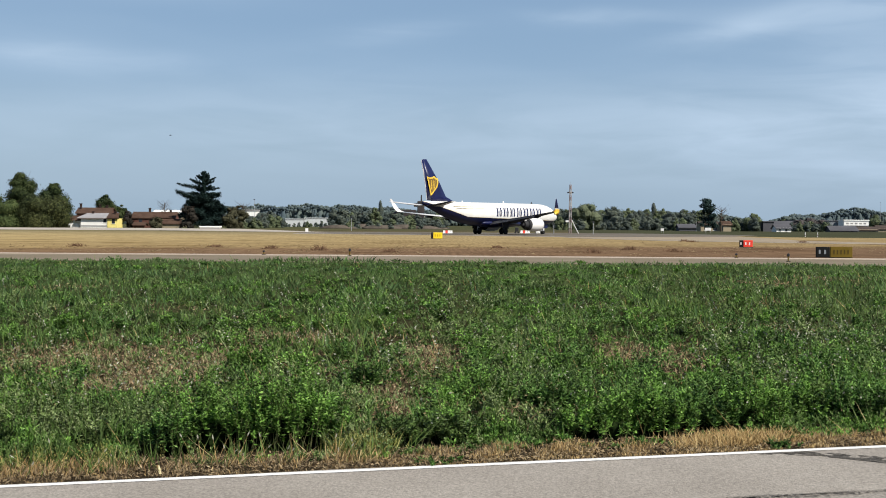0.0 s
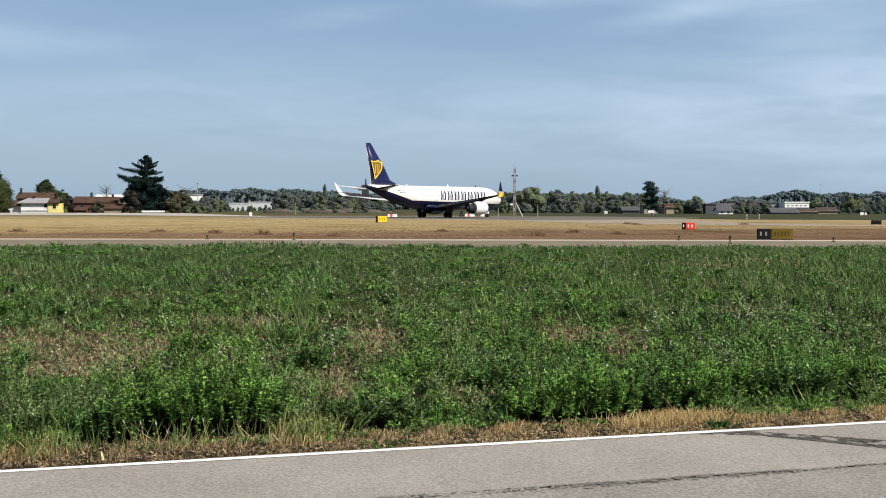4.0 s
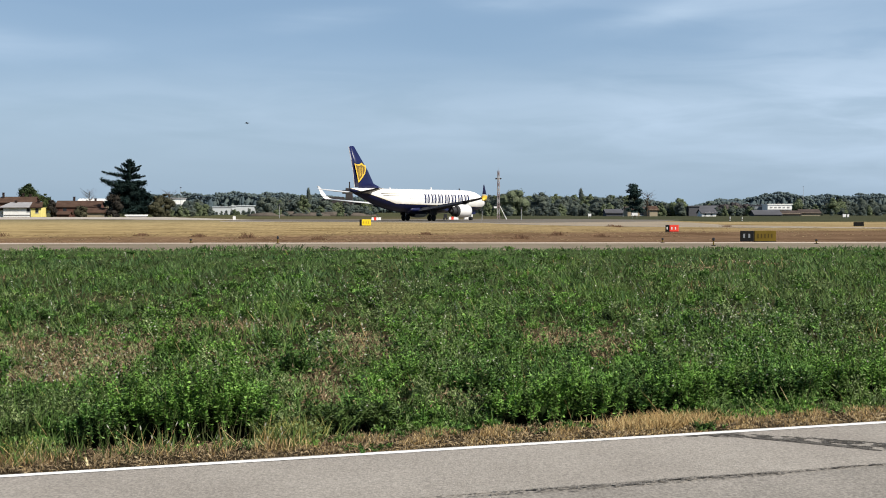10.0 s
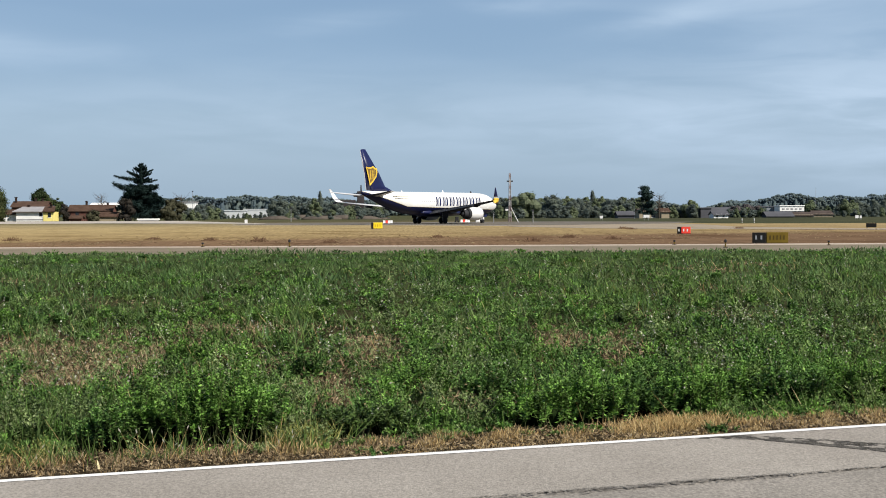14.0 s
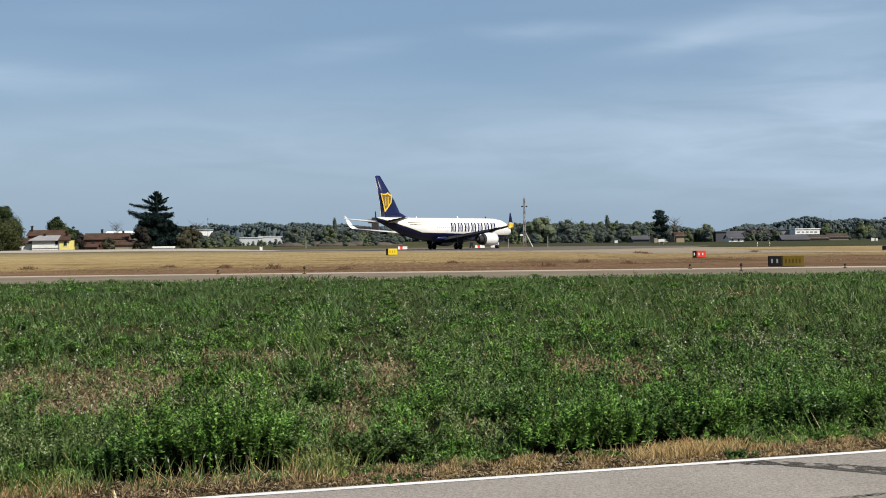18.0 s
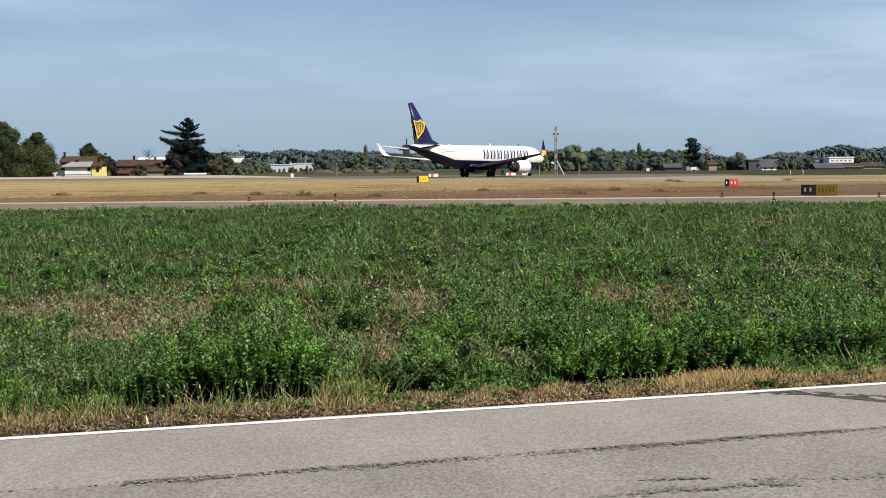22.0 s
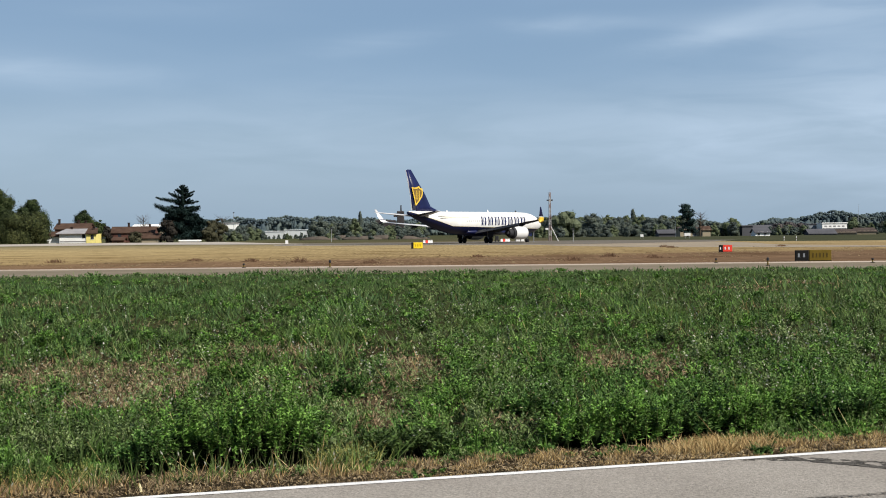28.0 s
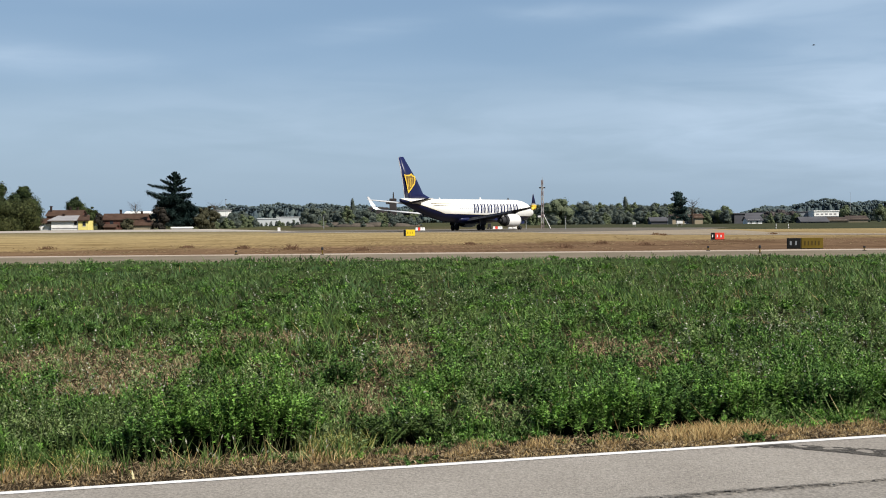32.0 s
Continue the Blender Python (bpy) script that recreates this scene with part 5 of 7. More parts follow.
    # stretches of the line: from, to, depth, lowest and greatest height, how many
    for b0, b1, D, h0, h1, n in ((-0.1384, -0.1122, 520, 3, 6, 8), (-0.1424, -0.1263, 440, 2.5, 4.2, 5), (-0.1182, -0.0780, 620, 1.5, 3.2, 12), (-0.0800, -0.0378, 560, 6, 9, 13), (-0.0378, -0.0016, 520, 4, 7, 9), (-0.0378, -0.0056, 600, 4.5, 6.5, 9), (-0.0800, 0.0064, 470, 2.0, 3.8, 14), (0.0808, 0.1922, 640, 7.5, 10.4, 28), (0.0829, 0.1874, 560, 6.0, 8.8, 26), (0.0808, 0.1914, 500, 2.6, 5.2, 24),
                                 (0.2055, 0.2256, 470, 3.4, 5.2, 7), (0.2377, 0.2638, 640, 3.5, 6, 9), (0.2457, 0.2759, 480, 2.5, 4.2, 9), (0.3041, 0.3764, 700, 5, 9, 16), (0.3121, 0.3764, 520, 2.5, 5, 9), (-0.1424, -0.1223, 640, 6, 8, 6)):
        for i in range(n):
            bear = b0 + (b1 - b0) * (i + g.uniform(0.1, 0.9)) / n
            d = D * g.uniform(0.97, 1.04)
            spots.append((bear * d, d, g.uniform(h0, h1), g.uniform(0.8, 1.35)))
    spots += [(83.56, 560, 11.4, 0.42, 2), (-25.23, 560, 11.6, 0.34, 2), (103.59, 470, 6.6, 1.1, 1), (-39.96, 540, 8.6, 1.2, 0), (65.37, 540, 9.6, 1.2, 0), (47.27, 520, 8.0, 1.2, 4)]
    own = {}
    for s in spots:
        k = s[4] if len(s) > 4 else int(g.integers(0, 6))
        sc = s[2] / 10
        m = pose(s[0], s[1], -0.05, 0, 0, g.uniform(0, 360)) @ Matrix.Diagonal((sc * s[3], sc * s[3], sc, 1))
        if k in own:
            copy_thing(kinds[k], m)
        else:
            own[k] = m
    for k, m in own.items():
        kinds[k].matrix_basis = m


def build_far_woods():
    """Wooded rises at the horizon, leaf clump by leaf clump."""
    def rise(name, b0, b1, D, tops, n, leaf, label, mat=M_FARWOOD_HAZED):
        g = np.random.default_rng(int(b0 * 2486 + 4000))
        blobs = []
        count = int((b1 - b0) * D / 1.15) + 4
        for row in range(3):
            for i in range(count):
                u = (i + g.uniform(0, 1)) / count
                d = D * (1 + 0.02 * row) + g.uniform(-8, 8)
                swell = 1 + 0.07 * math.sin(u * count * 0.15 + row) + 0.05 * math.sin(u * count * 0.41 + 2 * row)
                top = float(np.interp(u, np.linspace(0, 1, len(tops)), tops)) * g.uniform(0.93, 1.03) * swell * (0.88 + 0.06 * row)
                r = g.uniform(0.8, 2.1)
                x = (b0 + (b1 - b0) * u) * d
                blobs.append((x, d, top - r * 0.7, r, r, r * 0.75))
                if i % 2 == 0:
                    z = top * g.uniform(0.15, 0.7)
                    blobs.append((x, d - 3 * (1 - z / top) - 2, z, r * 1.3, r, r * 1.1))
                    blobs.append((x, d + 3, top * 0.4, r * 2.2, r, top * 0.45))
        domes = Shape()
        for x, d, z, r, _, rz in blobs:
            rings = []
            for k, zz in enumerate((-1.0, -0.3, 0.3, 0.72, 0.97)):
                rr = math.sqrt(max(0.02, 1 - zz * zz)) if zz > 0 else 1.0
                rings.append([(x + r * rr * math.cos(v) * g.uniform(0.82, 1.12), d + r * rr * math.sin(v) * g.uniform(0.82, 1.12), z + rz * zz * g.uniform(0.88, 1.08)) for v in [6.283 * j / 8 for j in range(7)]])
            domes.loft(rings)
        me = bpy.data.meshes.new(name)
        me.from_pydata(domes.v, [], domes.f)
        me.polygons.foreach_set("use_smooth", [True] * len(me.polygons))
        me.materials.append(mat)
        ob = tagged(part(name, me, mat), label, "woods", kind="stuff")
        cl = part("leaf_clumps", crown_leaves(name, mat, blobs, int(n * 0.7), leaf, int(b0 * 2486 + 5000), 0.1, 0.8, 6.0), mat, ob, "outer leaf clumps")
        cl["kind"] = "stuff"

    rise("far_woods", -0.1625, 0.0909, 1500, (20, 21, 22, 19, 17, 17, 16), 110000, 0.95, "blue-green far woods on a low rise, haze painted into the leaves")
    rise("far_woods", 0.0708, 0.2196, 1150, (9.5, 12, 13, 13.5, 12.5, 8), 70000, 0.75, "green far woods behind the tree line, haze painted into the leaves")
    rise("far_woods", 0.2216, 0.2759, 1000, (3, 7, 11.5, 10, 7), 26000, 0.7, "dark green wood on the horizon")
    rise("far_woods", 0.2638, 0.4086, 1500, (13, 21.5, 21.5, 19, 20, 20, 21, 20, 19), 100000, 0.95, "large dark wood behind the white hall, haze painted into the leaves")
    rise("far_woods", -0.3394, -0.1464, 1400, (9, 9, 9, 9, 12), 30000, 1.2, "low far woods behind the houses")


build_trees()
build_far_woods()


# ---- houses and halls ----
def window(parent, x, y, z, w, h):
    s = Shape()
    s.box(x - w / 2, y - 0.06, z, x + w / 2, y + 0.02, z + h)
    wd = part("window", s, M_GLASS, parent, "dark window")
    f = Shape()
    f.box(x - w / 2 - 0.1, y - 0.09, z - 0.12, x + w / 2 + 0.1, y - 0.0, z - 0.01)
    part("sill", f, M_WALL_WHITE, wd)
    return wd


def chimney(parent, x, y, z, h):
    s = Shape()
    s.box(x - 0.3, y - 0.3, z, x + 0.3, y + 0.3, z + h, 0.05)
    s.box(x - 0.42, y - 0.42, z + h, x + 0.42, y + 0.42, z + h + 0.18, 0.05)
    return part("chimney", s, M_SOOT, parent, "sooty dark brick chimney")


def house(name, label, x, y, turn, w, dpt, eave, ridge, wall, roof, windows=(), chimneys=(), category="house"):
    t = thing(name, label, category, pose(x, y, 0, 0, 0, turn))
    s = Shape()
    ym = dpt / 2
    s.loft([[(xx, 0, -0.2), (xx, 0, eave), (xx, ym, ridge - 0.3), (xx, dpt, eave), (xx, dpt, -0.2)] for xx in (-w / 2, w / 2)])
    part("wall", s, wall, t)
    r = Shape()
    r.gable(-w / 2, 0, w / 2, dpt, eave, ridge)
    rf = part("roof", r, roof, t)
    for cx, cy, ch in chimneys:
        chimney(rf, cx, cy, ridge - 0.9, ch + 0.7)
    for wx, wz, ww, wh in windows:
        window(t, wx, 0, wz, ww, wh)
    return t


def hall(name, label, x, y, w, dpt, h, wall, roofmat, category="building", bands=()):
    t = thing(name, label, category, pose(x, y, 0))
    s = Shape()
    s.box(-w / 2, 0, -0.2, w / 2, dpt, h)
    part("wall", s, wall, t)
    r = Shape()
    r.box(-w / 2 - 0.3, -0.3, h, w / 2 + 0.3, dpt + 0.3, h + 0.35, 0.1)
    part("roof", r, roofmat, t)
    for x0, x1, z0, z1, mt, nm in bands:
        b = Shape()
        b.box(x0, -0.08, z0, x1, 0.0, z1)
        part(nm, b, mt, t)
    return t


def build_houses():
    # low white and yellow house with grey roof
    t = thing("house", "low white and yellow plastered house with grey roof", "house", pose(-101.88, 418, 0))
    s = Shape()
    s.box(-5.9, 0, -0.2, 2.1, 7, 2.75)
    part("wall", s, M_WALL_WHITE, t, "white plastered wall")
    s = Shape()
    s.box(2.1, -0.25, -0.2, 5.0, 7, 2.75)
    part("wall", s, M_WALL_YELLOW, t, "yellow plastered wall")
    s = Shape()
    s.loft([[(-6.9, -0.6, 2.72), (1.9, -0.6, 2.72), (1.9, -0.6, 2.92), (-6.9, -0.6, 2.92)], [(-5.2, 5.5, 4.15), (1.5, 5.5, 4.15), (1.5, 5.5, 4.35), (-5.2, 5.5, 4.35)]])
    part("roof", s, M_TILE_GREY, t, "pale grey sheet roof")
    s = Shape()
    s.loft([[(1.95, -0.8, 2.72), (5.6, -0.8, 2.72), (5.6, -0.8, 2.95), (1.95, -0.8, 2.95)], [(1.6, 4.5, 4.25), (4.6, 4.5, 4.25), (4.6, 4.5, 4.5), (1.6, 4.5, 4.5)]])
    part("roof", s, M_TILE, t, "brown tiled roof")
    for wx, wz, ww, wh in ((1.3, 1.5, 0.9, 1.1), (3.9, 1.2, 0.9, 1.3)):
        window(t, wx, -0.26 if wx > 2 else 0, wz, ww, wh)
    # brown strip draws the roof's lower edge and the thin shadow below it
    s = Shape()
    s.box(-6.9, -0.68, 2.60, 5.6, -0.61, 2.72)
    part("eave_strip", s, M_TILE, t, "brown strip for the roof edge and its painted eave shadow")
    s = Shape()
    s.box(-5.7, -0.12, 0.45, 2.0, -0.02, 0.65)
    part("plinth_band", s, M_TILE_GREY, t)
    chimney(t, 3.6, 3.0, 3.6, 1.1)
    chimney(t, -3.4, 5.0, 3.8, 0.9)
    s = Shape()
    s.box(-9.8, 1.0, -0.2, -6.2, 5, 2.2)
    part("annex", s, M_WALL_WHITE, t, "low white annex")
    s = Shape()
    s.gable(-9.8, 1.0, -6.2, 5, 2.3, 3.5, 0.5)
    part("annex_roof", s, M_TILE, t, "brown annex roof")
    house("house", "red-roofed brick house behind the white house", -109.54, 440, 0, 10.5, 8, 4.6, 6.2, M_BRICK, M_TILE, chimneys=((-4.6, 3, 1.3), (1.2, 4, 1.0), (3.4, 4, 0.8)))
    house("house", "brick farmhouse with brown tiled roof beside the cedar", -88.31, 428, 0, 13.0, 8, 3.2, 4.9, M_BRICK, M_TILE, windows=((-3.8, 1.2, 1.0, 1.5), (0.2, 1.2, 1.0, 1.5), (3.4, 1.2, 1.0, 1.5)), chimneys=((-1.8, 4, 1.2), (4.6, 4, 0.7)))
    house("shed", "open shed with brown sloping roof", -79.70, 412, 0, 5.2, 4, 1.5, 2.7, M_BEIGE, M_TILE, category="shed")
    house("shed", "small brown-roofed shed by the farmhouse", -91.31, 422, 0, 3.2, 4, 1.0, 1.7, M_BRICK, M_TILE, category="shed")
    house("warehouse", "long low warehouse with white sheet roof behind the houses", -109.46, 560, 0, 13, 16, 5.3, 6.7, M_BEIGE, M_WALL_WHITE, category="warehouse")
    hall("apartment_house", "pale plastered building behind the trees", -77.03, 560, 5.4, 9, 6.6, M_WALL_WHITE, M_TILE_GREY, bands=((-2, 2, 3.6, 4.4, M_GREYWALL, "window_band"),))
    hall("greenhouse", "long pale greenhouse at the edge of the fields", -73.76, 700, 9.5, 20, 3.6, M_GREENHOUSE, M_GREENHOUSE)
    hall("greenhouse", "long pale greenhouse at the edge of the fields", -68.47, 760, 13, 20, 4.4, M_GREENHOUSE, M_GREENHOUSE)
    # white low block on the runway side
    hall("concrete_block", "low pale concrete hut beside the runway", -66.11, 398, 5.4, 3, 0.35, M_WALL_WHITE, M_WALL_WHITE, "hut")
    # gravel plant behind the tail
    t = thing("gravel_plant", "dark steel gravel plant with tower behind the trees", "industrial plant", pose(-15.96, 640, 0))
    s = Shape()
    s.box(-5.8, 0, 4.4, 3.6, 5, 8.2, 0.2)
    part("hopper_house", s, M_RUST, t, "dark rusty hopper house")
    s = Shape()
    s.box(4.2, 0, 0, 7.4, 4, 12.2, 0.2)
    part("tower", s, M_RUST, t, "dark tower")
    s = Shape()
    s.box(2.6, 0.5, 9.6, 4.2, 3, 11.3, 0.1)
    part("tower_cabin", s, M_RUST, t)
    s = Shape()
    s.tube([(6.0, 2, 12.2), (6.0, 2, 15.0)], [0.35, 0.25], 8)
    part("vent_pipe", s, M_RUST, t)
    for x in (-5.0, -1.5, 2.0, 7.2, 9.5):
        s = Shape()
        s.tube([(x, 1, -0.2), (x, 1, 5.4)], [0.35, 0.35], 8)
        part("support", s, M_BEIGE, t, "pale steel support")
    s = Shape()
    s.tube([(-5.8, 2, 6), (-12, 3, 0)], [0.5, 0.5], 6)
    part("conveyor", s, M_RUST, t, "sloping conveyor")
    # heaps of gravel beside the plant
    g = np.random.default_rng(8)
    for px, D, w, h in ((-34.78, 470, 9, 1.5), (-27.80, 480, 8, 1.9), (-20.42, 470, 10, 1.5), (-12.99, 475, 9, 1.8), (-6.05, 470, 8, 1.4), (-2.32, 480, 7, 1.6)):
        t = thing("gravel_heap", "low grey-brown heap of gravel beside the plant", "gravel heap", pose(px, D, 0))
        w, h = w * 1.5, h * 0.85
        s = Shape()
        s.loft([[(w / 2 * k * math.cos(q) * g.uniform(0.9, 1.1), 3.5 * k * math.sin(q) * g.uniform(0.9, 1.1), z) for q in [6.283 * i / 14 for i in range(14)]] for k, z in ((1.0, -0.1), (0.82, h * 0.4), (0.55, h * 0.8), (0.25, h))])
        part("mound", s, M_GRAVEL, t, "", True)
    # right-hand farms and halls
    house("barn", "low dark barn with brown roof at the airfield edge", 87.47, 455, 0, 8.0, 8, 2.4, 3.2, M_BEIGE, M_BROWNROOF, windows=((-2.2, 0.3, 1.2, 1.3), (0.6, 0.3, 1.2, 1.3)), category="barn")
    house("barn", "low beige barn beside the dark barn", 91.44, 452, 0, 2.6, 7, 2.3, 3.4, M_BEIGE, M_TILE, category="barn")
    house("barn", "low dark sheds at the field edge", 83.55, 470, 0, 9, 7, 1.3, 2.4, M_DARKROOF, M_DARKROOF, category="barn")
    hall("barn", "small dark barn among trees", 108.88, 470, 3.6, 8, 3.2, M_DARKROOF, M_DARKROOF, "barn")
    house("house", "farmhouse with white walls and dark roof at the field edge", 106.71, 440, 0, 4.6, 6, 1.3, 2.4, M_WALL_WHITE, M_DARKROOF, windows=((-1.2, 0.3, 0.6, 0.6), (0.8, 0.3, 0.6, 0.6)))
    house("house", "low farmhouse with grey-brown roof among trees", 127.16, 520, 0, 9, 7, 2.4, 3.8, M_BEIGE, M_DARKROOF)
    hall("industrial_hall", "long grey industrial hall", 167.32, 620, 24, 20, 4.2, M_GREYWALL, M_DARKROOF, "hall", bands=((8, 9.2, 0.2, 2.6, M_WALL_WHITE, "gate"),))
    t = hall("industrial_hall", "white industrial hall with a row of small windows", 179.4, 610, 10.8, 9, 4.5, M_WALL_WHITE, M_WALL_WHITE, "hall")
    for i in range(5):
        s = Shape()
        s.box(-4.4 + 1.9 * i, -0.08, 3.0, -3.3 + 1.9 * i, 0.0, 3.6)
        part("window", s, M_TILE_GREY, t)
    s = Shape()
    s.box(-5.4, -0.5, 2.1, 5.4, -0.02, 2.4, 0.05)
    part("canopy", s, M_DARKROOF, t, "dark canopy along the wall")
    house("shed", "dark long shed roof at the field edge", 134.21, 470, 0, 9.0, 7, 0.7, 2.1, M_DARKROOF, M_DARKROOF, category="shed")
    house("shed", "grey-brown shed at the field edge", 145.17, 480, 0, 6.5, 7, 0.9, 1.9, M_BEIGE, M_BROWNROOF, category="shed")
    house("shed", "brown-roofed low shed at the field edge", 158.46, 500, 0, 7, 7, 1.2, 2.4, M_BEIGE, M_BROWNROOF, category="shed")


build_houses()


# ---- airfield furniture ----
def bars(parent, x0, x1, z0, z1, y, n, mat, name="marking"):
    for i in range(n):
        s = Shape()
        w = (x1 - x0) / n
        s.box(x0 + i * w + 0.18 * w, y - 0.012, z0, x0 + i * w + 0.52 * w, y - 0.004, z1)
        part(name, s, mat, parent)


def sign(name, label, x, y, turn, panels, h, leg=0.12):
    """A low guidance sign: panels side by side in a frame on short legs."""
    t = thing(name, label, "airfield sign", pose(x, y, 0, 0, 0, turn))
    x0 = 0.0
    for w, mat, n, barmat in panels:
        s = Shape()
        s.box(x0 + 0.01, -0.09, leg, x0 + w - 0.01, 0.09, leg + h, 0.015)
        p = part("panel", s, mat, t, "coloured sign panel")
        fr = Shape()
        fr.box(x0, -0.10, leg - 0.03, x0 + w, 0.10, leg - 0.001)
        part("frame", fr, M_SIGN_BLACK, t)
        if n:
            bars(p, x0 + 0.12 * w, x0 + 0.9 * w, leg + 0.30 * h, leg + 0.70 * h, -0.09, n, barmat)
        for lx in (x0 + 0.15 * w, x0 + 0.85 * w):
            q = Shape()
            q.tube([(lx, 0, -0.05), (lx, 0, leg)], [0.03, 0.03], 8)
            part("leg", q, M_GALV, t)
        x0 += w
    return t


def build_signs():
    sign("taxiway_sign", "low black and yellow taxiway sign in dry grass", -1.32, 156, 4, ((0.24, M_SIGN_BLACK, 0, None), (1.03, M_SIGN_YELLOW, 3, M_SIGN_MARK)), 0.66)
    sign("runway_sign", "low red mandatory sign with pale marks in dry grass", 23.42, 111, -3, ((0.30, M_SIGN_BLACK, 1, M_SIGN_WHITE), (0.75, M_SIGN_RED, 2, M_SIGN_WHITE)), 0.52, 0.08)
    sign("location_sign", "black and ochre taxiway sign by the service road", 20.39, 76.8, -3, ((0.74, M_SIGN_BLACK, 2, M_GREYWALL),), 0.55, 0.06)
    sign("direction_sign", "ochre direction sign by the service road, shade put into its colour", 21.21, 77.0, -3, ((1.22, M_SIGN_OCHRE, 5, M_SIGN_DIM),), 0.58, 0.04)
    sign("location_sign", "dark low sign seen edge-lit in dry grass", 52.24, 150, -10, ((1.1, M_SIGN_BLACK, 0, None),), 0.42, 0.1)


def edge_light(x, y, h, group="edge lights"):
    t = thing("edge_light", "dark elevated edge light with small glass head", "edge light", pose(x, y, 0.02), group)
    s = Shape()
    s.tube([(0, 0, -0.03), (0, 0, 0.03), (0, 0, 0.04)], [0.11, 0.11, 0.05], 10)
    part("base", s, M_SIGN_BLACK, t)
    s = Shape()
    s.tube([(0, 0, 0.03), (0, 0, h * 0.62)], [0.035, 0.035], 8)
    part("stem", s, M_SIGN_OCHRE, t)
    s = Shape()
    s.tube([(0, 0, h * 0.6), (0, 0, h * 0.7), (0, 0, h * 0.92), (0, 0, h)], [0.045, 0.065, 0.06, 0.025], 10)
    part("head", s, M_DARK, t)
    return t


def build_mast():
    x, y = 25.79, 285
    t = thing("radio_mast", "red and white lattice mast with side strut", "mast", pose(x, y, 0))
    H, n = 9.9, 9
    for i in range(n):
        z0, z1 = H * i / n, H * (i + 1) / n
        s = Shape()
        r0 = 0.34 - 0.16 * i / n
        r1 = 0.34 - 0.16 * (i + 1) / n
        for q in range(4):
            a = math.pi / 2 * q + math.pi / 4
            b = a + math.pi / 2
            s.tube([(r0 * math.cos(a), r0 * math.sin(a), z0), (r1 * math.cos(a), r1 * math.sin(a), z1)], [0.085, 0.085], 6)
            s.tube([(r0 * math.cos(a), r0 * math.sin(a), z0), (r1 * math.cos(b), r1 * math.sin(b), z1)], [0.05, 0.05], 5)
            s.tube([(r1 * math.cos(a), r1 * math.sin(a), z1), (r1 * math.cos(b), r1 * math.sin(b), z1)], [0.03, 0.03], 5)
        part("mast_section", s, M_MAST_WHITE if i % 2 else M_MAST_RED, t, "white lattice section" if i % 2 else "faded red lattice section")
    for z, w in ((8.3, 0.62), (4.6, 0.3)):
        s = Shape()
        s.box(-w, -0.16, z - 0.14, w, 0.16, z + 0.14, 0.04)
        part("aerial_box", s, M_DARK, t, "dark aerial crosspiece")
    s = Shape()
    s.box(-0.95, -0.2, 2.3, -0.3, 0.2, 2.65, 0.04)
    part("junction_box", s, M_SIGN_WHITE, t)
    s = Shape()
    s.tube([(1.75, 0.3, -0.1), (0.25, 0, 2.9)], [0.09, 0.07], 8)
    part("strut", s, M_SIGN_WHITE, t, "pale sloping strut")
    s = Shape()
    s.tube([(0.05, 0, H), (0.05, 0, H + 0.6)], [0.03, 0.02], 6)
    part("rod", s, M_GALV, t)
    # thin posts near the mast
    for px, D, h in ((20.65, 262, 1.9), (28.03, 262, 2.3), (75.68, 420, 4.9), (-21.50, 330, 3.2), (-59.11, 440, 9.0), (280.16, 900, 17.5)):
        p = thing("pole", "thin pale steel pole in the grass", "pole", pose(px, D, 0))
        s = Shape()
        s.tube([(0, 0, -0.1), (0, 0, h)], [0.07 + 0.004 * h, 0.05], 8)
        part("shaft", s, M_GALV, p)
        s = Shape()
        s.box(-0.22, -0.1, h - 0.1, 0.22, 0.1, h + 0.15, 0.03)
        part("cap", s, M_DARK, p)


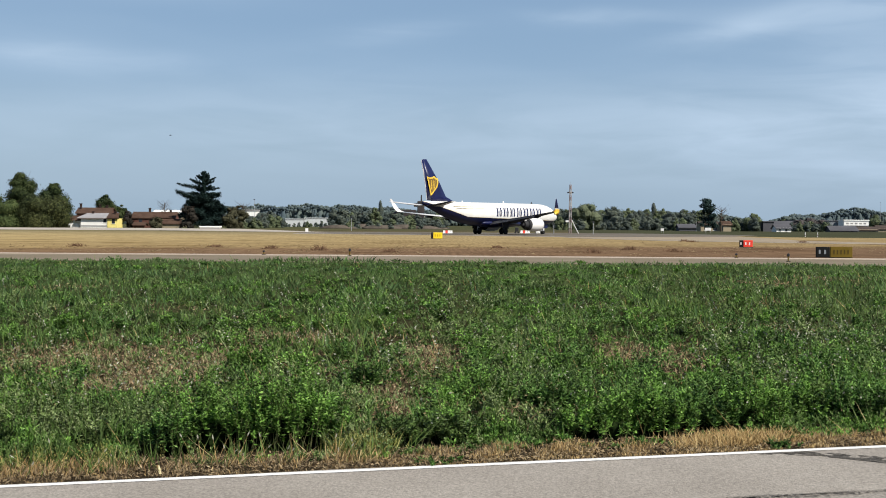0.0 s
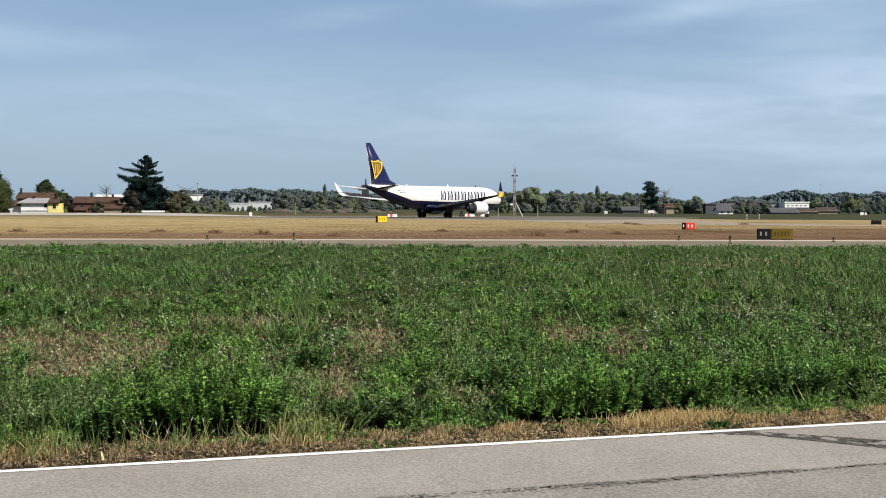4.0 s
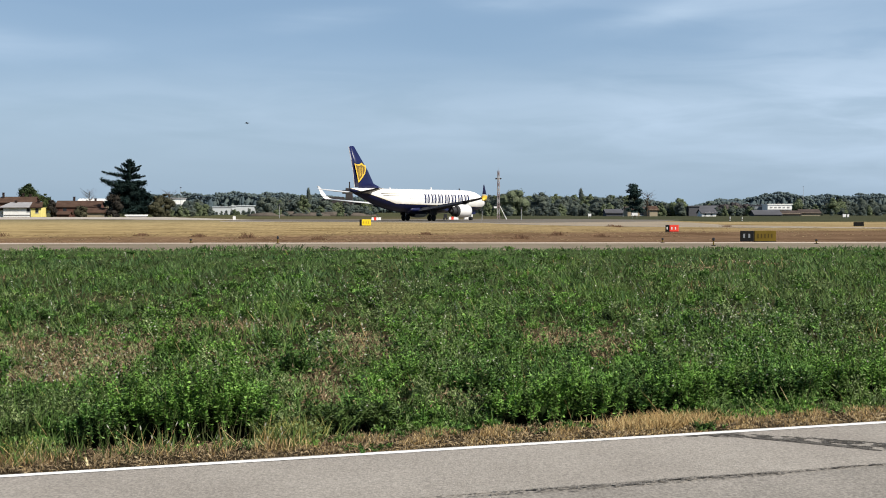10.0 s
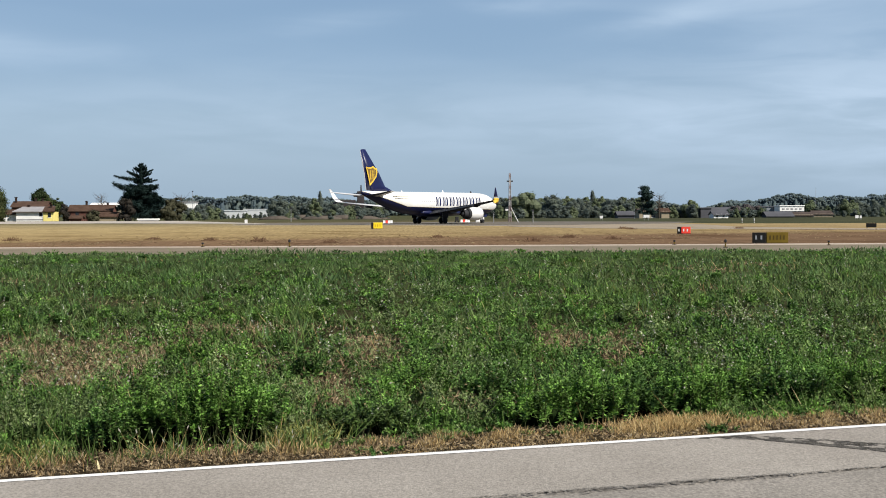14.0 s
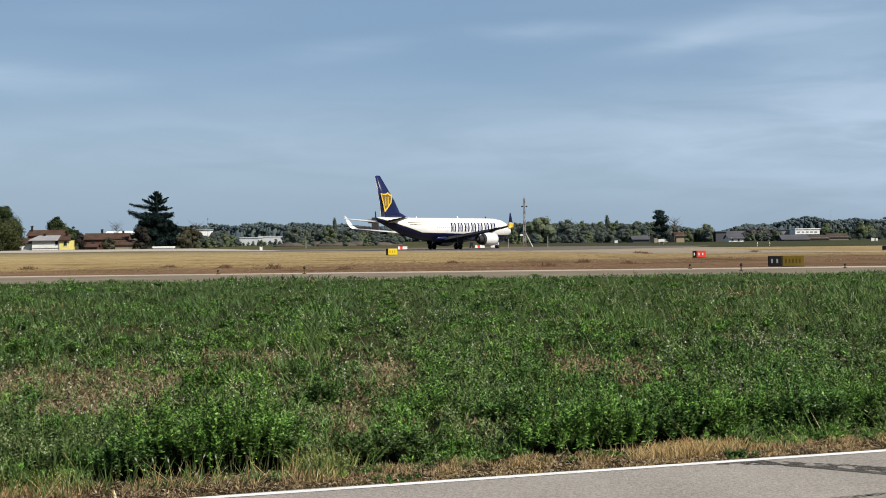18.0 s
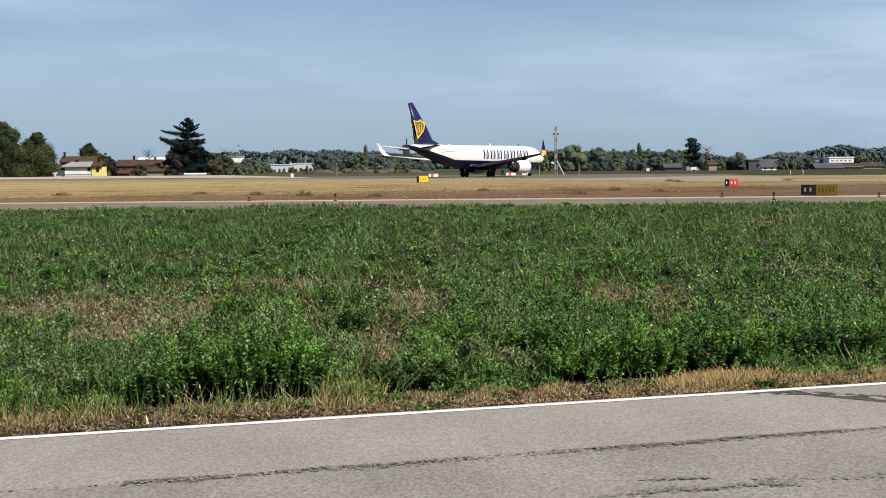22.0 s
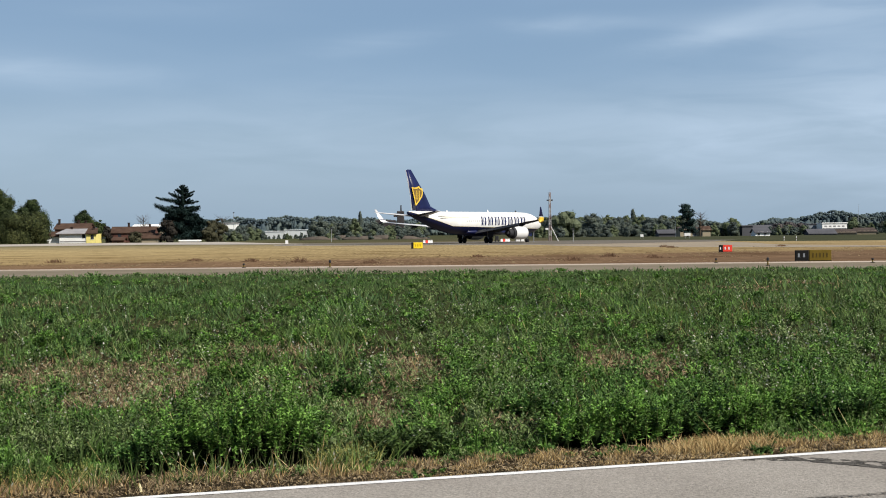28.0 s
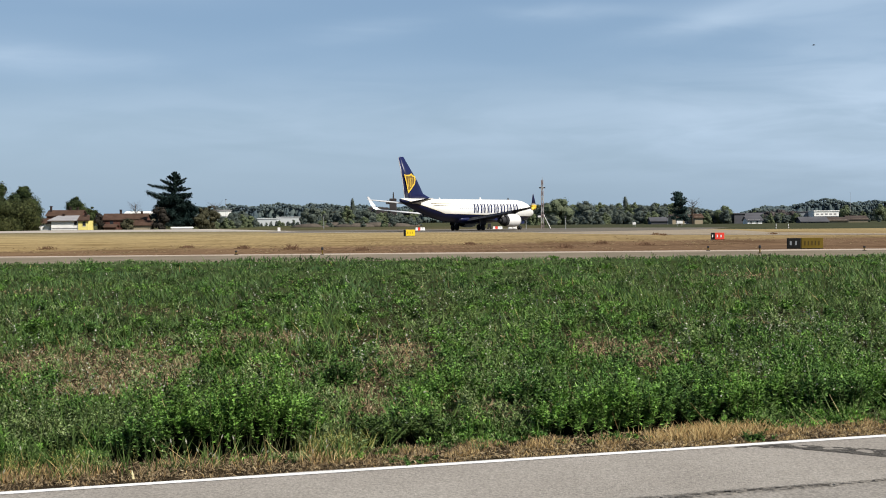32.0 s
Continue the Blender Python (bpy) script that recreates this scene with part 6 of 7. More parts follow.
def build_equipment():
    # striped barriers and white cabinets on the far side of the taxiway
    for x, y, n, w in ((15.54, 282, 4, 0.48), (0.00, 262, 4, 0.45)):
        t = thing("road_barrier", "low red and white water-filled barrier on the pavement", "barrier", pose(x, y, 0.02))
        for i in range(n):
            s = Shape()
            s.loft([[(i * w + 0.01, -0.25, 0), ((i + 1) * w - 0.01, -0.25, 0), ((i + 1) * w - 0.01, 0.25, 0), (i * w + 0.01, 0.25, 0)],
                    [(i * w + 0.02, -0.1, 0.3), ((i + 1) * w - 0.02, -0.1, 0.3), ((i + 1) * w - 0.02, 0.1, 0.3), (i * w + 0.02, 0.1, 0.3)],
                    [(i * w + 0.03, -0.08, 0.55), ((i + 1) * w - 0.03, -0.08, 0.55), ((i + 1) * w - 0.03, 0.08, 0.55), (i * w + 0.03, 0.08, 0.55)]])
            part("segment", s, M_SIGN_RED if i % 4 == 1 else M_SIGN_WHITE, t, "red segment" if i % 4 == 1 else "white segment")
    t = thing("equipment_cabinet", "white equipment cabinet beside the taxiway", "cabinet", pose(18.60, 282, 0.02))
    for x0, x1, h in ((0.0, 0.85, 1.05), (0.95, 1.7, 1.25)):
        s = Shape()
        s.box(x0, -0.4, 0, x1, 0.4, h, 0.04)
        b = part("body", s, M_SIGN_WHITE, t)
        s = Shape()
        s.box(x0 + 0.08, -0.43, 0.12, x1 - 0.08, -0.405, h - 0.12)
        part("door", s, M_WALL_WHITE, b)
    t = thing("ground_power_stand", "dark equipment stand on the pavement", "equipment", pose(14.54, 276, 0.02))
    s = Shape()
    s.box(-0.35, -0.3, 0.35, 0.3, 0.3, 1.15, 0.06)
    part("body", s, M_DARK, t)
    for dx in (-0.3, 0.25):
        s = Shape()
        s.tube([(dx, -0.35, 0.18), (dx, 0.35, 0.18)], [0.18, 0.18], 12)
        part("wheel", s, M_BLACK, t)
    # far white boards, cabinets and marker posts
    for px, D, w, z0, z1 in ((62.25, 330, 1.45, 0.65, 1.3), (51.50, 330, 0.75, 0.5, 1.1), (-26.36, 272, 0.55, 0.0, 0.75), (112.68, 330, 0.8, 0.3, 1.0), (115.33, 335, 0.5, 0.3, 0.9)):
        t = thing("marker_board", "white board on posts in the airfield grass", "marker board", pose(px, D, 0))
        s = Shape()
        s.box(-w / 2, -0.05, z0, w / 2, 0.05, z1, 0.01)
        part("board", s, M_SIGN_WHITE, t)
        for dx in (-0.35 * w, 0.35 * w):
            s = Shape()
            s.tube([(dx, 0.02, -0.05), (dx, 0.02, max(z0, 0.1))], [0.04, 0.04], 6)
            part("post", s, M_GALV, t)
    for px, D, h in ((60.58, 235, 0.75), (62.66, 235, 0.75)):
        t = thing("marker_post", "red and white marker post in the airfield grass", "marker post", pose(px, D, 0))
        for i in range(4):
            s = Shape()
            s.tube([(0, 0, h * i / 4 - (0.1 if i == 0 else 0)), (0, 0, h * (i + 1) / 4)], [0.07, 0.07], 8)
            part("band", s, M_MAST_RED if i == 1 else M_SIGN_WHITE, t)

build_signs()
for ex, ey, eh in ((-4.83, 72.89, 0.40), (-9.44, 74.09, 0.24), (15.44, 73.88, 0.26), (16.62, 67.55, 0.40), (22.91, 71.32, 0.24)):
    edge_light(ex, ey, eh)
build_mast()
build_equipment()


# ---- birds ----
def make_bird(span):
    b = thing("bird", "small dark bird flying over the airfield", "bird")
    s = Shape()
    s.tube([(0.30 * span, 0, 0), (0.2 * span, 0, 0.01), (0, 0, 0), (-0.2 * span, 0, 0), (-0.34 * span, 0, 0)], [0.01, 0.05 * span, 0.075 * span, 0.05 * span, 0.015], 8)
    part("body", s, M_BIRD, b, "", True)
    for side in (-1, 1):
        w = Shape()
        w.loft([[(0.12 * span, 0, 0), (-0.10 * span, 0, 0), (-0.10 * span, 0, 0.02), (0.12 * span, 0, 0.02)],
                [(0.12 * span, side * 0.25 * span, 0.03), (-0.06 * span, side * 0.25 * span, 0.03), (-0.06 * span, side * 0.25 * span, 0.045), (0.12 * span, side * 0.25 * span, 0.045)],
                [(0.0, side * 0.5 * span, 0.0), (-0.04 * span, side * 0.5 * span, 0.0), (-0.04 * span, side * 0.5 * span, 0.01), (0.0, side * 0.5 * span, 0.01)]])
        part("wing", w, M_BIRD, b)
    return b


# ---- weeds, bushes and dry grass ----
# bare or dead patches among the weeds: x, y, half width, half depth
BARE = [(-4.4, 16.9, 1.4, 1.9), (-3.15, 14.9, 0.75, 1.9), (-2.5, 16.9, 0.7, 1.4), (-0.55, 13.9, 0.30, 1.0), (-0.95, 15.6, 0.30, 0.8), (-0.05, 17.6, 0.40, 1.4), (2.6, 17.9, 0.8, 1.6), (0.80, 12.0, 0.34, 0.5), (-0.42, 12.2, 0.28, 0.9), (9.3, 40.5, 1.5, 2.2), (-5.0, 26.5, 1.1, 1.3),
        (4.9, 22.5, 0.6, 0.8), (-2.2, 20.4, 1.0, 0.8), (7.4, 30, 0.8, 1.2), (12.3, 45, 1.2, 1.8), (-9.6, 35, 1.0, 1.5)]
# dark bushes at the verge that stand on open, shaded feet: x, y, half width, half depth, height
FEET = [(-1.98, 10.28, 0.22, 0.24, 0.38), (-1.62, 10.55, 0.40, 0.36, 0.56), (-1.18, 10.62, 0.46, 0.38, 0.62), (-0.30, 10.72, 0.20, 0.20, 0.27), (0.04, 10.86, 0.22, 0.20, 0.28)]
# bright leafy bushes along the verge
LUSH = [(1.24, 11.16, 0.32, 0.28, 0.40), (1.66, 11.40, 0.40, 0.32, 0.50), (2.16, 11.72, 0.34, 0.30, 0.40), (2.62, 11.84, 0.32, 0.32, 0.44), (3.12, 12.38, 0.38, 0.34, 0.40),
        (3.66, 12.22, 0.32, 0.34, 0.47), (4.20, 12.62, 0.36, 0.32, 0.40), (4.74, 12.70, 0.34, 0.34, 0.46)]
# single clumps farther out
CLUMPS = [(-0.81, 14.34, 0.26, 0.26, 0.40), (-2.20, 16.08, 0.30, 0.30, 0.36), (1.02, 12.75, 0.28, 0.28, 0.34), (0.28, 12.98, 0.34, 0.32, 0.42), (2.66, 13.37, 0.34, 0.34, 0.36), (-5.67, 21.2, 0.32, 0.4, 0.36), (4.66, 15.8, 0.40, 0.4, 0.32), (1.36, 15.8, 0.36, 0.36, 0.27)]
# pale dusty clumps beside the dark bushes
PALE = [(-3.45, 10.95, 0.34, 0.32, 0.36), (-3.05, 11.30, 0.34, 0.32, 0.36), (-2.30, 11.05, 0.30, 0.28, 0.32), (-3.75, 11.40, 0.36, 0.34, 0.38), (-2.80, 10.68, 0.34, 0.30, 0.34), (-2.46, 10.66, 0.26, 0.26, 0.28), (-3.15, 10.75, 0.34, 0.30, 0.36), (-0.74, 10.62, 0.24, 0.26, 0.30), (-2.62, 11.35, 0.34, 0.34, 0.34), (-0.55, 10.35, 0.20, 0.18, 0.18)]


def edge_y(x):
    """The asphalt's outer edge."""
    return 9.74 + 0.304 * x


def clear_of_feet(x, y):
    ok = np.ones(len(x), bool)
    for cx, cy, rx, ry, _ in FEET + LUSH[:3]:
        ok &= ((x - cx) / (rx * 1.0)) ** 2 + ((y - cy + 0.16) / (ry * 1.15)) ** 2 > 1
    return ok


def bareness(x, y):
    """Dead patches with ragged borders."""
    b = np.zeros_like(x)
    for cx, cy, rx, ry in BARE:
        b = np.maximum(b, np.exp(-(((x - cx) / rx) ** 2 + ((y - cy) / ry) ** 2) * 0.75))
    return np.clip(b * (0.72 + 0.70 * wave(x, y * 0.5, 0.45, 17)), 0, 1)


def plants(n, y0, y1, seed, spread=(-0.365, 0.415)):
    """Plant places, even over the view of a standing eye."""
    g = np.random.default_rng(seed)
    y = 1 / g.uniform(1 / y1, 1 / y0, n)
    x = y * g.uniform(spread[0], spread[1], n)
    keep = y > edge_y(x) + 0.62 + 0.1 * np.sin(x * 3.1) + 0.08 * np.sin(x * 7.3 + 1) - 0.2 * (g.uniform(size=n) > 0.8) * g.uniform(size=n)
    keep &= clear_of_feet(x, y)
    return x[keep], y[keep], g


def shoots(g, x, y, h, r, leaf, per, leaves, ratio=0.34, low=0.12, rise=38.0, lean=(0.0, 0.0)):
    """Leafy shoots that spring from each plant's foot; leaves stand out along every shoot and point up and outward."""
    P = len(x)
    S = P * per
    p = np.repeat(np.arange(P), per)
    q, u = g.uniform(0, 6.283, S), np.sqrt(g.uniform(0, 1, S))
    ox, oy = np.cos(q) * u * r[p], np.sin(q) * u * r[p]
    foot = np.stack([x[p] + 0.4 * ox, y[p] + 0.4 * oy, np.zeros(S)], 1)
    top = h[p] * g.uniform(0.6, 1.06, S) * (1 - 0.3 * u * u)
    tip = np.stack([x[p] + ox + lean[0] * top, y[p] + oy + lean[1] * top, top], 1)
    s = np.repeat(np.arange(S), leaves)
    n = len(s)
    f = low + (1 - low) * g.uniform(0, 1, n) ** 0.75
    bend = np.stack([f ** 1.5, f ** 1.5, f ** 0.9], 1)
    at = foot[s] + (tip - foot)[s] * bend
    size = leaf[p][s] * (1.25 - 0.65 * f) * g.uniform(0.6, 1.3, n)
    az = g.uniform(0, 6.283, n)
    el = np.radians(rise) * (0.5 + f * 0.8) + 0.38 * g.normal(size=n)
    along = np.stack([np.cos(az) * np.cos(el), np.sin(az) * np.cos(el), np.sin(el)], 1)
    side = np.stack([-np.sin(az), np.cos(az), 0.35 * g.normal(size=n)], 1)
    a = along * size[:, None] / 2
    w = unit(side) * (size * ratio * g.uniform(0.75, 1.25, n))[:, None] / 2
    return at + a, a, w, s, (foot, tip)


def leafy(name, label, mat, c, a, w, category="weeds"):
    return tagged(part(name, leaf_mesh(name, mat, c.astype(np.float32), a, w), mat), label, category, kind="stuff")


def weed_field():
    """Upright leafy weeds, taller and shorter in drifts, thinned where the ground lies bare."""
    x, y, g = plants(13000, 10.0, 61.5, 31)
    bare = bareness(x, y)
    deep = np.clip(14 / y, 0.3, 1)
    drift = 0.40 * wave(x, y * deep, 3.0, 3) + 0.35 * wave(x, y * deep, 1.15, 4) + 0.25 * wave(x, y * deep, 0.5, 6)
    keep = (g.uniform(size=len(x)) > bare * 1.0) & (g.uniform(size=len(x)) < 0.42 + 0.75 * drift)
    x, y, drift, bare, deep = x[keep], y[keep], drift[keep], bare[keep], deep[keep]
    far = np.clip((y - 12) / 48, 0, 1)
    near_edge = np.clip((y - edge_y(x) - 0.55) / 1.1, 0.30, 1)
    h = (0.05 + 0.42 * drift ** 2.0) * (1 - 0.5 * bare) * (1 - 0.35 * far) * near_edge * g.uniform(0.5, 1.45, len(x))
    r = (0.05 + 0.10 * drift) * (y / 13) ** 0.45 * g.uniform(0.7, 1.3, len(x))
    leaf = 0.050 * (y / 12) ** 0.30
    kind = wave(x, y * deep, 4.2, 9) + 0.22 * g.normal(size=len(x))
    groups = ((kind > 0.86, M_GREYWEED, "grey_weeds", "patches of grey-green weeds with pale leaf tips", 0.30),
              ((kind > 0.40) & (kind <= 0.86), M_WEED, "weeds", "dense green broad-leaved weeds covering the field", 0.34),
              ((kind <= 0.40) & (kind > 0.16), M_BUSH, "dark_weeds", "drifts of deep green leafy weeds", 0.36),
              (kind <= 0.16, M_LUSH, "lush_weeds", "drifts of bright green leafy weeds", 0.36))
    for sel, mat, name, label, ratio in groups:
        c, a, w, _, _ = shoots(g, x[sel], y[sel], h[sel], r[sel], leaf[sel], 3, 19, ratio, 0.25)
        leafy(name, label, mat, c, a, w)
    # low cover between the taller plants
    x, y, g = plants(12000, 10.0, 61.5, 33)
    bare = bareness(x, y)
    keep = g.uniform(size=len(x)) > bare * 1.05
    x, y = x[keep], y[keep]
    h = g.uniform(0.03, 0.11, len(x))
    c, a, w, _, _ = shoots(g, x, y, h, 0.07 * (y / 13) ** 0.5, 0.034 * (y / 12) ** 0.5, 3, 5, 0.36, 0.3, 20)
    leafy("low_weeds", "low green weeds covering the soil between taller plants", M_WEED, c, a, w)


def weed_heaps():
    """Rounded heaps of one kind of weed each, with shaded gaps between them."""
    g = np.random.default_rng(52)
    n = 900
    y = 1 / g.uniform(1 / 60.5, 1 / 11.2, n)
    x = y * g.uniform(-0.365, 0.415, n)
    keep = (y > edge_y(x) + 1.1) & (g.uniform(size=n) > bareness(x, y) * 1.3) & (g.uniform(size=n) < 0.35 + 0.75 * wave(x, y * 0.4, 4.0, 62)) & clear_of_feet(x, y)
    x, y = x[keep], y[keep]
    n = len(x)
    far = (y / 13) ** 0.45
    r = g.uniform(0.10, 0.30, n) * far
    h = g.uniform(0.20, 0.44, n) * (1 - 0.40 * np.clip((y - 14) / 40, 0, 1)) * np.clip((y - edge_y(x)) / 2.0, 0.6, 1)
    leaf = 0.048 * (y / 12) ** 0.45
    kind = g.uniform(size=n)
    for lo, hi, mat, name, label in ((0.0, 0.34, M_LUSH, "lush_heaps", "rounded heaps of bright leafy weeds across the field"), (0.34, 0.62, M_BUSH, "dark_heaps", "rounded heaps of deep green weeds across the field"),
                                     (0.62, 0.86, M_WEED, "weed_heaps", "rounded heaps of green weeds across the field"), (0.86, 1.01, M_GREYWEED, "grey_heaps", "heaps of grey-green weeds with pale leaf tips")):
        k = (kind >= lo) & (kind < hi)
        c, a, w, _, _ = shoots(g, x[k], y[k], h[k], r[k], leaf[k], 20, 17, 0.46, 0.25, 26)
        leafy(name, label, mat, c, a, w)


def blades(name, label, mat, x, y, h, w, g, lean=0.75, category="grass", drift=0.0):
    """Upright narrow blades with random lean."""
    n = len(x)
    q = g.uniform(0, 6.283, n)
    ln = h * lean * g.uniform(0.1, 1.6, n)
    along = np.stack([np.cos(q) * ln - drift * h, np.sin(q) * ln, h], 1) / 2
    cx = np.stack([x, y, np.zeros(n)], 1) + along
    p = g.uniform(-0.6, 0.6, n)
    across = np.stack([np.cos(p), np.sin(p), np.zeros(n)], 1) * np.reshape(w, (-1, 1)) / 2
    return leafy(name, label, mat, cx, along, across, category)


def grasses():
    x, y, g = plants(90000, 10.0, 61.5, 41)
    t = wave(x, y * np.clip(14 / y, 0.3, 1), 2.2, 14)
    keep = (g.uniform(size=len(x)) < (0.2 + 0.8 * t) * np.clip((y - 12) / 30, 0.05, 1)) & (g.uniform(size=len(x)) > bareness(x, y) * 0.95)
    x, y, t = x[keep], y[keep], t[keep]
    far = np.clip((y - 25) / 35, 0, 1)
    h = (0.10 + 0.20 * t) * g.uniform(0.6, 1.3, len(x)) * (1 - 0.35 * far)
    near = g.uniform(size=len(x)) > np.clip((y - 16) / 22, 0, 0.85)
    blades("grass_blades", "upright green grass blades among the weeds", M_BLADE, x[near], y[near], h[near], 0.009 * (y[near] / 12) ** 0.6, g, 0.8, drift=0.1)
    blades("field_grass", "soft green grass covering the far half of the field, cooled by painted haze", M_FARBLADE_HAZED, x[~near], y[~near], h[~near], 0.015 * (y[~near] / 12) ** 0.60, g, 0.7, drift=0.1)
    # long pale grass stems that lean over the weeds
    x, y, g = plants(480, 13.6, 60.0, 46)
    keep = g.uniform(size=len(x)) < 0.25 + 0.75 * wave(x, y * 0.5, 4.0, 29) ** 2
    x, y = x[keep], y[keep]
    blades("leaning_stems", "long pale green grass stems leaning over the weeds", M_GREYWEED, x, y, g.uniform(0.22, 0.5, len(x)), 0.006 * (y / 12) ** 0.85, g, 0.35, drift=0.55)
    x, y, g = plants(320, 10.0, 60.0, 42)
    blades("dry_stalks", "thin pale dry stalks standing among the weeds", M_DRY, x, y, g.uniform(0.12, 0.34, len(x)), 0.005 * (y / 12) ** 0.9, g, 0.5, drift=0.4)
    # lighter grass in drifts over the far side of the field
    n = 2600
    yf = 1 / g.uniform(1 / 60.0, 1 / 24.0, n)
    xf = yf * g.uniform(0.13, 0.40, n)
    k = g.uniform(size=n) < 0.15 + 0.85 * wave(xf, yf * 0.35, 2.4, 95) ** 2
    xf, yf = xf[k], yf[k]
    blades("light_field_grass", "light green grass in drifts among the far weeds", M_BLADE, xf, yf, g.uniform(0.14, 0.32, len(xf)), 0.016 * (yf / 12) ** 0.6, g, 0.7, drift=0.1)
    # taller pale grass beside the large bush
    n = 1300
    x, y = g.uniform(-4.2, -2.15, n), g.uniform(9.4, 12.2, n)
    keep = (y > edge_y(x) + 0.45) & clear_of_feet(x, y) & (g.uniform(size=n) < 0.25 + 0.75 * wave(x, y, 0.9, 88))
    x, y = x[keep], y[keep]
    blades("tall_grass", "tall green grass beside the large bush", M_BLADE, x, y, g.uniform(0.12, 0.36, len(x)) * np.clip((y - edge_y(x)) / 1.3, 0.35, 1), np.full(len(x), 0.007), g, 0.55)
    # pale seed heads, loose and in strings on their stems
    x, y, g = plants(1700, 10.0, 62.0, 43)
    keep = g.uniform(size=len(x)) < wave(x, y * 0.5, 5.0, 21) ** 2
    x, y = x[keep], y[keep]
    for cx, cy, sx, sy, m in ((5.1, 20.2, 0.6, 1.0, 110), (4.2, 17.6, 0.5, 0.8, 70), (-0.6, 25.5, 1.2, 2.0, 110), (2.2, 27.0, 1.5, 2.5, 110), (6.5, 27, 1.2, 2.0, 110), (-3.0, 11.9, 0.35, 0.5, 90), (-2.6, 12.2, 0.4, 0.5, 60), (3.2, 15.0, 0.5, 0.6, 60), (4.6, 15.5, 0.7, 1.2, 120), (5.6, 17.5, 0.8, 1.5, 120)):
        x, y = np.append(x, cx + sx * g.normal(size=m)), np.append(y, cy + sy * g.normal(size=m))
    n = len(x)
    c = np.stack([x, y, g.uniform(0.16, 0.40, n)], 1)
    s = 0.025 * (y / 12) ** 0.60 * g.uniform(0.5, 1.3, n)
    a, w = leaf_axes(n, s, s * 0.6, 0.3, g)
    leafy("seed_heads", "small pale seed heads scattered over the weeds", M_SEED, c, a, w, "seed heads")
    x, y, g = plants(170, 13.0, 45.0, 47)
    k = 7
    rep, f = np.repeat(np.arange(len(x)), k), np.tile(np.linspace(0.45, 1, k), len(x))
    hh, slant = g.uniform(0.28, 0.45, len(x))[rep], (0.35 + 0.3 * g.normal(size=len(x)))[rep]
    c = np.stack([x[rep] - slant * hh * f + 0.012 * g.normal(size=len(f)), y[rep], hh * f], 1)
    s = 0.028 * (y[rep] / 12) ** 0.60 * g.uniform(0.6, 1.3, len(f))
    a, w = leaf_axes(len(f), s, s * 0.55, 0.3, g)
    leafy("seed_spikes", "slanting spikes of pale seeds above the weeds", M_SEED, c, a, w, "seed heads")
    # dead leaves and dry bits caught among the plants
    x, y, g = plants(3600, 10.4, 55.0, 48)
    keep = g.uniform(size=len(x)) < 0.1 + 0.9 * wave(x, y * 0.5, 3.0, 26) ** 2
    x, y = x[keep], y[keep]
    n = len(x)
    c = np.stack([x, y, g.uniform(0.06, 0.26, n)], 1)
    s = 0.030 * (y / 12) ** 0.65 * g.uniform(0.5, 1.5, n)
    a, w = leaf_axes(n, s, s * 0.35, 0.4, g)
    leafy("dry_leaves", "dead brown leaves caught among the weeds", M_BROWN, c, a, w, "litter")
    # litter, dead stalks and dull sprigs in the bare patches
    X, Y = [], []
    g = np.random.default_rng(44)
    for cx, cy, rx, ry in BARE:
        n = int((1300 * min(2.2, rx * ry / (cy / 14)) + 200) * (1.0 if cy < 24 else 0.15))
        X.append(cx + rx * 0.75 * g.normal(size=n))
        Y.append(cy + ry * 0.75 * g.normal(size=n))
    x, y = np.concatenate(X), np.concatenate(Y)
    keep = (y > edge_y(x) + 0.5) & (y < 60) & clear_of_feet(x, y)
    x, y = x[keep], y[keep]
    n = len(x)
    c = np.stack([x, y, g.uniform(0.01, 0.07, n)], 1)
    s = 0.055 * (y / 14) ** 0.7 * g.uniform(0.5, 1.5, n)
    a, w = leaf_axes(n, s, s * 0.3, 0.9, g)
    leafy("dead_litter", "brown dead weed litter in bare patches", M_BROWN, c, a, w, "litter")
    sel = g.uniform(size=n) < 0.5
    blades("dead_stalks", "short brown dead stalks in the bare patches", M_BROWN, x[sel], y[sel], g.uniform(0.03, 0.13, sel.sum()), 0.008 * (y[sel] / 14) ** 0.8, g, 0.9)
    sel = (g.uniform(size=n) < 0.10)
    c, a, w, _, _ = shoots(g, x[sel], y[sel], g.uniform(0.05, 0.18, sel.sum()), np.full(sel.sum(), 0.06), 0.036 * (y[sel] / 12) ** 0.6, 3, 6, 0.3)
    leafy("sprigs", "dull green sprigs in the bare patches", M_GREYWEED, c, a, w)


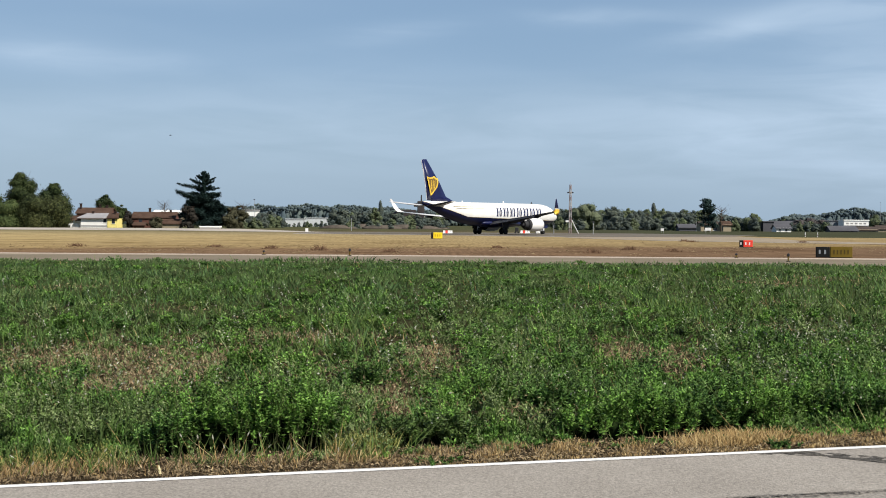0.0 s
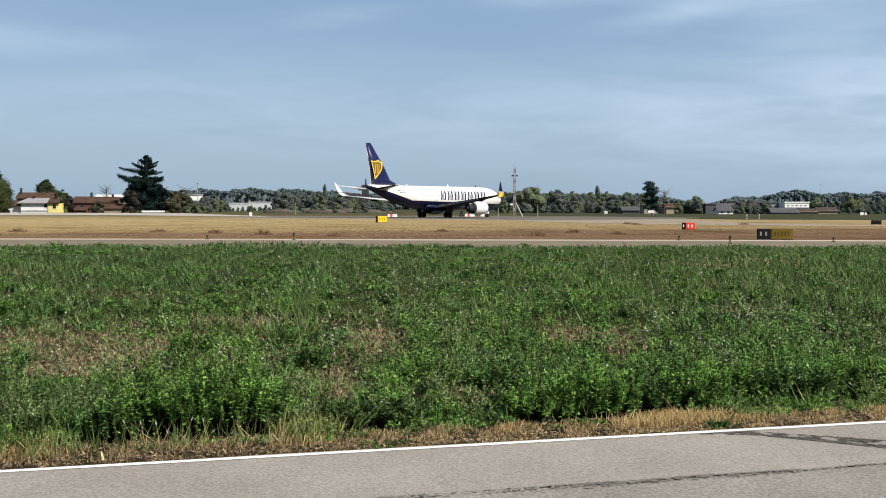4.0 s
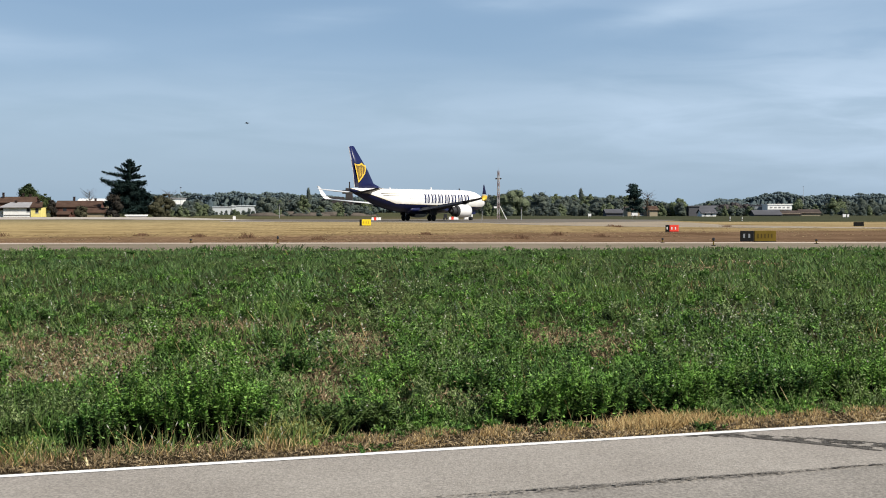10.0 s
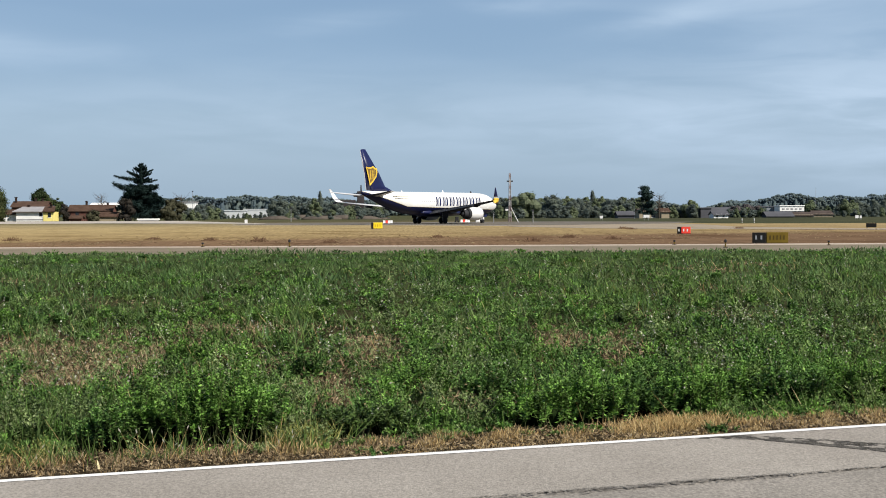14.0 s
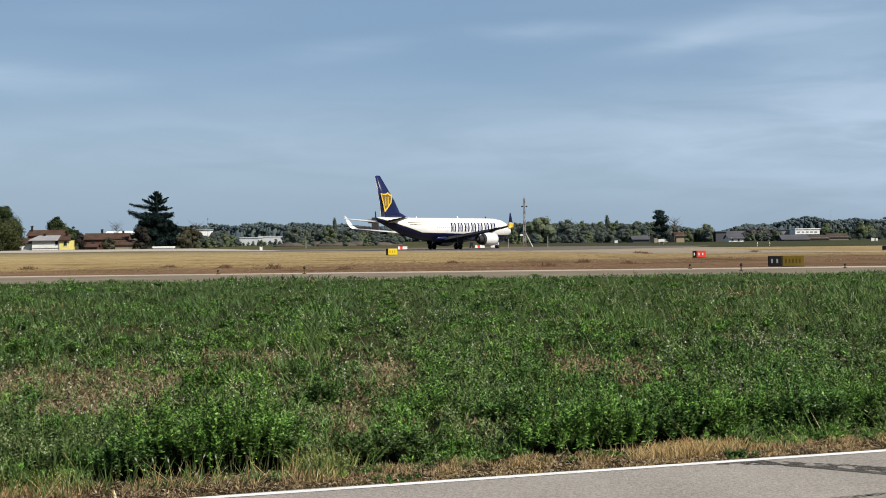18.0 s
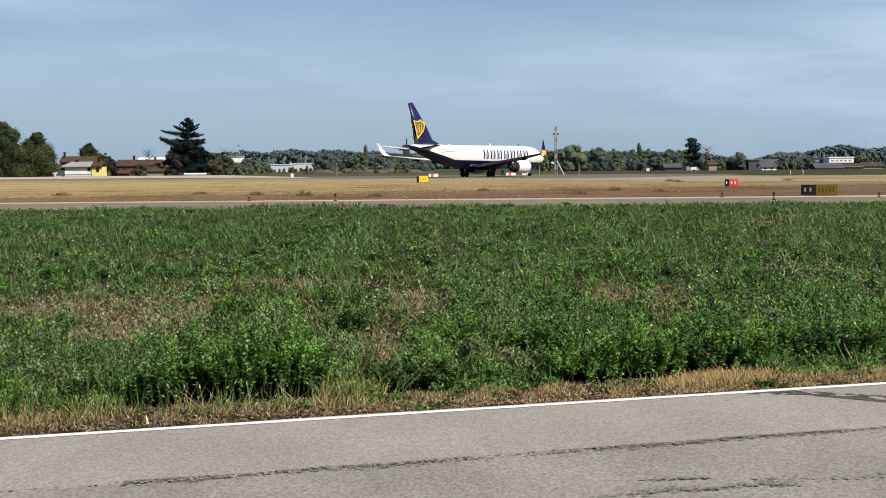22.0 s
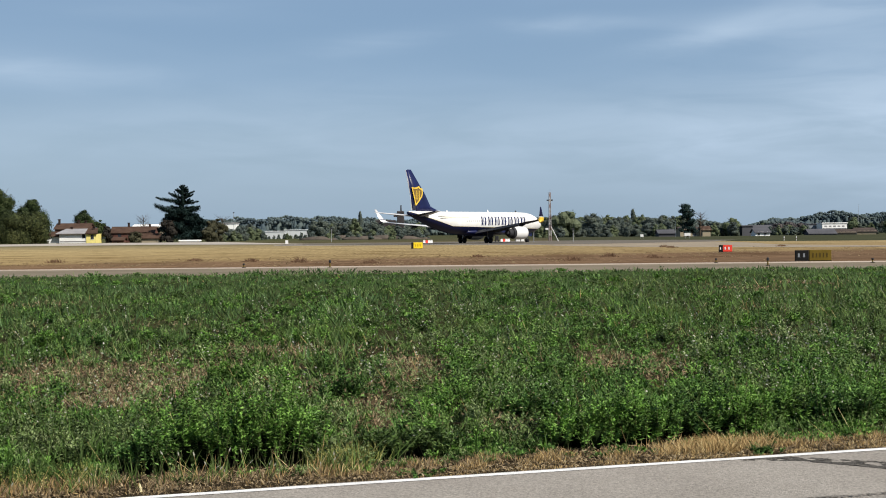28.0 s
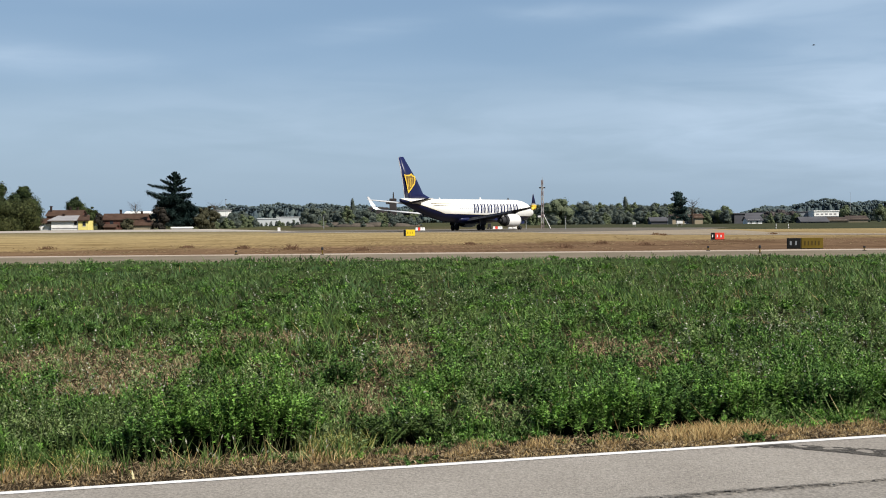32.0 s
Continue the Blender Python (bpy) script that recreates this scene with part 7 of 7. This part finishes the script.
def verge():
    """The dry fringe between the asphalt and the weeds."""
    g = np.random.default_rng(45)
    n = 90000
    x = g.uniform(-4.4, 6.2, n)
    off = 0.10 + g.uniform(0, 1, n) ** 1.1 * (0.55 + 0.12 * np.sin(x * 2.3))
    y = edge_y(x) + off
    strawy = np.clip((x + 0.9) / 2.0, 0.16, 0.66)
    tuft = wave(x, y * 1.5, 0.32, 73)
    keep = g.uniform(size=n) < (0.02 + 0.8 * tuft ** 2.4) * np.where(x < -0.5, 0.5, 0.9)
    grow = np.clip((off - 0.10) / 0.35, 0.35, 1)
    s = keep & (g.uniform(size=n) < strawy)
    blades("straw_fringe", "straw-coloured dry grass fringe along the asphalt edge", M_DRY, x[s], y[s], (g.uniform(0.012, 0.075, n) * (0.3 + 0.9 * tuft) * grow)[s], np.full(s.sum(), 0.006), g, 0.6)
    gx = np.concatenate([2.45 + 0.2 * g.normal(size=1500), 2.1 + 0.15 * g.normal(size=700), -0.62 + 0.1 * g.normal(size=260), -2.75 + 0.3 * g.normal(size=300)])
    gy = edge_y(gx) + 0.3 + g.uniform(0, 0.45, len(gx))
    blades("straw_tuft", "golden dry grass tuft leaning over the verge", M_DRY, gx, gy, g.uniform(0.03, 0.12, len(gx)), np.full(len(gx), 0.005), g, 0.9)
    b = keep & ~s
    blades("brown_fringe", "brown dry grass and litter along the asphalt edge", M_BROWN, x[b], y[b], (g.uniform(0.02, 0.085, n) * grow)[b], np.full(b.sum(), 0.006), g, 0.9)
    m = 2200
    xl = g.uniform(-4.4, -0.3, m)
    yl = edge_y(xl) + 0.28 + g.uniform(0, 1, m) ** 1.2 * 0.75
    k = g.uniform(size=m) < np.clip(1.45 * wave(xl, yl, 0.35, 91) - 0.35, 0, 1) * np.where(clear_of_feet(xl, yl), 1.0, 0.03)
    xl, yl = xl[k], yl[k]
    half = g.uniform(size=len(xl)) < 0.38
    blades("dry_verge_grass", "tall dry grass at the verge beside the bush", M_DRY, xl[half], yl[half], g.uniform(0.025, 0.10, half.sum()), np.full(half.sum(), 0.005), g, 1.2)
    blades("green_verge_grass", "green and grey grass at the verge beside the bush", M_BLADE, xl[~half], yl[~half], g.uniform(0.06, 0.24, (~half).sum()), np.full((~half).sum(), 0.006), g, 0.6)
    n = 15000
    x = g.uniform(-4.4, 6.2, n)
    y = edge_y(x) + 0.09 + g.uniform(0, 1, n) ** 0.8 * 0.8
    c = np.stack([x, y, g.uniform(0.006, 0.03, n)], 1)
    sz = 0.032 * g.uniform(0.4, 1.6, n)
    a, w = leaf_axes(n, sz, sz * 0.35, 1.6, g)
    leafy("verge_litter", "brown leaf litter on the soil beside the asphalt", M_BROWN, c, a, w, "litter")
    # taller dry stalks with seed ears in front of the large bush
    for cx, m in ((-1.48, 20), (-1.15, 12), (-1.75, 7), (-2.3, 14), (-2.75, 16), (-3.2, 16), (-0.72, 14)):
        xx = cx + 0.10 * g.normal(size=m)
        yy = edge_y(xx) + g.uniform(0.42, 0.62, m)
        hh = g.uniform(0.06, 0.22, m)
        q = 0.8 * g.normal(size=m)
        tip = np.stack([xx + hh * q, yy + 0.1 * g.normal(size=m) * hh, hh], 1)
        base = np.stack([xx, yy, np.zeros(m)], 1)
        leafy("dry_stalks", "tuft of pale dry stalks at the verge", M_DRY, (base + tip) / 2, (tip - base) / 2, np.tile((0.0022, 0.0006, 0), (m, 1)), "grass")
        k = m // 3
        along = unit(tip[:k] - base[:k]) * 0.021
        leafy("seed_ears", "pale seed ears on dry stalks", M_SEED, tip[:k], along, np.tile((0.0055, 0.002, 0), (k, 1)), "seed heads")


def dead_twigs():
    g = np.random.default_rng(19)
    for cx, cy in ((0.70, 11.75), (0.90, 11.9), (0.6, 11.6), (1.02, 11.25), (-3.35, 14.4), (-3.2, 14.9)):
        t = thing("dead_twig", "dry pale twig lying on bare soil among the weeds", "twig", pose(cx, cy, 0.01, 0, 0, g.uniform(0, 360)))
        s = Shape()
        s.tube([(-0.18, 0, 0.01), (-0.05, 0.02, 0.05), (0.08, -0.01, 0.07), (0.2, 0.03, 0.12)], [0.006, 0.007, 0.005, 0.002], 5)
        s.tube([(0.0, 0.0, 0.06), (0.06, 0.07, 0.12), (0.09, 0.10, 0.18)], [0.004, 0.003, 0.001], 5)
        part("stem", s, M_STEM, t, "dry forked stem")
    # a torn scrap of pale husk at the foot of the bush
    t = thing("husk_scrap", "pale yellow husk scrap standing in verge litter", "litter", pose(-1.90, edge_y(-1.90) + 0.30, 0.0, 0, 0, 25) @ Matrix.Scale(0.7, 4))
    s = Shape()
    s.loft([[(-0.018, 0, 0.0), (0.018, 0, 0.0), (0.016, 0.006, 0.0), (-0.016, 0.006, 0.0)], [(-0.014, 0.004, 0.05), (0.006, 0.004, 0.05), (0.004, 0.009, 0.05), (-0.012, 0.009, 0.05)], [(-0.012, 0.01, 0.085), (-0.006, 0.01, 0.085), (-0.006, 0.013, 0.085), (-0.012, 0.013, 0.085)]])
    part("husk", s, M_HUSK, t)


def verge_herbs():
    """Small leafy herbs, pale and dusty, where the weeds meet the dry verge."""
    g = np.random.default_rng(77)
    n = 760
    x = g.uniform(-4.4, 6.0, n)
    off = 0.46 + 0.75 * g.uniform(0, 1, n)
    y = edge_y(x) + off
    keep = (g.uniform(size=n) < np.where(x < -0.6, 0.8, 0.5)) & clear_of_feet(x, y) & (wave(x, y, 0.8, 93) > 0.32)
    x, y, off = x[keep], y[keep], off[keep]
    h = (0.05 + 0.24 * (off - 0.42)) * g.uniform(0.6, 1.4, len(x))
    pale = g.uniform(size=len(x)) < np.where((x > -1.0) & (x < -0.5), 0.9, 0.4)
    for sel, mat, name, label in ((pale, M_GREYWEED, "dusty_herbs", "dusty grey-green herbs at the verge"), (~pale, M_WEED, "green_herbs", "small green herbs at the verge")):
        c, a, w, _, _ = shoots(g, x[sel], y[sel], h[sel], np.full(sel.sum(), 0.07), np.full(sel.sum(), 0.030), 6, 9, 0.36, 0.1)
        leafy(name, label, mat, c, a, w)

    # yellowing upright herbs that grow in front of the bushes
    g = np.random.default_rng(58)
    x = np.concatenate([-2.3 + 0.16 * g.normal(size=26), -2.8 + 0.14 * g.normal(size=16), -3.25 + 0.2 * g.normal(size=24), -0.60 + 0.09 * g.normal(size=16)])
    y = edge_y(x) + g.uniform(0.45, 0.85, len(x)) + np.where(x > -1, 0.15, 0.0)
    c, a, w, _, _ = shoots(g, x, y, g.uniform(0.12, 0.26, len(x)), np.full(len(x), 0.04), np.full(len(x), 0.024), 4, 11, 0.34, 0.1)
    leafy("yellow_herbs", "yellowing upright herbs at the verge", M_YELLOW, c, a, w)
    x = -0.60 + 0.12 * g.normal(size=320)
    y = edge_y(x) + g.uniform(0.55, 1.05, 320)
    blades("yellow_tuft", "pale yellow grass tuft beside the large bush", M_YELLOW, x, y, g.uniform(0.05, 0.20, 320), np.full(320, 0.006), g, 0.8)
    n = 22
    x = np.concatenate([-0.5 + 0.16 * g.normal(size=12), -2.5 + 0.25 * g.normal(size=10)])
    c = np.stack([x, edge_y(x) + g.uniform(0.25, 0.6, n), g.uniform(0.015, 0.05, n)], 1)
    sz = g.uniform(0.025, 0.055, n)
    a, w = leaf_axes(n, sz, sz * 0.4, 1.6, g)
    leafy("curled_leaves", "curled pale dead leaves on the verge", M_DRY, c, a, w, "litter")


def make_bush(x, y, rx, ry, h, mat, label, seed, leaf=0.036, foot=0.25, dense=1.0):
    """A weed bush of many leafy shoots on bare feet, its inner shade painted as dark lumps."""
    g = np.random.default_rng(seed)
    t = thing("weed_bush", label, "bush", pose(x, y, 0))
    n = int(dense * (24 + 820 * rx * ry))
    q, u = g.uniform(0, 6.283, n), np.sqrt(g.uniform(0, 1, n)) * 0.85
    px, py = rx * u * np.cos(q), ry * u * np.sin(q)
    lobe = 0.72 + 0.28 * wave(px + x, py + y, 0.34, seed)
    hh = 1.18 * h * lobe * (1 - 0.38 * u ** 2.2) * g.uniform(0.85, 1.12, n)
    c, a, w, s, (f0, tip) = shoots(g, px, py, hh, np.full(n, 0.19), np.full(n, leaf * 1.12), 1, 46, 0.54, foot * g.uniform(0.5, 1.3), 22)
    part("leaves", leaf_mesh("leaves", mat, c.astype(np.float32), a, w), mat, t, "dense small leaves on upright shoots")["kind"] = "stuff"
    stems = Shape()
    for i in range(0, len(f0), 2):
        m = f0[i] * 0.5 + tip[i] * 0.5
        stems.tube([(*f0[i][:2], -0.02), (m[0], m[1], m[2]), tuple(tip[i] * 0.95)], [0.0035, 0.003, 0.0015], 4)
    part("stem", stems, M_STEM, t, "thin greenish stems")["kind"] = "stuff"
    # shade low in the bush, put in as near-black lumps
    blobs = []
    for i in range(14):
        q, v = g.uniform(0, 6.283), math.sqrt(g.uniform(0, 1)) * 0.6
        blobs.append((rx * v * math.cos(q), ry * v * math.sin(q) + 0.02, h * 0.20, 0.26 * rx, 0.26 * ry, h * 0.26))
    part("inner_shade_lumps", lumps("inner_shade_lumps", M_INNER_SHADE, blobs, 0.8), M_INNER_SHADE, t, "dark lumps with the inner leaf shade painted in")["kind"] = "stuff"
    return t


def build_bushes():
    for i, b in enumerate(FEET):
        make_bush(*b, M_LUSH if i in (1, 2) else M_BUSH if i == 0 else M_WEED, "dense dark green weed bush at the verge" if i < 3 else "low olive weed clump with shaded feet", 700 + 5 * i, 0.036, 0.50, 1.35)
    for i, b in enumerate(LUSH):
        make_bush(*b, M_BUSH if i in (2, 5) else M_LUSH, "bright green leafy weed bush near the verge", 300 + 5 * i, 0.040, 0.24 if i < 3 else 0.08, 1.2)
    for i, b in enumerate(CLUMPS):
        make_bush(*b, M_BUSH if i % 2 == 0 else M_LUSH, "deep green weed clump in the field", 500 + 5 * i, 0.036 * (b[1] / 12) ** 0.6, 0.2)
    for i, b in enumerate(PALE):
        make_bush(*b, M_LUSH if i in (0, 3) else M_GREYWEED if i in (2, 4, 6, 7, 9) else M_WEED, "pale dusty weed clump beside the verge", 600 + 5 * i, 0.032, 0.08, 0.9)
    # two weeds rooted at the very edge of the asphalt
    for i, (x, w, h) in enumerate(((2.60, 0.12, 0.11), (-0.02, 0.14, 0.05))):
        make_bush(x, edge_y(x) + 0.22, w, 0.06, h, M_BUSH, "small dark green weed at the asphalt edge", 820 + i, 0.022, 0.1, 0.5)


def dry_field():
    """Dead grass tufts beyond the service road."""
    g = np.random.default_rng(61)
    # taller wisps that fray the border of the brown strip and the straw
    n = 20000
    x = g.uniform(-46, 54, n)
    y = 98 + 0.5 * np.clip(x, -45, 45) + 14 * g.normal(size=n)
    t = wave(x, y * 0.12, 4.5, 31) * 0.55 + wave(x, y * 0.12, 1.6, 33) * 0.45
    keep = (y > 78) & (g.uniform(size=n) < np.clip(t * 2.4 - 0.9, 0, 1))
    x, y, t = x[keep], y[keep], t[keep]
    dark = g.uniform(size=len(x)) < 0.35
    for sel, mat, name, label in ((dark, M_REDGRASS, "brown_dry_grass", "matted red-brown dead grass along the service road"), (~dark, M_PALEGRASS, "pale_dry_grass", "matted straw-coloured dead grass on the airfield")):
        m = sel.sum()
        c = np.stack([x[sel], y[sel], g.uniform(0.02, 0.05, m)], 1)
        a, w = leaf_axes(m, g.uniform(0.10, 0.32, m), g.uniform(0.06, 0.16, m), 4.0, g)
        leafy(name, label, mat, c, a, w, "grass")
    # single darker tufts
    for i, (tx, ty, th) in enumerate(((-7.69, 87.40, 0.62), (-11.24, 91.98, 0.45), (12.86, 97.09, 0.55), (-3.15, 83.72, 0.4), (9.06, 84.57, 0.5), (-24.86, 95.28, 0.5), (15.02, 91.89, 0.4), (-15.72, 96.83, 0.4), (3.88, 100.25, 0.45), (26.14, 151.81, 0.5), (26.09, 147.01, 0.4), (38.10, 148.88, 0.4))):
        m = 170
        bx, by = tx + 0.34 * g.normal(size=m), ty + 0.8 * g.normal(size=m)
        blades("dry_tuft", "single dark dry grass tuft on the airfield", M_REDTUFT, bx, by, th * g.uniform(0.15, 0.75, m) * np.exp(-((bx - tx) / 0.45) ** 2), np.full(m, 0.03), g, 0.7)
    # weeds that lean over the near edge of the service road
    n = 2600
    x = g.uniform(-26, 30, n)
    y = 61.0 + g.uniform(-2.5, 1.0, n) - 0.006 * x
    t = wave(x, y * 0.4, 5.0, 77) * np.clip((x + 20) / 9, 0.15, 1)
    blades("edge_weeds", "ragged green weeds at the edge of the service road", M_FARBLADE_HAZED, x, y, (0.05 + 0.26 * t ** 2) * g.uniform(0.5, 1.2, n), np.full(n, 0.05), g, 0.9, "weeds")


weed_field()
weed_heaps()
grasses()
verge()
verge_herbs()
dead_twigs()
build_bushes()
dry_field()


# ---- what moves ----
def fly(span, rows):
    """A bird whose way is given as seconds, bearing, rise and distance."""
    b = make_bird(span)
    pts = [(t, Vector((bx * d, d, 1.7 + bz * d))) for t, bx, bz, d in rows]
    keys = []
    for i, (t, p) in enumerate(pts):
        q = pts[min(i + 1, len(pts) - 1)][1] - pts[max(i - 1, 0)][1]
        keys.append((t, pose(p.x, p.y, p.z, 0, 0, 0) @ pose(0, 0, 0, 12, 0, 0 if q.x > 0 else 179)))
    walk(b, keys)


def motions():
    fly(0.56, ((0, 1.30, 0.12, 110), (4, 0.80, 0.10, 110), (7, 0.3571, 0.0736, 110), (8, 0.2066, 0.0847, 110), (9, 0.0634, 0.0763, 110), (10, -0.0878, 0.0622, 110), (11, -0.2431, 0.0627, 110), (14, -0.80, 0.09, 110), (32, -3.0, 0.12, 110)))
    fly(0.30, ((0, 1.5, 0.05, 90), (17, 1.2, 0.09, 90), (18.7, -0.0480, 0.0973, 90), (19, -0.1279, 0.0632, 90), (19.4, -0.2299, 0.0587, 90), (20.5, -0.65, 0.07, 90), (32, -2.0, 0.1, 90)))
    fly(0.30, ((0, -2.0, 0.05, 80), (29.5, -0.9, 0.06, 80), (31, -0.2535, 0.0929, 80), (31.3, -0.0853, 0.0919, 80), (31.5, 0.0427, 0.0904, 80), (31.8, 0.1892, 0.1088, 80), (32, 0.2853, 0.1233, 80)))
    fly(0.30, ((0, 1.6, 0.07, 90), (27.0, 1.0, 0.1, 90), (28.5, 0.0059, 0.1574, 90), (29, -0.2321, 0.1328, 90), (29.4, -0.3969, 0.1259, 90), (32, -1.4, 0.1, 90)))
    fly(0.24, ((0, -0.1940, 0.0618, 90), (0.4, -0.0539, 0.0456, 90), (1.2, 0.2879, 0.0389, 90), (3, 1.0, 0.06, 90), (32, 2.5, 0.1, 90)))
    fly(0.24, ((0, 1.7, 0.05, 60), (9.0, 1.0, 0.04, 60), (10.3, 0.435, 0.064, 60), (10.5, 0.347, 0.118, 60), (10.6, 0.303, 0.145, 60), (10.8, 0.22, 0.20, 60), (12, -0.3, 0.36, 60), (32, -2.2, 0.45, 60)))
    ahead = Vector((math.cos(radians(PLANE_TURN)), math.sin(radians(PLANE_TURN)), 0))
    rows = []
    for t, s in ((0, 0.0), (10, -0.12), (17.5, -0.06), (19, 0.1), (20, 0.2), (22, 0.42), (24, 0.68), (25.5, 0.9), (26.5, 1.12), (27.5, 1.32), (28.2, 1.40), (29, 1.41), (32, 1.42)):
        p = PLANE_AT + ahead * s
        rows.append((t, pose(p.x, p.y, p.z, 0, 0, PLANE_TURN)))
    walk(AIRLINER, rows)


motions()
